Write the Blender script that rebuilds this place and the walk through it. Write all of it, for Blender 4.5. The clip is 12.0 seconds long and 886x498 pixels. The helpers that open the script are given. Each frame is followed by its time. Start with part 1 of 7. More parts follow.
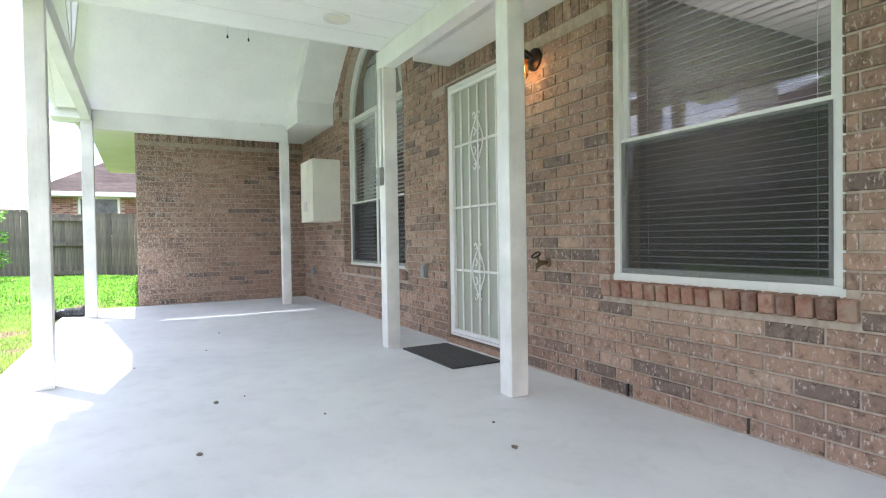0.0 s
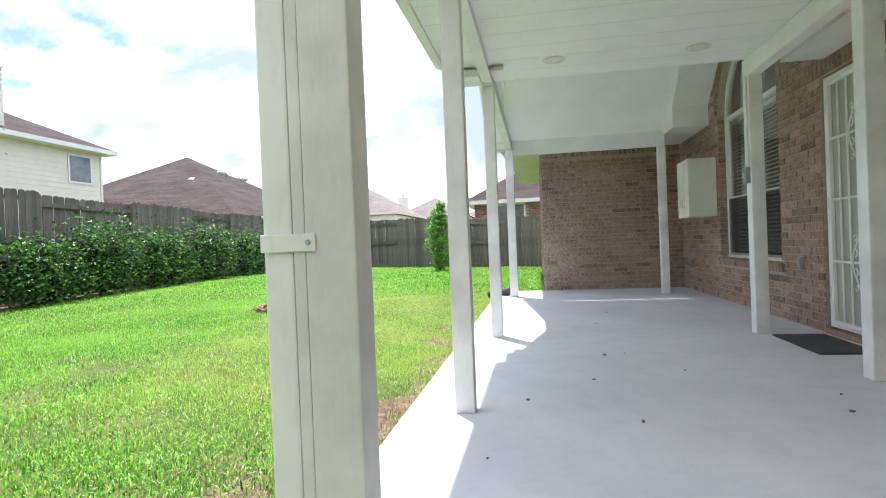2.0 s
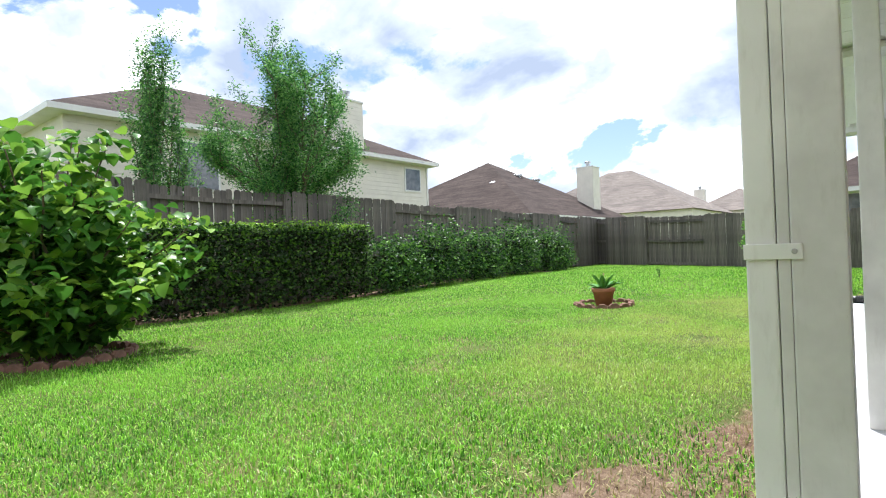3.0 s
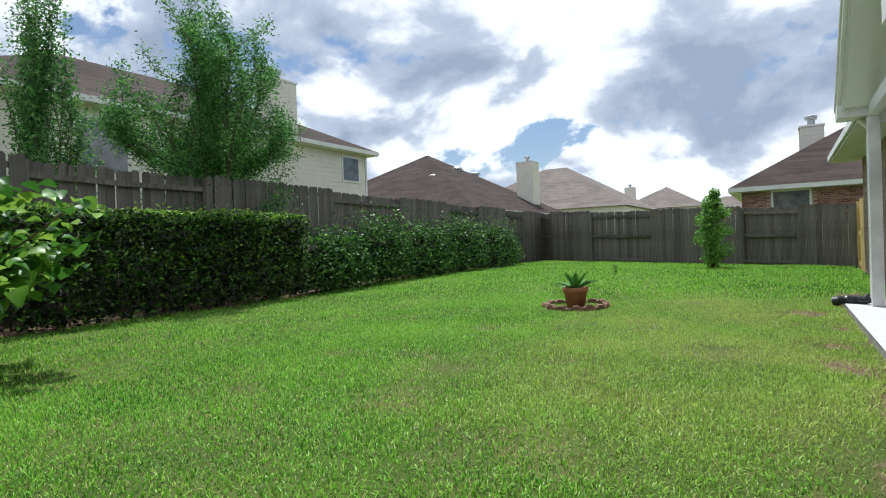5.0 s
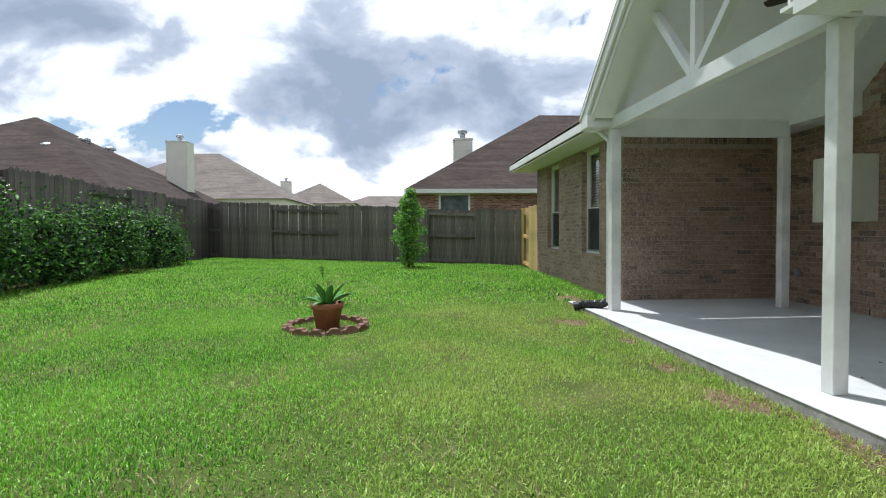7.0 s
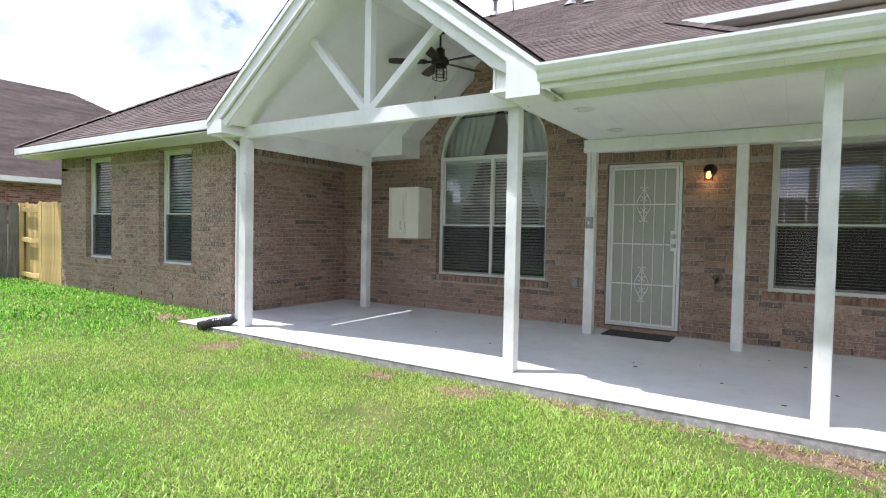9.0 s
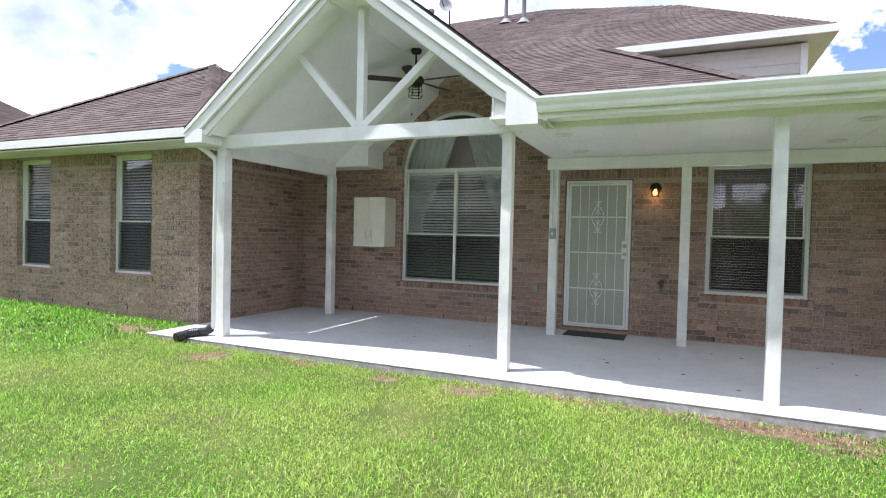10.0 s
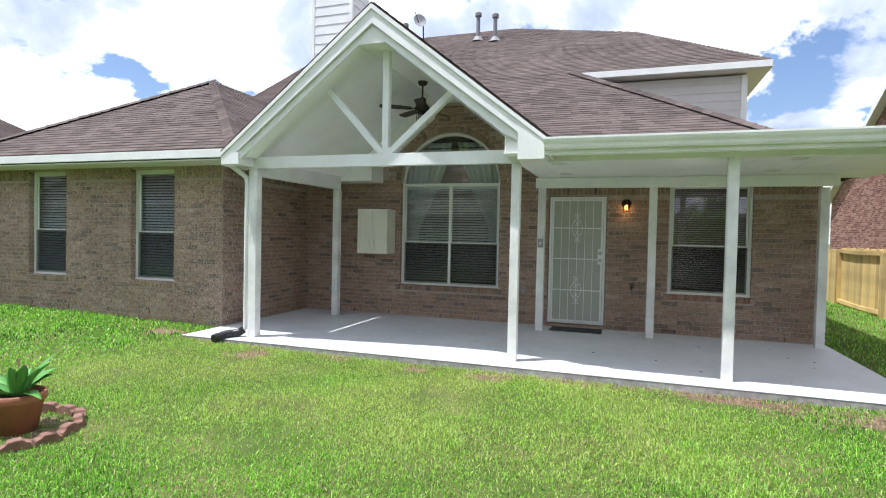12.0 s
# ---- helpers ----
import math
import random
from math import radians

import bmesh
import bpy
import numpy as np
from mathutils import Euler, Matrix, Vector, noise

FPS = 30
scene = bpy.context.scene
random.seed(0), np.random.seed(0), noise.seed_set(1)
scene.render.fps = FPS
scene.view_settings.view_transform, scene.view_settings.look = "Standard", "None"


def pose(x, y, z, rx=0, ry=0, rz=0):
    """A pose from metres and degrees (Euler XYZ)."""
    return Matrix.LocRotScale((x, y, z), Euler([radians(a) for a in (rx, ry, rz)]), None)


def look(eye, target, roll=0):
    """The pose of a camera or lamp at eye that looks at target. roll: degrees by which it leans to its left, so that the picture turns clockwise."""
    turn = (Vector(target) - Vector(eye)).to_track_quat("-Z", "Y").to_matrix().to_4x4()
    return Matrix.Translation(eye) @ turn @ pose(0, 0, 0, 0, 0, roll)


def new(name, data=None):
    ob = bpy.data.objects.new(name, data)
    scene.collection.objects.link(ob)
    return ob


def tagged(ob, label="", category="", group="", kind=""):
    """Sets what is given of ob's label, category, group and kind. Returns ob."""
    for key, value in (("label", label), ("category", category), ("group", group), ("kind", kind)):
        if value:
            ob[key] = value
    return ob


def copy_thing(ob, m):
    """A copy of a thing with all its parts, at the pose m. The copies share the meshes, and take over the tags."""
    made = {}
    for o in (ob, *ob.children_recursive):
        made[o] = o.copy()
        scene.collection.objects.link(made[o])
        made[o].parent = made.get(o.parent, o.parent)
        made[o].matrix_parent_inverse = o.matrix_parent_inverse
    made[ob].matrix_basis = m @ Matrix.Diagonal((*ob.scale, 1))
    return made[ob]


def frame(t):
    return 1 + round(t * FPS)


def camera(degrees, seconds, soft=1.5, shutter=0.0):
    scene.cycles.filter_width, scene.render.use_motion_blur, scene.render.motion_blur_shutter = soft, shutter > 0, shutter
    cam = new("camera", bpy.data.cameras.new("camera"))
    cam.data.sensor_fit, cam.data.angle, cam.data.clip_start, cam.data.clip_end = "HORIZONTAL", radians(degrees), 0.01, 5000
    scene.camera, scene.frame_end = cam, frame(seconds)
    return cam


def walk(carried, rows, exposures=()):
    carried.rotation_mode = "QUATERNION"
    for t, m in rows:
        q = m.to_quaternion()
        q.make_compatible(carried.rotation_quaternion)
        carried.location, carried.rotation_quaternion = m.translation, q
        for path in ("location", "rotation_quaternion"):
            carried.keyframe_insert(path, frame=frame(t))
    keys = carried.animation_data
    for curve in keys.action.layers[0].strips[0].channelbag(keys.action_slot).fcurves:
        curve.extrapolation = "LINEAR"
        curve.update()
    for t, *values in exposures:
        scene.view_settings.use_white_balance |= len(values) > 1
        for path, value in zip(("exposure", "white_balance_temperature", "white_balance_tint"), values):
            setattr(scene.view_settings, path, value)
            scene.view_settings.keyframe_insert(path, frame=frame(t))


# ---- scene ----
cam = camera(77.7, 12.0, soft=1.1)
PATH = [
    (0, (0.556, -4.053, 0.872), (1.519, -2.301, 0.835), -0.9),
    (0.5, (0.48, -4.325, 0.886), (1.148, -2.441, 0.844), -1.3),
    (1, (0.505, -4.571, 0.88), (0.979, -2.628, 0.853), -1.2),
    (1.5, (0.523, -4.827, 0.869), (0.711, -2.836, 0.843), -1.5),
    (2, (0.44, -5.14, 0.887), (0.097, -3.17, 0.869), -2.3),
    (2.5, (0.261, -5.528, 0.908), (-0.64, -3.742, 0.906), -2.5),
    (3, (0.059, -5.679, 0.942), (-1.19, -4.117, 0.952), -2.2),
    (4.8, (-0.803, -5.013, 0.939), (-1.93, -3.36, 0.928), -2.0),
    (5, (-0.939, -4.853, 0.935), (-1.993, -3.153, 0.919), -1.9),
    (5.5, (-1.326, -4.38, 0.963), (-2.124, -2.546, 0.934), -1.6),
    (6, (-1.735, -3.921, 0.995), (-2.23, -1.983, 0.956), -1.5),
    (6.5, (-2.238, -3.564, 1.031), (-2.531, -1.586, 0.978), -1.1),
    (7, (-2.68, -3.246, 1.05), (-2.541, -1.252, 0.983), -0.4),
    (7.5, (-3.113, -2.905, 1.062), (-2.387, -1.042, 1.002), 0.4),
    (7.7, (-3.358, -2.803, 1.08), (-2.431, -1.031, 1.03), 0.9),
    (9.3, (-4.63, -1.926, 1.251), (-2.893, -0.936, 1.19), 1.2),
    (9.5, (-4.788, -1.815, 1.231), (-3.029, -0.865, 1.179), 1.3),
    (10, (-5.161, -1.572, 1.317), (-3.33, -0.768, 1.269), 1.3),
    (10.5, (-5.584, -1.432, 1.395), (-3.696, -0.773, 1.35), 1.4),
    (11, (-5.962, -1.384, 1.441), (-4.061, -0.765, 1.391), 1.3),
    (11.5, (-6.247, -1.298, 1.434), (-4.347, -0.674, 1.39), 1.3),
    (12, (-6.399, -1.25, 1.479), (-4.505, -0.609, 1.427), 1.2),
]
walk(cam, [(t, look(eye, target, roll)) for t, eye, target, roll in PATH], exposures=[(0, 1.82, 5750, 17), (0.5, 1.66, 5750, 17), (1.0, 1.45, 5800, 17), (1.5, 1.27, 5800, 16), (2.0, 1.04, 5850, 15), (2.5, 0.84, 5950, 14), (3.0, 0.66, 6050, 11), (4.8, 0.03, 6050, 7), (5.0, -0.06, 5950, 8), (7.5, 0.00, 5950, 8), (7.7, 0.19, 6050, 7), (9.3, 0.77, 5800, 20), (9.5, 0.77, 5800, 20), (12, 0.52, 5850, 14)])

# ---- world and sun ----
SUN = Vector((-0.21, 0.30, 1.0)).normalized()
world = bpy.data.worlds.new("world")
scene.world = world
world.use_nodes = True


def build_world(nt):
    nt.nodes.clear()
    N, L = nt.nodes.new, nt.links.new
    out, bg = N("ShaderNodeOutputWorld"), N("ShaderNodeBackground")
    sky = N("ShaderNodeTexSky")
    sky.sky_type, sky.sun_disc = "NISHITA", False
    sky.sun_elevation, sky.sun_rotation = math.asin(SUN.z), math.atan2(SUN.x, SUN.y)
    coord = N("ShaderNodeTexCoord")
    sep, comb = N("ShaderNodeSeparateXYZ"), N("ShaderNodeCombineXYZ")
    L(coord.outputs["Generated"], sep.inputs[0])
    up = N("ShaderNodeMath")
    up.operation = "ADD"
    up.inputs[1].default_value = 0.55
    L(sep.outputs[2], up.inputs[0])
    for i in (0, 1):
        d = N("ShaderNodeMath")
        d.operation = "DIVIDE"
        L(sep.outputs[i], d.inputs[0])
        L(up.outputs[0], d.inputs[1])
        L(d.outputs[0], comb.inputs[i])
    def cloud(scale, detail, rough, off):
        m = N("ShaderNodeMapping")
        m.inputs["Location"].default_value = off
        L(comb.outputs[0], m.inputs[0])
        n = N("ShaderNodeTexNoise")
        n.inputs["Scale"].default_value, n.inputs["Detail"].default_value = scale, detail
        n.inputs["Roughness"].default_value, n.inputs["Distortion"].default_value = rough, 0.25
        L(m.outputs[0], n.inputs["Vector"])
        return n.outputs["Fac"]
    def ramp(fac, *stops):
        r = N("ShaderNodeValToRGB")
        e = r.color_ramp.elements
        e[0].position, e[0].color = stops[0][0], (*stops[0][1], 1)
        e[1].position, e[1].color = stops[-1][0], (*stops[-1][1], 1)
        for p, c in stops[1:-1]:
            e.new(p).color = (*c, 1)
        L(fac, r.inputs[0])
        return r.outputs["Color"]
    cover = ramp(cloud(2.9, 10, 0.58, (3.1, 1.7, 0)), (0.405, (0, 0, 0)), (0.445, (1, 1, 1)))
    shade = ramp(cloud(3.4, 9, 0.54, (7.3, 4.2, 0)), (0.44, (1.45, 1.45, 1.45)), (0.49, (1.2, 1.21, 1.23)), (0.535, (0.74, 0.80, 0.92)), (0.64, (0.46, 0.53, 0.66)))
    blue = N("ShaderNodeMix")
    blue.data_type, blue.blend_type = "RGBA", "MULTIPLY"
    blue.inputs[0].default_value = 1.0
    blue.inputs[7].default_value = (SKY_GAIN, SKY_GAIN, SKY_GAIN, 1)
    L(sky.outputs[0], blue.inputs[6])
    white = N("ShaderNodeMix")
    white.data_type, white.blend_type = "RGBA", "MULTIPLY"
    white.inputs[0].default_value = 1.0
    white.inputs[7].default_value = (CLOUD, CLOUD, CLOUD, 1)
    L(shade, white.inputs[6])
    mix = N("ShaderNodeMix")
    mix.data_type = "RGBA"
    L(cover, mix.inputs[0])
    L(blue.outputs[2], mix.inputs[6])
    L(white.outputs[2], mix.inputs[7])
    L(mix.outputs[2], bg.inputs[0])
    bg.inputs[1].default_value = 0.1
    L(bg.outputs[0], out.inputs[0])


SKY_GAIN, CLOUD = 1.1, 8.5
build_world(world.node_tree)
sun = new("sun", bpy.data.lights.new("sun", "SUN"))
sun.data.energy, sun.data.angle, sun.data.color = 5.0, radians(0.6), (1.0, 0.96, 0.89)
sun.matrix_world = look(SUN * 50, (0, 0, 0))


# ---- materials ----
class Mat:
    """A node material under construction."""

    def __init__(self, name, rough=0.7, metal=0.0, spec=0.5):
        self.m = bpy.data.materials.new(name)
        self.m.use_nodes = True
        self.nt = self.m.node_tree
        self.b = self.nt.nodes["Principled BSDF"]
        self.b.inputs["Roughness"].default_value = rough
        self.b.inputs["Metallic"].default_value = metal
        self.b.inputs["Specular IOR Level"].default_value = spec
        self.co = self.nt.nodes.new("ShaderNodeTexCoord").outputs["Object"]

    def node(self, kind):
        return self.nt.nodes.new("ShaderNode" + kind)

    def link(self, a, b):
        self.nt.links.new(a, b)

    def world_co(self):
        self.co = self.node("NewGeometry").outputs["Position"]
        return self

    def noise(self, scale, detail=4, rough=0.55, stretch=(1, 1, 1), dist=0.0):
        mp, n = self.node("Mapping"), self.node("TexNoise")
        mp.inputs["Scale"].default_value = stretch
        self.link(self.co, mp.inputs[0])
        self.link(mp.outputs[0], n.inputs["Vector"])
        n.inputs["Scale"].default_value, n.inputs["Detail"].default_value = scale, detail
        n.inputs["Roughness"].default_value, n.inputs["Distortion"].default_value = rough, dist
        return n.outputs["Fac"]

    def ramp(self, fac, *stops):
        r = self.node("ValToRGB")
        e = r.color_ramp.elements
        e[0].position, e[1].position = stops[0][0], stops[-1][0]
        e[0].color, e[1].color = (*stops[0][1], 1), (*stops[-1][1], 1)
        for p, c in stops[1:-1]:
            e.new(p).color = (*c, 1)
        self.link(fac, r.inputs[0])
        return r.outputs["Color"]

    def mix(self, fac, a, b, mode="MIX"):
        n = self.node("Mix")
        n.data_type, n.blend_type = "RGBA", mode
        for v, i in ((fac, 0), (a, 6), (b, 7)):
            if isinstance(v, (int, float)):
                n.inputs[i].default_value = v
            elif isinstance(v, tuple):
                n.inputs[i].default_value = (*v, 1)
            else:
                self.link(v, n.inputs[i])
        return n.outputs[2]

    def island(self):
        return self.node("NewGeometry").outputs["Random Per Island"]

    def ident(self):
        return self.node("ObjectInfo").outputs["Random"]

    def colour(self, c):
        if isinstance(c, tuple):
            self.b.inputs["Base Color"].default_value = (*c, 1)
        else:
            self.link(c, self.b.inputs["Base Color"])
        return self

    def bump(self, fac, strength=0.3, depth=0.01):
        n = self.node("Bump")
        n.inputs["Strength"].default_value, n.inputs["Distance"].default_value = strength, depth
        self.link(fac, n.inputs["Height"])
        self.link(n.outputs[0], self.b.inputs["Normal"])
        return self

    def gloss(self, fac, lo, hi):
        n = self.node("MapRange")
        n.inputs["To Min"].default_value, n.inputs["To Max"].default_value = lo, hi
        self.link(fac, n.inputs[0])
        self.link(n.outputs[0], self.b.inputs["Roughness"])
        return self


def g3(v, f=1.0):
    return (v, v * f, v * f * f)


def span(k, socket, a, b):
    n = k.node("MapRange")
    n.inputs["From Min"].default_value, n.inputs["From Max"].default_value = a, b
    k.link(socket, n.inputs[0])
    return n.outputs[0]


def sums(k, op, a, b):
    n = k.node("Math")
    n.operation = op
    for v, q in ((a, n.inputs[0]), (b, n.inputs[1])):
        if isinstance(v, float):
            q.default_value = v
        else:
            k.link(v, q)
    return n.outputs[0]


def brick_material(name, by_object, warm=1.0):
    k = Mat(name, 0.85, 0, 0.25).world_co()
    rnd = k.ident() if by_object else k.island()
    tone = k.ramp(rnd, (0.0, (0.150, 0.110, 0.092)), (0.07, (0.190, 0.137, 0.112)), (0.16, (0.275, 0.182, 0.138)),
                  (0.5, (0.305, 0.202, 0.150)), (0.78, (0.345, 0.222, 0.162)), (1.0, (0.39, 0.28, 0.212)))
    patch = k.ramp(k.noise(26, 5, 0.7), (0.30, (0.42, 0.40, 0.39)), (0.48, (1, 1, 1)), (0.7, (1.2, 1.16, 1.12)))
    col = k.mix(1.0, tone, patch, "MULTIPLY")
    # lime smears, heaviest on the weathered wing, where they also paint in brighter light
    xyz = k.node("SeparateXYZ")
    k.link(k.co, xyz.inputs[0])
    lime_and_light = sums(k, "ADD", k.noise(75, 3, 0.6, (1, 1, 0.5)), sums(k, "MULTIPLY", span(k, xyz.outputs[0], 2.0, 0.8), 0.075))
    lime_and_light = sums(k, "ADD", lime_and_light, sums(k, "MULTIPLY", k.noise(5.5, 4), 0.10))
    chalk_and_light = k.ramp(lime_and_light, (0.62, (0, 0, 0)), (0.75, (0.9, 0.9, 0.9)))
    col = k.mix(chalk_and_light, col, (0.60, 0.51, 0.44))
    smear = k.ramp(k.noise(9, 6, 0.7, (1, 1, 1.6)), (0.56, (0, 0, 0)), (0.70, (0.45, 0.45, 0.45)))
    col = k.mix(smear, col, (0.45, 0.36, 0.29))
    soot = k.ramp(k.noise(3.4, 6, 0.7, (1, 1, 1.3)), (0.60, (0, 0, 0)), (0.72, (0.55, 0.55, 0.55)))
    col = k.mix(soot, col, (0.15, 0.125, 0.105))
    stain = k.ramp(k.noise(1.1, 4), (0.35, (0.8, 0.79, 0.78)), (0.62, (1, 1, 1)))
    col = k.mix(1.0, col, stain, "MULTIPLY")
    k.colour(col)
    return k.bump(k.noise(140, 5, 0.7), 0.5, 0.006).m


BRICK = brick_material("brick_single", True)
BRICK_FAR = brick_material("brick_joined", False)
k = Mat("red_sill_brick", 0.85, 0, 0.25).world_co()
col = k.ramp(k.ident(), (0, (0.20, 0.115, 0.085)), (0.5, (0.31, 0.155, 0.108)), (1, (0.38, 0.22, 0.16)))
col = k.mix(1.0, col, k.ramp(k.noise(30, 6, 0.7), (0.32, (0.55, 0.52, 0.5)), (0.55, (1, 1, 1))), "MULTIPLY")
k.colour(k.mix(k.ramp(k.noise(11, 6, 0.7), (0.47, (0, 0, 0)), (0.64, (0.7, 0.7, 0.7))), col, (0.34, 0.27, 0.215)))
SILL_BRICK = k.bump(k.noise(140, 5, 0.7), 0.5, 0.006).m
k = Mat("mortar", 0.95, 0, 0.2).world_co()
k.colour(k.ramp(k.noise(30, 5), (0.3, (0.33, 0.265, 0.21)), (0.7, (0.47, 0.39, 0.32))))
MORTAR = k.bump(k.noise(220, 4), 0.6, 0.004).m


def paint(name, c, rough=0.45, dirt=0.12, grain=0.12, wear=0.0):
    k = Mat(name, rough, 0, 0.4).world_co()
    big = k.ramp(k.noise(2.2, 5), (0.35, (1 - dirt,) * 3), (0.62, (1, 1, 1)))
    col = k.mix(1.0, c, big, "MULTIPLY")
    fine = k.ramp(k.noise(34, 6, 0.65, (1, 1, 0.25)), (0.30, (0.93, 0.925, 0.915)), (0.46, (1, 1, 1)))
    col = k.mix(1.0, col, fine, "MULTIPLY")
    if wear:
        spot = k.ramp(k.noise(13, 6, 0.7, (1, 1, 0.6)), (0.68, (0, 0, 0)), (0.73, (wear, wear, wear)))
        col = k.mix(spot, col, (0.30, 0.26, 0.20))
    k.colour(col)
    return k.bump(k.noise(60, 4, 0.6, (1, 1, 0.15)), grain, 0.004).m


WHITE = paint("white_paint", (0.80, 0.80, 0.775), 0.42, 0.10, 0.15)
WHITE_POST = paint("white_post_paint", (0.80, 0.79, 0.76), 0.5, 0.27, 0.4, 0.85)
CEIL = paint("ceiling_paint", (0.83, 0.83, 0.80), 0.55, 0.06, 0.08)
TRIM = paint("eave_trim_paint", (0.78, 0.78, 0.74), 0.4, 0.08, 0.05)
VINYL = paint("window_frame_vinyl", (0.72, 0.71, 0.67), 0.35, 0.08, 0.03)
CREAM = paint("cream_siding_paint", (0.76, 0.72, 0.63), 0.6, 0.08, 0.1)
TAUPE = paint("taupe_siding_paint", (0.60, 0.57, 0.53), 0.6, 0.08, 0.1)
CAB = paint("cabinet_paint", (0.72, 0.69, 0.58), 0.4, 0.1, 0.02)
DOORP = paint("door_panel_paint", (0.40, 0.41, 0.34), 0.5, 0.06, 0.03)
GRILLE = paint("grille_paint", (0.80, 0.79, 0.76), 0.35, 0.06, 0.02)
BLIND = paint("blind_vinyl", (0.64, 0.65, 0.66), 0.4, 0.05, 0.02)
CURTAIN = paint("curtain_cloth", (0.56, 0.57, 0.57), 0.9, 0.1, 0.1)

k = Mat("painted_concrete", 0.5, 0, 0.4).world_co()
col = k.ramp(k.noise(0.9, 6, 0.6), (0.3, (0.56, 0.57, 0.59)), (0.55, (0.65, 0.66, 0.675)), (0.75, (0.70, 0.71, 0.72)))
col = k.mix(1.0, col, k.ramp(k.noise(7, 7, 0.7), (0.3, (0.9, 0.9, 0.9)), (0.5, (1, 1, 1))), "MULTIPLY")
col = k.mix(k.ramp(k.noise(4.3, 9, 0.75), (0.70, (0, 0, 0)), (0.76, (0.7, 0.7, 0.7))), col, (0.36, 0.35, 0.33))
k.colour(col).gloss(k.noise(3, 5), 0.38, 0.62)
CONCRETE = k.bump(k.noise(50, 6, 0.65), 0.25, 0.004).m
k = Mat("raw_concrete_edge", 0.9, 0, 0.3).world_co()
k.colour(k.ramp(k.noise(9, 7, 0.7), (0.3, (0.20, 0.19, 0.175)), (0.7, (0.46, 0.45, 0.43))))
EDGE = k.bump(k.noise(40, 6), 0.5, 0.01).m

k = Mat("lawn_soil", 0.95, 0, 0.2).world_co()
base = k.ramp(k.noise(1.3, 7, 0.6), (0.30, (0.06, 0.115, 0.016)), (0.5, (0.10, 0.145, 0.028)), (0.72, (0.20, 0.19, 0.07)))
base = k.mix(k.ramp(k.noise(28, 6, 0.7), (0.42, (0, 0, 0)), (0.62, (0.6, 0.6, 0.6))), base, (0.10, 0.125, 0.035))
soil = k.ramp(k.noise(17, 8, 0.7), (0.3, (0.07, 0.042, 0.028)), (0.5, (0.19, 0.12, 0.082)), (0.72, (0.36, 0.26, 0.19)))

# worn earth along the slab, widest by the corner post
xyz = k.node("SeparateXYZ")
k.link(k.co, xyz.inputs[0])
on_patio = sums(k, "MULTIPLY", sums(k, "MULTIPLY", span(k, xyz.outputs[1], -5.0, -4.3), span(k, xyz.outputs[1], 5.0, 4.3)), span(k, xyz.outputs[0], 0.1, -0.1))
edge = sums(k, "MULTIPLY", sums(k, "MULTIPLY", span(k, xyz.outputs[0], -0.85, -0.33), on_patio), 0.36)
corner = sums(k, "MULTIPLY", sums(k, "MULTIPLY", span(k, xyz.outputs[0], -2.0, -0.9), sums(k, "MULTIPLY", span(k, xyz.outputs[1], -1.4, -3.0), on_patio)), 0.34)
worn = sums(k, "ADD", sums(k, "ADD", edge, corner), sums(k, "MULTIPLY", k.noise(2.6, 7, 0.65), 0.75))
k.colour(k.mix(k.ramp(worn, (0.62, (0, 0, 0)), (0.74, (1, 1, 1))), base, soil))
LAWN = k.bump(k.noise(55, 6, 0.7), 0.8, 0.03).m
k = Mat("bare_earth", 0.95, 0, 0.2).world_co()
k.colour(k.ramp(k.noise(17, 8, 0.7), (0.3, (0.10, 0.065, 0.042)), (0.5, (0.22, 0.15, 0.10)), (0.72, (0.36, 0.27, 0.19))))
EARTH = k.bump(k.noise(45, 7, 0.7), 0.9, 0.03).m


def leafy(name, lo, mid, hi, trans=0.35, rough=0.5, patchy=0.5, spec=0.35, dry=None):
    k = Mat(name, rough, 0, spec).world_co()
    col = k.ramp(k.island(), (0.0, lo), (0.5, mid), (1.0, hi))
    if dry:
        col = k.ramp(k.island(), (0.0, tuple(0.6 * v for v in lo)), (0.22, lo), (0.55, mid), (0.92, hi), (0.98, (0.54, 0.70, 0.18)), (1.0, (0.62, 0.58, 0.30)))
    if patchy:
        col = k.mix(k.ramp(k.noise(patchy, 4), (0.42, (0, 0, 0)), (0.66, (0.45, 0.45, 0.45))), col, hi)
    if dry:
        # yellower towards the trodden ground by the patio
        xyz = k.node("SeparateXYZ")
        k.link(k.co, xyz.inputs[0])
        part_dry = sums(k, "MULTIPLY", sums(k, "MULTIPLY", span(k, xyz.outputs[0], -5.2, -2.2), span(k, xyz.outputs[1], 6.0, 4.0)), k.noise(0.85, 6, 0.62))
        part_dry = sums(k, "MULTIPLY", part_dry, span(k, xyz.outputs[1], -4.2, -1.4))
        col = k.mix(k.ramp(part_dry, (0.24, (0, 0, 0)), (0.62, (0.55, 0.55, 0.55))), col, dry)
    k.colour(col)
    tr, mx = k.node("BsdfTranslucent"), k.node("MixShader")
    k.link(col, tr.inputs[0])
    mx.inputs[0].default_value = trans
    k.link(k.b.outputs[0], mx.inputs[1])
    k.link(tr.outputs[0], mx.inputs[2])
    k.link(mx.outputs[0], k.nt.nodes["Material Output"].inputs[0])
    return k.m


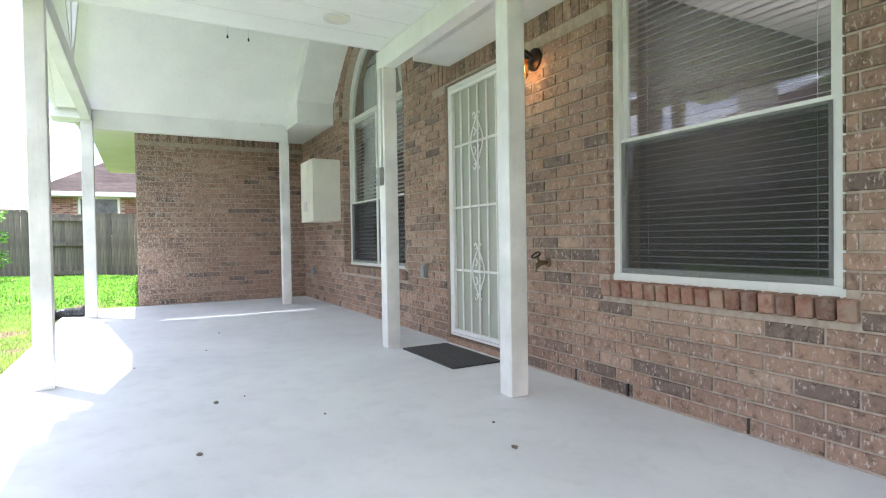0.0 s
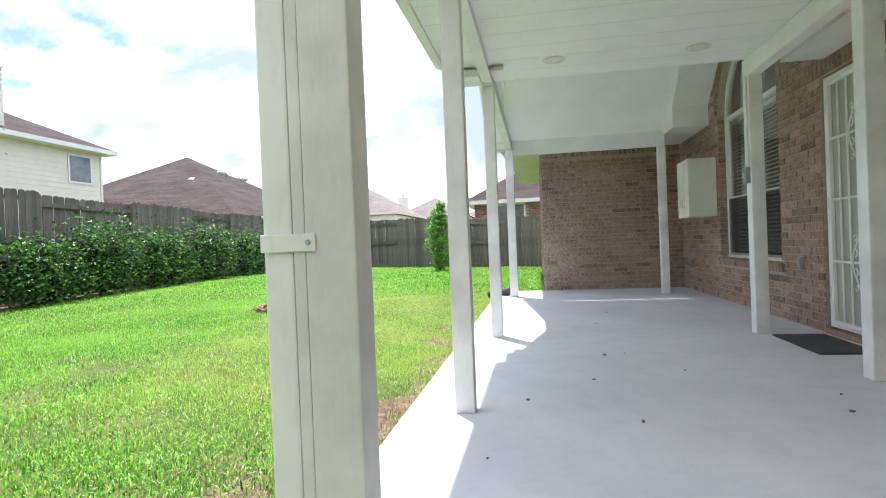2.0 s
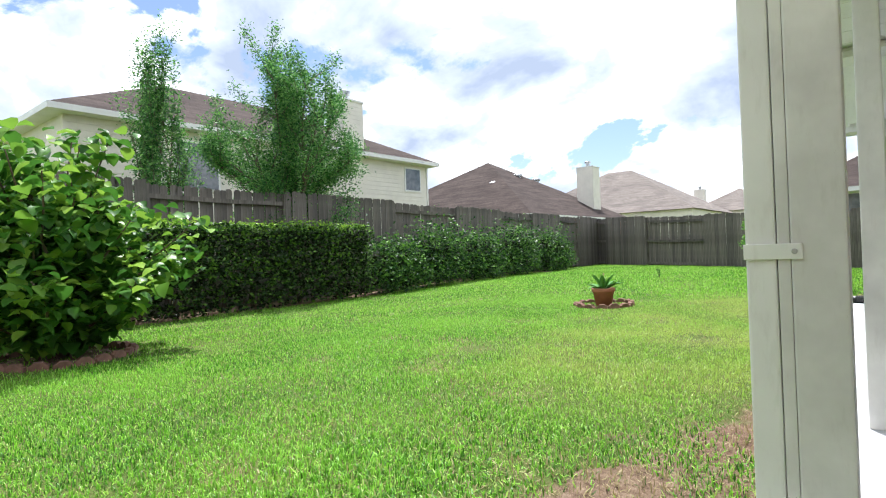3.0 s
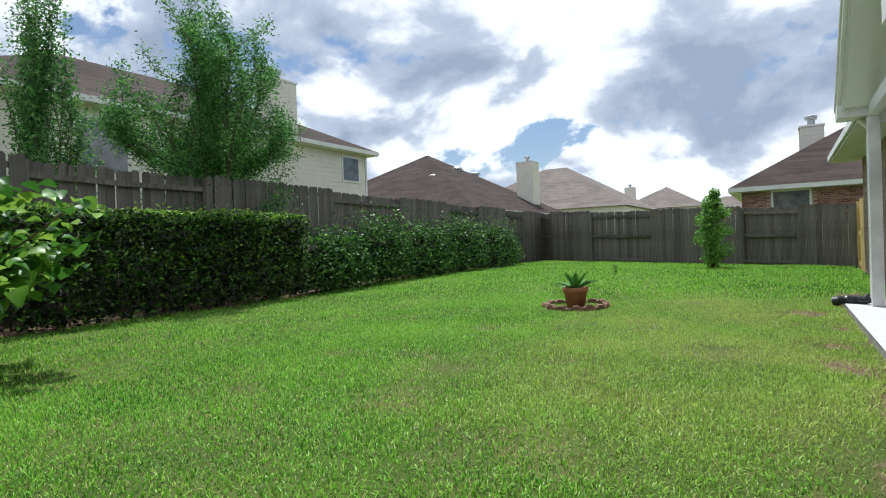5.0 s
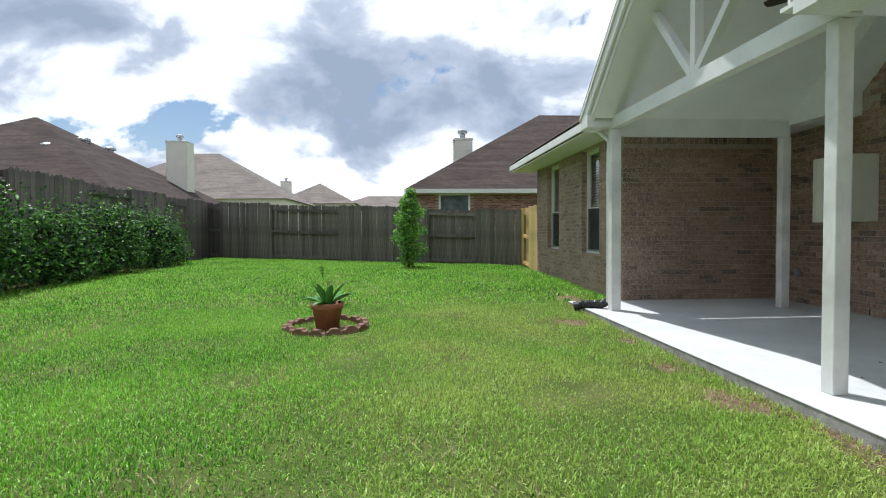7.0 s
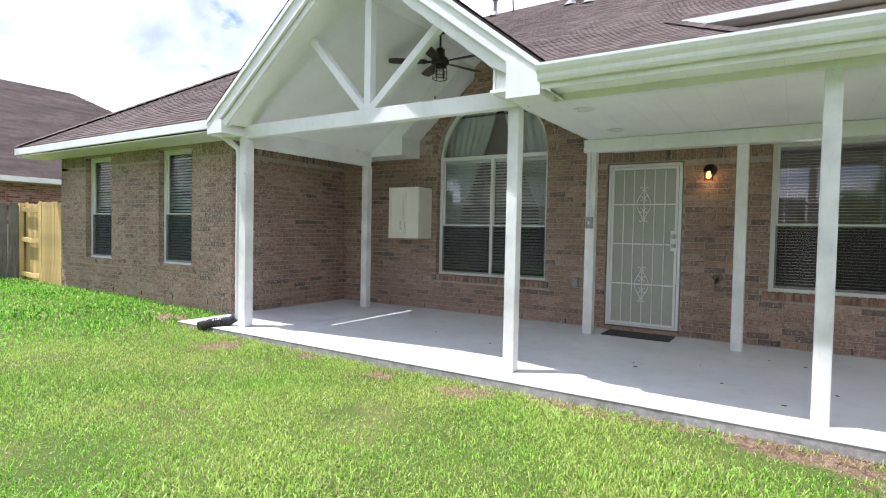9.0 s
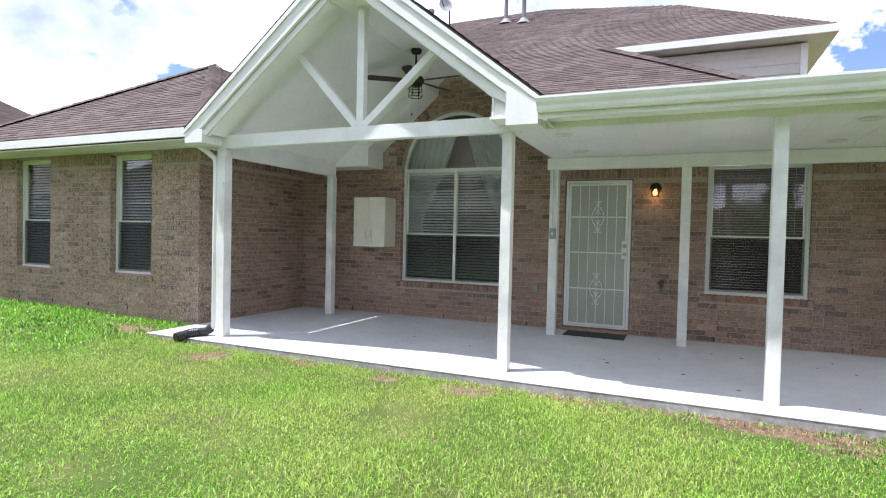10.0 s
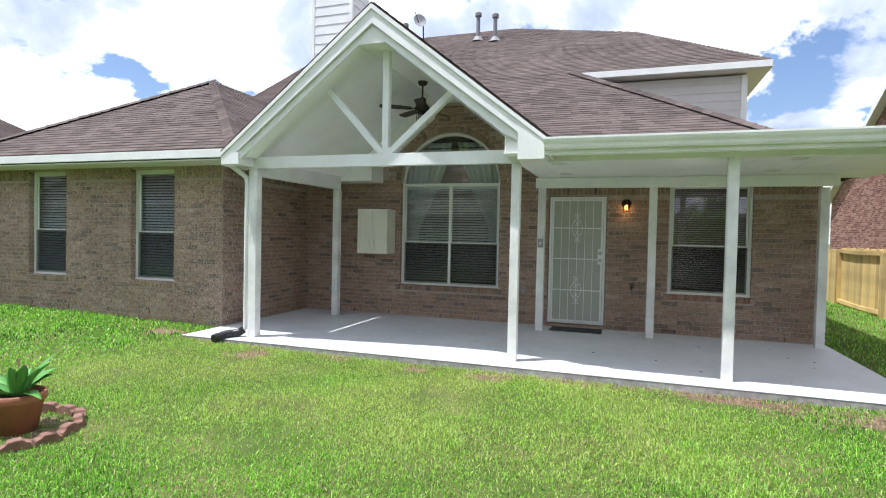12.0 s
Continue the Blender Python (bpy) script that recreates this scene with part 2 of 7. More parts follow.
GRASS = leafy("grass_blades", (0.055, 0.19, 0.014), (0.185, 0.49, 0.030), (0.39, 0.69, 0.090), 0.42, 0.42, 0.5, 0.4, (0.62, 0.62, 0.20))
STRAW = leafy("dry_grass", (0.30, 0.25, 0.11), (0.40, 0.33, 0.17), (0.48, 0.42, 0.24), 0.3, 0.8, 0)
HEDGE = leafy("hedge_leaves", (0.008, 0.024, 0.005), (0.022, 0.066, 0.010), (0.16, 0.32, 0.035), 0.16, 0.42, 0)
SHRUB = leafy("shrub_leaves", (0.009, 0.034, 0.009), (0.034, 0.11, 0.020), (0.19, 0.40, 0.06), 0.25, 0.42, 0)
TREELEAF = leafy("tree_leaves", (0.020, 0.085, 0.022), (0.075, 0.235, 0.05), (0.27, 0.52, 0.13), 0.45, 0.36, 0)
BIGLEAF = leafy("broad_leaves", (0.04, 0.125, 0.018), (0.085, 0.23, 0.03), (0.30, 0.48, 0.06), 0.4, 0.38, 0)
NEWLEAF = leafy("new_hedge_leaves", (0.10, 0.24, 0.02), (0.20, 0.40, 0.035), (0.36, 0.55, 0.06), 0.35, 0.35, 0)
BRIGHTLEAF = leafy("young_tree_leaves", (0.07, 0.19, 0.03), (0.16, 0.36, 0.055), (0.33, 0.54, 0.12), 0.45, 0.4, 0)
ALOE = leafy("agave_leaf", (0.09, 0.27, 0.06), (0.14, 0.36, 0.075), (0.24, 0.48, 0.12), 0.15, 0.35, 0)
# near-black leaf colour that stands in for the shade deep inside foliage
DARKCORE = leafy("inner_shade_leaves", (0.012, 0.018, 0.008), (0.018, 0.026, 0.010), (0.03, 0.035, 0.015), 0.1, 0.9, 0)


def wood(name, lo, hi, rnd=True, streak=0.5):
    k = Mat(name, 0.85, 0, 0.2)
    g = k.noise(9, 7, 0.65, (3, 3, 0.22), 0.4)
    col = k.ramp(g, (0.28, lo), (0.72, hi))
    if rnd:
        col = k.mix(1.0, col, k.ramp(k.ident(), (0, (0.72, 0.72, 0.72)), (1, (1.2, 1.18, 1.14))), "MULTIPLY")
    col = k.mix(1.0, col, k.ramp(k.noise(1.4, 4), (0.35, (streak + 0.2,) * 3), (0.6, (1, 1, 1))), "MULTIPLY")
    k.colour(col)
    return k.bump(g, 0.5, 0.006).m


FENCE = wood("weathered_cedar", (0.092, 0.081, 0.072), (0.25, 0.228, 0.205))
PINE = wood("new_pine", (0.60, 0.43, 0.16), (0.80, 0.61, 0.27))
BARK = wood("bark", (0.09, 0.07, 0.05), (0.22, 0.18, 0.14), False)


def shingle_material(name, a, b, courses=False):
    k = Mat(name, 0.95, 0, 0.15)
    col = k.ramp(k.island(), (0, a), (0.5, tuple((p + q) / 2 for p, q in zip(a, b))), (1, b))
    k.world_co()
    if courses:
        col = k.ramp(k.noise(1.0, 3, 0.5, (0.6, 0.6, 7)), (0.35, a), (0.65, b))
        col = k.mix(1.0, col, k.ramp(k.noise(4, 4, 0.6, (1, 1, 3)), (0.35, (0.75, 0.75, 0.75)), (0.6, (1, 1, 1))), "MULTIPLY")
    col = k.mix(1.0, col, k.ramp(k.noise(0.5, 4), (0.35, (0.82, 0.82, 0.83)), (0.65, (1.05, 1.05, 1.05))), "MULTIPLY")
    col = k.mix(1.0, col, k.ramp(k.noise(160, 2, 0.8), (0.35, (0.7, 0.7, 0.7)), (0.65, (1.25, 1.25, 1.25))), "MULTIPLY")
    k.colour(col)
    return k.bump(k.noise(200, 3), 0.4, 0.004).m


SHINGLE = shingle_material("brown_shingles", (0.082, 0.064, 0.057), (0.140, 0.111, 0.098))
SHINGLE_N = shingle_material("dark_brown_shingles", (0.056, 0.042, 0.037), (0.090, 0.069, 0.061), True)
SHINGLE_T = shingle_material("tan_shingles", (0.19, 0.165, 0.148), (0.26, 0.225, 0.20), True)
k = Mat("red_brick_far", 0.9, 0, 0.2).world_co()
col = k.ramp(k.island(), (0, (0.16, 0.075, 0.06)), (0.5, (0.27, 0.14, 0.108)), (1, (0.40, 0.245, 0.19)))
k.colour(k.mix(1.0, col, k.ramp(k.noise(25, 4), (0.3, (0.75, 0.75, 0.75)), (0.6, (1, 1, 1))), "MULTIPLY"))
REDBRICK = k.m


def plain(name, c, rough=0.5, metal=0.0, var=0.15, scale=20):
    k = Mat(name, rough, metal, 0.5)
    k.colour(k.mix(1.0, c, k.ramp(k.noise(scale, 5), (0.3, (1 - var,) * 3), (0.65, (1, 1, 1))), "MULTIPLY"))
    return k.bump(k.noise(scale * 4, 3), 0.1, 0.002).m


BLACK = plain("black_plastic", (0.018, 0.018, 0.02), 0.35)
BRONZE = plain("dark_bronze_metal", (0.035, 0.03, 0.027), 0.4, 0.7)
BLADE = plain("dark_fan_blade", (0.045, 0.033, 0.026), 0.45, 0, 0.3)
ROOFPIPE = plain("dull_roof_pipe", (0.20, 0.20, 0.205), 0.6, 0.3)
CHIMNEY = paint("pale_chimney_paint", (0.70, 0.70, 0.69), 0.6, 0.1, 0.1)
STEEL = plain("galvanised_steel", (0.42, 0.43, 0.44), 0.4, 0.8)
NICKEL = plain("satin_nickel", (0.55, 0.54, 0.52), 0.28, 1.0)
BRASS = plain("old_brass", (0.20, 0.15, 0.09), 0.45, 0.8)
GREYBOX = plain("grey_metal_cover", (0.30, 0.31, 0.31), 0.5, 0.2)
MAT_RUBBER = plain("dark_rubber", (0.06, 0.06, 0.062), 0.85, 0, 0.4, 60)
TERRA = plain("terracotta", (0.40, 0.155, 0.085), 0.8, 0, 0.25, 9)
EDGING = plain("edging_brick", (0.27, 0.145, 0.105), 0.9, 0, 0.4, 14)
POTSOIL = plain("potting_soil", (0.05, 0.035, 0.025), 0.95, 0, 0.5, 40)
# dark wall colour that stands in for the rooms' dimness
DARKROOM = plain("darkened_room_wall", (0.14, 0.13, 0.12), 0.9)
SCREENFRAME = plain("screen_frame", (0.5, 0.5, 0.48), 0.4)
DISH = plain("dish_grey", (0.36, 0.36, 0.37), 0.5)
BARK2 = plain("shrub_stem", (0.12, 0.085, 0.06), 0.9)
RUSTW = plain("debris", (0.20, 0.165, 0.13), 0.9, 0, 0.4, 60)


def glass_material(name, tint, gain=0.045):
    k = Mat(name)
    nt = k.nt
    gl, tr, mx, lw = k.node("BsdfGlossy"), k.node("BsdfTransparent"), k.node("MixShader"), k.node("LayerWeight")
    pw, ma = k.node("Math"), k.node("Math")
    pw.operation, ma.operation = "POWER", "MULTIPLY_ADD"
    pw.inputs[1].default_value, ma.inputs[1].default_value, ma.inputs[2].default_value = 4.0, 0.85, gain
    lw.inputs["Blend"].default_value = 0.5
    k.link(lw.outputs["Facing"], pw.inputs[0])
    k.link(pw.outputs[0], ma.inputs[0])
    gl.inputs["Roughness"].default_value = 0.01
    tr.inputs[0].default_value = (*tint, 1)
    k.link(ma.outputs[0], mx.inputs[0])
    k.link(tr.outputs[0], mx.inputs[1])
    k.link(gl.outputs[0], mx.inputs[2])
    k.link(mx.outputs[0], nt.nodes["Material Output"].inputs[0])
    return k.m


GLASS = glass_material("window_glass", (0.93, 0.95, 0.94), 0.06)


def screen_material():
    k = Mat("insect_screen", 0.8)
    k.colour((0.02, 0.022, 0.024))
    tr, mx = k.node("BsdfTransparent"), k.node("MixShader")
    mx.inputs[0].default_value = 0.34
    k.link(tr.outputs[0], mx.inputs[1])
    k.link(k.b.outputs[0], mx.inputs[2])
    k.link(mx.outputs[0], k.nt.nodes["Material Output"].inputs[0])
    return k.m


SCREEN = screen_material()


def lit(name, c, power):
    k = Mat(name, 0.4)
    k.colour(c)
    k.b.inputs["Emission Color"].default_value = (*c, 1)
    k.b.inputs["Emission Strength"].default_value = power
    return k.m


BULB = lit("warm_bulb", (1.0, 0.62, 0.25), 6)
BULB_IN = lit("indoor_bulb", (1.0, 0.75, 0.45), 10)
AMBER = glass_material("amber_glass", (1.0, 0.62, 0.25), 0.03)


# ---- mesh helpers ----
def finish(name, me, mat, parent=None, label="", smooth=False):
    if mat is not None:
        me.materials.append(mat)
    if smooth:
        me.polygons.foreach_set("use_smooth", [True] * len(me.polygons))
    ob = new(name, me)
    if parent is not None:
        ob.parent = parent
    if label:
        ob["label"] = label
    return ob


def part(name, bm, mat, parent=None, label="", smooth=False):
    """A bmesh as one mesh object, under a thing or a part where one is given."""
    bmesh.ops.recalc_face_normals(bm, faces=bm.faces)
    me = bpy.data.meshes.new(name)
    bm.to_mesh(me)
    bm.free()
    return finish(name, me, mat, parent, label, smooth)


def raw(name, verts, faces, mat, parent=None, label="", smooth=False):
    me = bpy.data.meshes.new(name)
    me.from_pydata(verts if isinstance(verts, list) else verts.tolist(), [], faces if isinstance(faces, list) else faces.tolist())
    me.update()
    return finish(name, me, mat, parent, label, smooth)


def thing(name, at, label, category, group="", kind=""):
    ob = new(name)
    ob.location = at
    ob.empty_display_size = 0.1
    bpy.context.view_layer.update()
    return tagged(ob, label, category, group, kind)


def place(child, parent):
    """Keep a part built in world places where it stands, under an Empty that lies elsewhere."""
    child.parent = parent
    child.matrix_parent_inverse = Matrix.Translation(-parent.location)
    return child


def box(x0, x1, y0, y1, z0, z1, bev=0.0, bm=None):
    b = bmesh.new() if bm is None else bm
    vs = [b.verts.new((x, y, z)) for x in (x0, x1) for y in (y0, y1) for z in (z0, z1)]
    fs = [b.faces.new([vs[i] for i in f]) for f in ((0, 1, 3, 2), (4, 6, 7, 5), (0, 4, 5, 1), (2, 3, 7, 6), (0, 2, 6, 4), (1, 5, 7, 3))]
    if bev:
        bmesh.ops.bevel(b, geom=list({e for f in fs for e in f.edges}), offset=bev, segments=2, affect="EDGES", profile=0.6)
    return b


def beam(a, b_, w, h, bm=None, bev=0.0, up=(0, 0, 1)):
    """A bar of section w (sideways) by h from a to b_."""
    b = bmesh.new() if bm is None else bm
    a, c = Vector(a), Vector(b_)
    d = (c - a).normalized()
    s = d.cross(Vector(up))
    s = s.normalized() if s.length > 1e-4 else Vector((1, 0, 0))
    u = s.cross(d).normalized()
    vs = [b.verts.new(p + s * i * w / 2 + u * j * h / 2) for p in (a, c) for i, j in ((-1, -1), (1, -1), (1, 1), (-1, 1))]
    fs = [b.faces.new([vs[i] for i in f]) for f in ((0, 1, 2, 3), (7, 6, 5, 4), (0, 4, 5, 1), (1, 5, 6, 2), (2, 6, 7, 3), (3, 7, 4, 0))]
    if bev:
        bmesh.ops.bevel(b, geom=list({e for f in fs for e in f.edges}), offset=bev, segments=2, affect="EDGES", profile=0.6)
    return b


def tube(points, radii, seg=10, bm=None, cap=True):
    """A round bar along points, with a radius at each."""
    b = bmesh.new() if bm is None else bm
    rings = []
    pts = [Vector(p) for p in points]
    for i, p in enumerate(pts):
        d = (pts[min(i + 1, len(pts) - 1)] - pts[max(i - 1, 0)]).normalized()
        s = d.cross(Vector((0.13, 0.21, 1.0)) if abs(d.z) < 0.9 else Vector((1, 0.1, 0))).normalized()
        u = s.cross(d)
        r = radii if isinstance(radii, (int, float)) else radii[i]
        rings.append([b.verts.new(p + (s * math.cos(a) + u * math.sin(a)) * r) for a in (2 * math.pi * j / seg for j in range(seg))])
    for q, r in zip(rings, rings[1:]):
        for j in range(seg):
            b.faces.new((q[j], q[(j + 1) % seg], r[(j + 1) % seg], r[j]))
    if cap:
        b.faces.new(rings[0][::-1])
        b.faces.new(rings[-1])
    return b


def lathe(profile, seg=24, at=(0, 0, 0), bm=None):
    """A turned body from (radius, height) pairs round the z axis."""
    b = bmesh.new() if bm is None else bm
    rings = [[b.verts.new((at[0] + r * math.cos(2 * math.pi * j / seg), at[1] + r * math.sin(2 * math.pi * j / seg), at[2] + z)) for j in range(seg)] for r, z in profile]
    for q, r in zip(rings, rings[1:]):
        for j in range(seg):
            b.faces.new((q[j], q[(j + 1) % seg], r[(j + 1) % seg], r[j]))
    for ring in (rings[0], rings[-1]):
        b.faces.new(ring)
    return b


def extrude_poly(points, axis, a, b_, bm=None):
    """A prism: a polygon in the two other axes, from a to b_ along axis."""
    b = bmesh.new() if bm is None else bm
    def at(p, v):
        q = list(p)
        q.insert(axis, v)
        return q
    lo = [b.verts.new(at(p, a)) for p in points]
    hi = [b.verts.new(at(p, b_)) for p in points]
    b.faces.new(lo[::-1])
    b.faces.new(hi)
    for i in range(len(points)):
        j = (i + 1) % len(points)
        b.faces.new((lo[i], lo[j], hi[j], hi[i]))
    return b


def leaf_cloud(name, centres, sizes, mat, parent=None, label="", aspect=0.5, droop=0.0, seed=1, smooth=True):
    """Many small pointed leaves, each a folded pair of triangles, at the given places."""
    rng = np.random.default_rng(seed)
    n = len(centres)
    d = rng.normal(size=(n, 3))
    d[:, 2] = d[:, 2] * 0.6 - droop
    d /= np.linalg.norm(d, axis=1)[:, None]
    s = np.cross(d, rng.normal(size=(n, 3)))
    s /= np.linalg.norm(s, axis=1)[:, None]
    u = np.cross(s, d)
    L = np.asarray(sizes)[:, None]
    base, tip = centres - d * L / 2, centres + d * L / 2
    mid = centres + u * L * 0.06
    left, right = mid + s * L * aspect / 2, mid - s * L * aspect / 2
    V = np.stack((base, right, tip, left), 1).reshape(-1, 3)
    i = np.arange(n)[:, None] * 4
    F = np.concatenate((i + [[0, 1, 2]], i + [[0, 2, 3]]))
    return raw(name, V, F, mat, parent, label)


def ground_z(x, y):
    f = np.clip((np.asarray(y, float) - 1.0) / 9.0, 0, 1)
    return -0.075 + 0.13 * f * f * (3 - 2 * f)


# ---- ground and slab ----
def build_ground():
    xs = np.concatenate((np.linspace(-700, -40, 8), np.linspace(-30, 12, 64), np.linspace(25, 700, 8)))
    ys = np.concatenate((np.linspace(-700, -30, 8), np.linspace(-14, 26, 60), np.linspace(40, 900, 8)))
    X, Y = np.meshgrid(xs, ys)
    Z = ground_z(X, Y)
    bumpy = np.array([noise.noise((x * 0.9, y * 0.9, 0)) for x, y in zip(X.ravel(), Y.ravel())]).reshape(X.shape)
    Z = Z + np.where((X < -0.5) & (X > -28), 0.012 * bumpy, 0) - np.where(X > -0.32, 0.02, 0)
    V = np.stack((X.ravel(), Y.ravel(), Z.ravel()), 1)
    w = len(xs)
    i = (np.arange(len(ys) - 1)[:, None] * w + np.arange(w - 1)[None]).reshape(-1, 1)
    F = np.concatenate((i, i + 1, i + w + 1, i + w), 1)
    g = raw("ground", V, F, LAWN, smooth=True)
    return tagged(g, "green lawn ground with thin brown patches", "ground", kind="structure")


build_ground()

FX, FY0, FY1 = -0.29, -3.97, 4.66          # front edge and ends of the slab
WX, GX, GY = 2.84, 0.523, 4.68             # back wall, wing front, wing end
slab = part("floor", box(FX, WX + 0.05, FY0, FY1, -0.01, 0.0, 0.004), CONCRETE)
tagged(slab, "pale grey painted concrete patio slab with small stains", "floor", kind="structure")
place(part("slab_edge", box(FX + 0.004, WX, FY0 + 0.004, FY1, -0.22, -0.01), EDGE), slab)


# ---- brick walls: a mortar body with openings, bricks set on it at the end of the file ----
class Wall:
    """A wall in its own plane: u along it, d out of it, z up. Openings are (u0, u1, z0, z1), or with a rise for an arch."""

    def __init__(self, name, origin, along, out, u0, u1, top, holes, label, thick=0.24, base=-0.2):
        self.o, self.U, self.N = Vector(origin), Vector(along), Vector(out)
        self.u0, self.u1, self.top, self.holes, self.base = u0, u1, top, holes, base
        cuts = {u0, u1}
        for h in holes:
            n = 24 if len(h) > 4 else 1
            cuts |= {h[0] + (h[1] - h[0]) * i / n for i in range(n + 1)}
        cuts |= {p for p in self.top_breaks() if u0 < p < u1}
        cuts = sorted(cuts)
        bm = bmesh.new()
        for a, b in zip(cuts, cuts[1:]):
            if b - a < 1e-5:
                continue
            spans = [(base, base, self.top_at(a + 1e-6), self.top_at(b - 1e-6))]
            for h in holes:
                if a >= h[0] - 1e-6 and b <= h[1] + 1e-6:
                    lo = spans.pop()
                    spans.append((lo[0], lo[1], h[2], h[2]))
                    spans.append((self.arch(h, a), self.arch(h, b), lo[2], lo[3]))
            for z0a, z0b, z1a, z1b in spans:
                if max(z1a - z0a, z1b - z0b) < 1e-4:
                    continue
                vs = [bm.verts.new(self.P(u, d, z)) for d in (0, -thick) for u, z in ((a, z0a), (b, z0b), (b, z1b), (a, z1a))]
                for f in ((0, 1, 2, 3), (7, 6, 5, 4), (0, 4, 5, 1), (1, 5, 6, 2), (2, 6, 7, 3), (3, 7, 4, 0)):
                    bm.faces.new([vs[i] for i in f])
        bmesh.ops.remove_doubles(bm, verts=bm.verts, dist=1e-5)
        self.ob = part(name, bm, MORTAR)
        tagged(self.ob, label, "wall", kind="structure")

    def top_breaks(self):
        return [p[0] for p in self.top] if isinstance(self.top, list) else []

    def top_at(self, u):
        if not isinstance(self.top, list):
            return self.top
        return float(np.interp(u, [p[0] for p in self.top], [p[1] for p in self.top]))

    def arch(self, h, u):
        if len(h) == 4:
            return h[3]
        c, r = (h[0] + h[1]) / 2, (h[1] - h[0]) / 2
        return h[3] + h[4] * math.sqrt(max(0, 1 - ((u - c) / r) ** 2))

    def P(self, u, d, z):
        return self.o + self.U * u + self.N * d + Vector((0, 0, z))


ARCH = (0.86, 2.71, 0.55, 2.37, 0.92)
DOOR = (-0.90, 0.03, 0.03, 2.16)
WIN3 = (-2.99, -1.82, 0.62, 2.34)
NEARW, FARW = (5.61, 6.51, 0.62, 2.44), (7.97, 8.89, 0.62, 2.44)
MAIN = Wall("wall_east", (WX, 0, 0), (0, 1, 0), (-1, 0, 0), -3.86, GY - 0.003, [(-3.86, 2.45), (0.11, 2.45), (0.12, 2.66), (1.60, 3.84), (1.98, 3.84), (3.05, 2.98), (3.06, 2.48), (GY, 2.48)],
            [DOOR, ARCH, WIN3], "tan and brown brick back wall of the house")
WEND = Wall("wall_north", (0, GY, 0), (1, 0, 0), (0, -1, 0), GX + 0.004, WX - 0.003, 2.52, [], "shaded brown brick end wall of the wing")
WFRONT = Wall("wall_wing", (GX, 0, 0), (0, 1, 0), (-1, 0, 0), GY + 0.004, 9.85, 2.56, [NEARW, FARW], "sunlit tan brick wing wall facing the lawn")
WSIDE = part("wall_south", box(WX + 0.241, 9, -3.86, -3.803, -0.2, 2.45), MORTAR)
tagged(WSIDE, "brick side wall of the house round the corner", "wall", kind="structure")
tagged(part("wall_wing_far", box(GX, 6, 9.62, 9.85, -0.2, 2.5), MORTAR), "brick far end wall of the wing", "wall", kind="structure")


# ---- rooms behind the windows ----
# plain box rooms added behind the glass; their dimness is in the wall colour
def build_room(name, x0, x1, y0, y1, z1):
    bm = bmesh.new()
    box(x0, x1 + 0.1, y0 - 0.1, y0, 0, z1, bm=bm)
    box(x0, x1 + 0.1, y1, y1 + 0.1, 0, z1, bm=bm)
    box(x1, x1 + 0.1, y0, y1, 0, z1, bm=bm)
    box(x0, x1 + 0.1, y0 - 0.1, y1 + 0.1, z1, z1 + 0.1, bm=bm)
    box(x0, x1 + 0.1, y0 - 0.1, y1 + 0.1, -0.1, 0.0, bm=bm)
    tagged(part(name, bm, DARKROOM), "plain room walls behind the window, coloured dark for a dim interior", "room", kind="structure")


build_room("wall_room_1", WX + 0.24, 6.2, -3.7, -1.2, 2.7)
tagged(part("ceiling_room", box(WX + 0.25, 6.19, -3.69, -1.21, 2.66, 2.69), CEIL), "pale ceiling of the room behind the window", "ceiling", kind="structure")
for x, y in ((4.1, -2.35), (5.2, -1.95)):
    root = thing("room_light", (x, y, 2.66), "lit round recessed light indoors", "light", "indoor recessed lights")
    place(part("trim_ring", lathe([(0.10, 0.0), (0.10, -0.006), (0.075, -0.008), (0.072, 0.0)], 20, (x, y, 2.659)), VINYL), root)
    place(part("lens", lathe([(0.07, 0.0), (0.05, -0.003), (0.02, -0.004)], 20, (x, y, 2.659)), BULB_IN, None, "glowing lens"), root)
lp = new("room_light_source", bpy.data.lights.new("room_light_source", "POINT"))
lp.location, lp.data.energy, lp.data.color, lp.data.shadow_soft_size = (4.6, -2.2, 1.9), 9, (1.0, 0.85, 0.75), 0.2
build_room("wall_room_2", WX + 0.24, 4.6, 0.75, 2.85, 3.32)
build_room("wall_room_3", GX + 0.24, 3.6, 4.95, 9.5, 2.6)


# ---- windows ----
def slat_mesh(length, tilt, half):
    bm = bmesh.new()
    vs = []
    c, h = half * math.cos(radians(tilt)), half * math.sin(radians(tilt))
    for x, z in ((-c, -h), (0.0, 0.003), (c, h)):
        vs.append((bm.verts.new((x, -length / 2, z)), bm.verts.new((x, length / 2, z))))
    for a, b in zip(vs, vs[1:]):
        bm.faces.new((a[0], a[1], b[1], b[0]))
    me = bpy.data.meshes.new("slat")
    bm.to_mesh(me)
    bm.free()
    me.materials.append(BLIND)
    return me


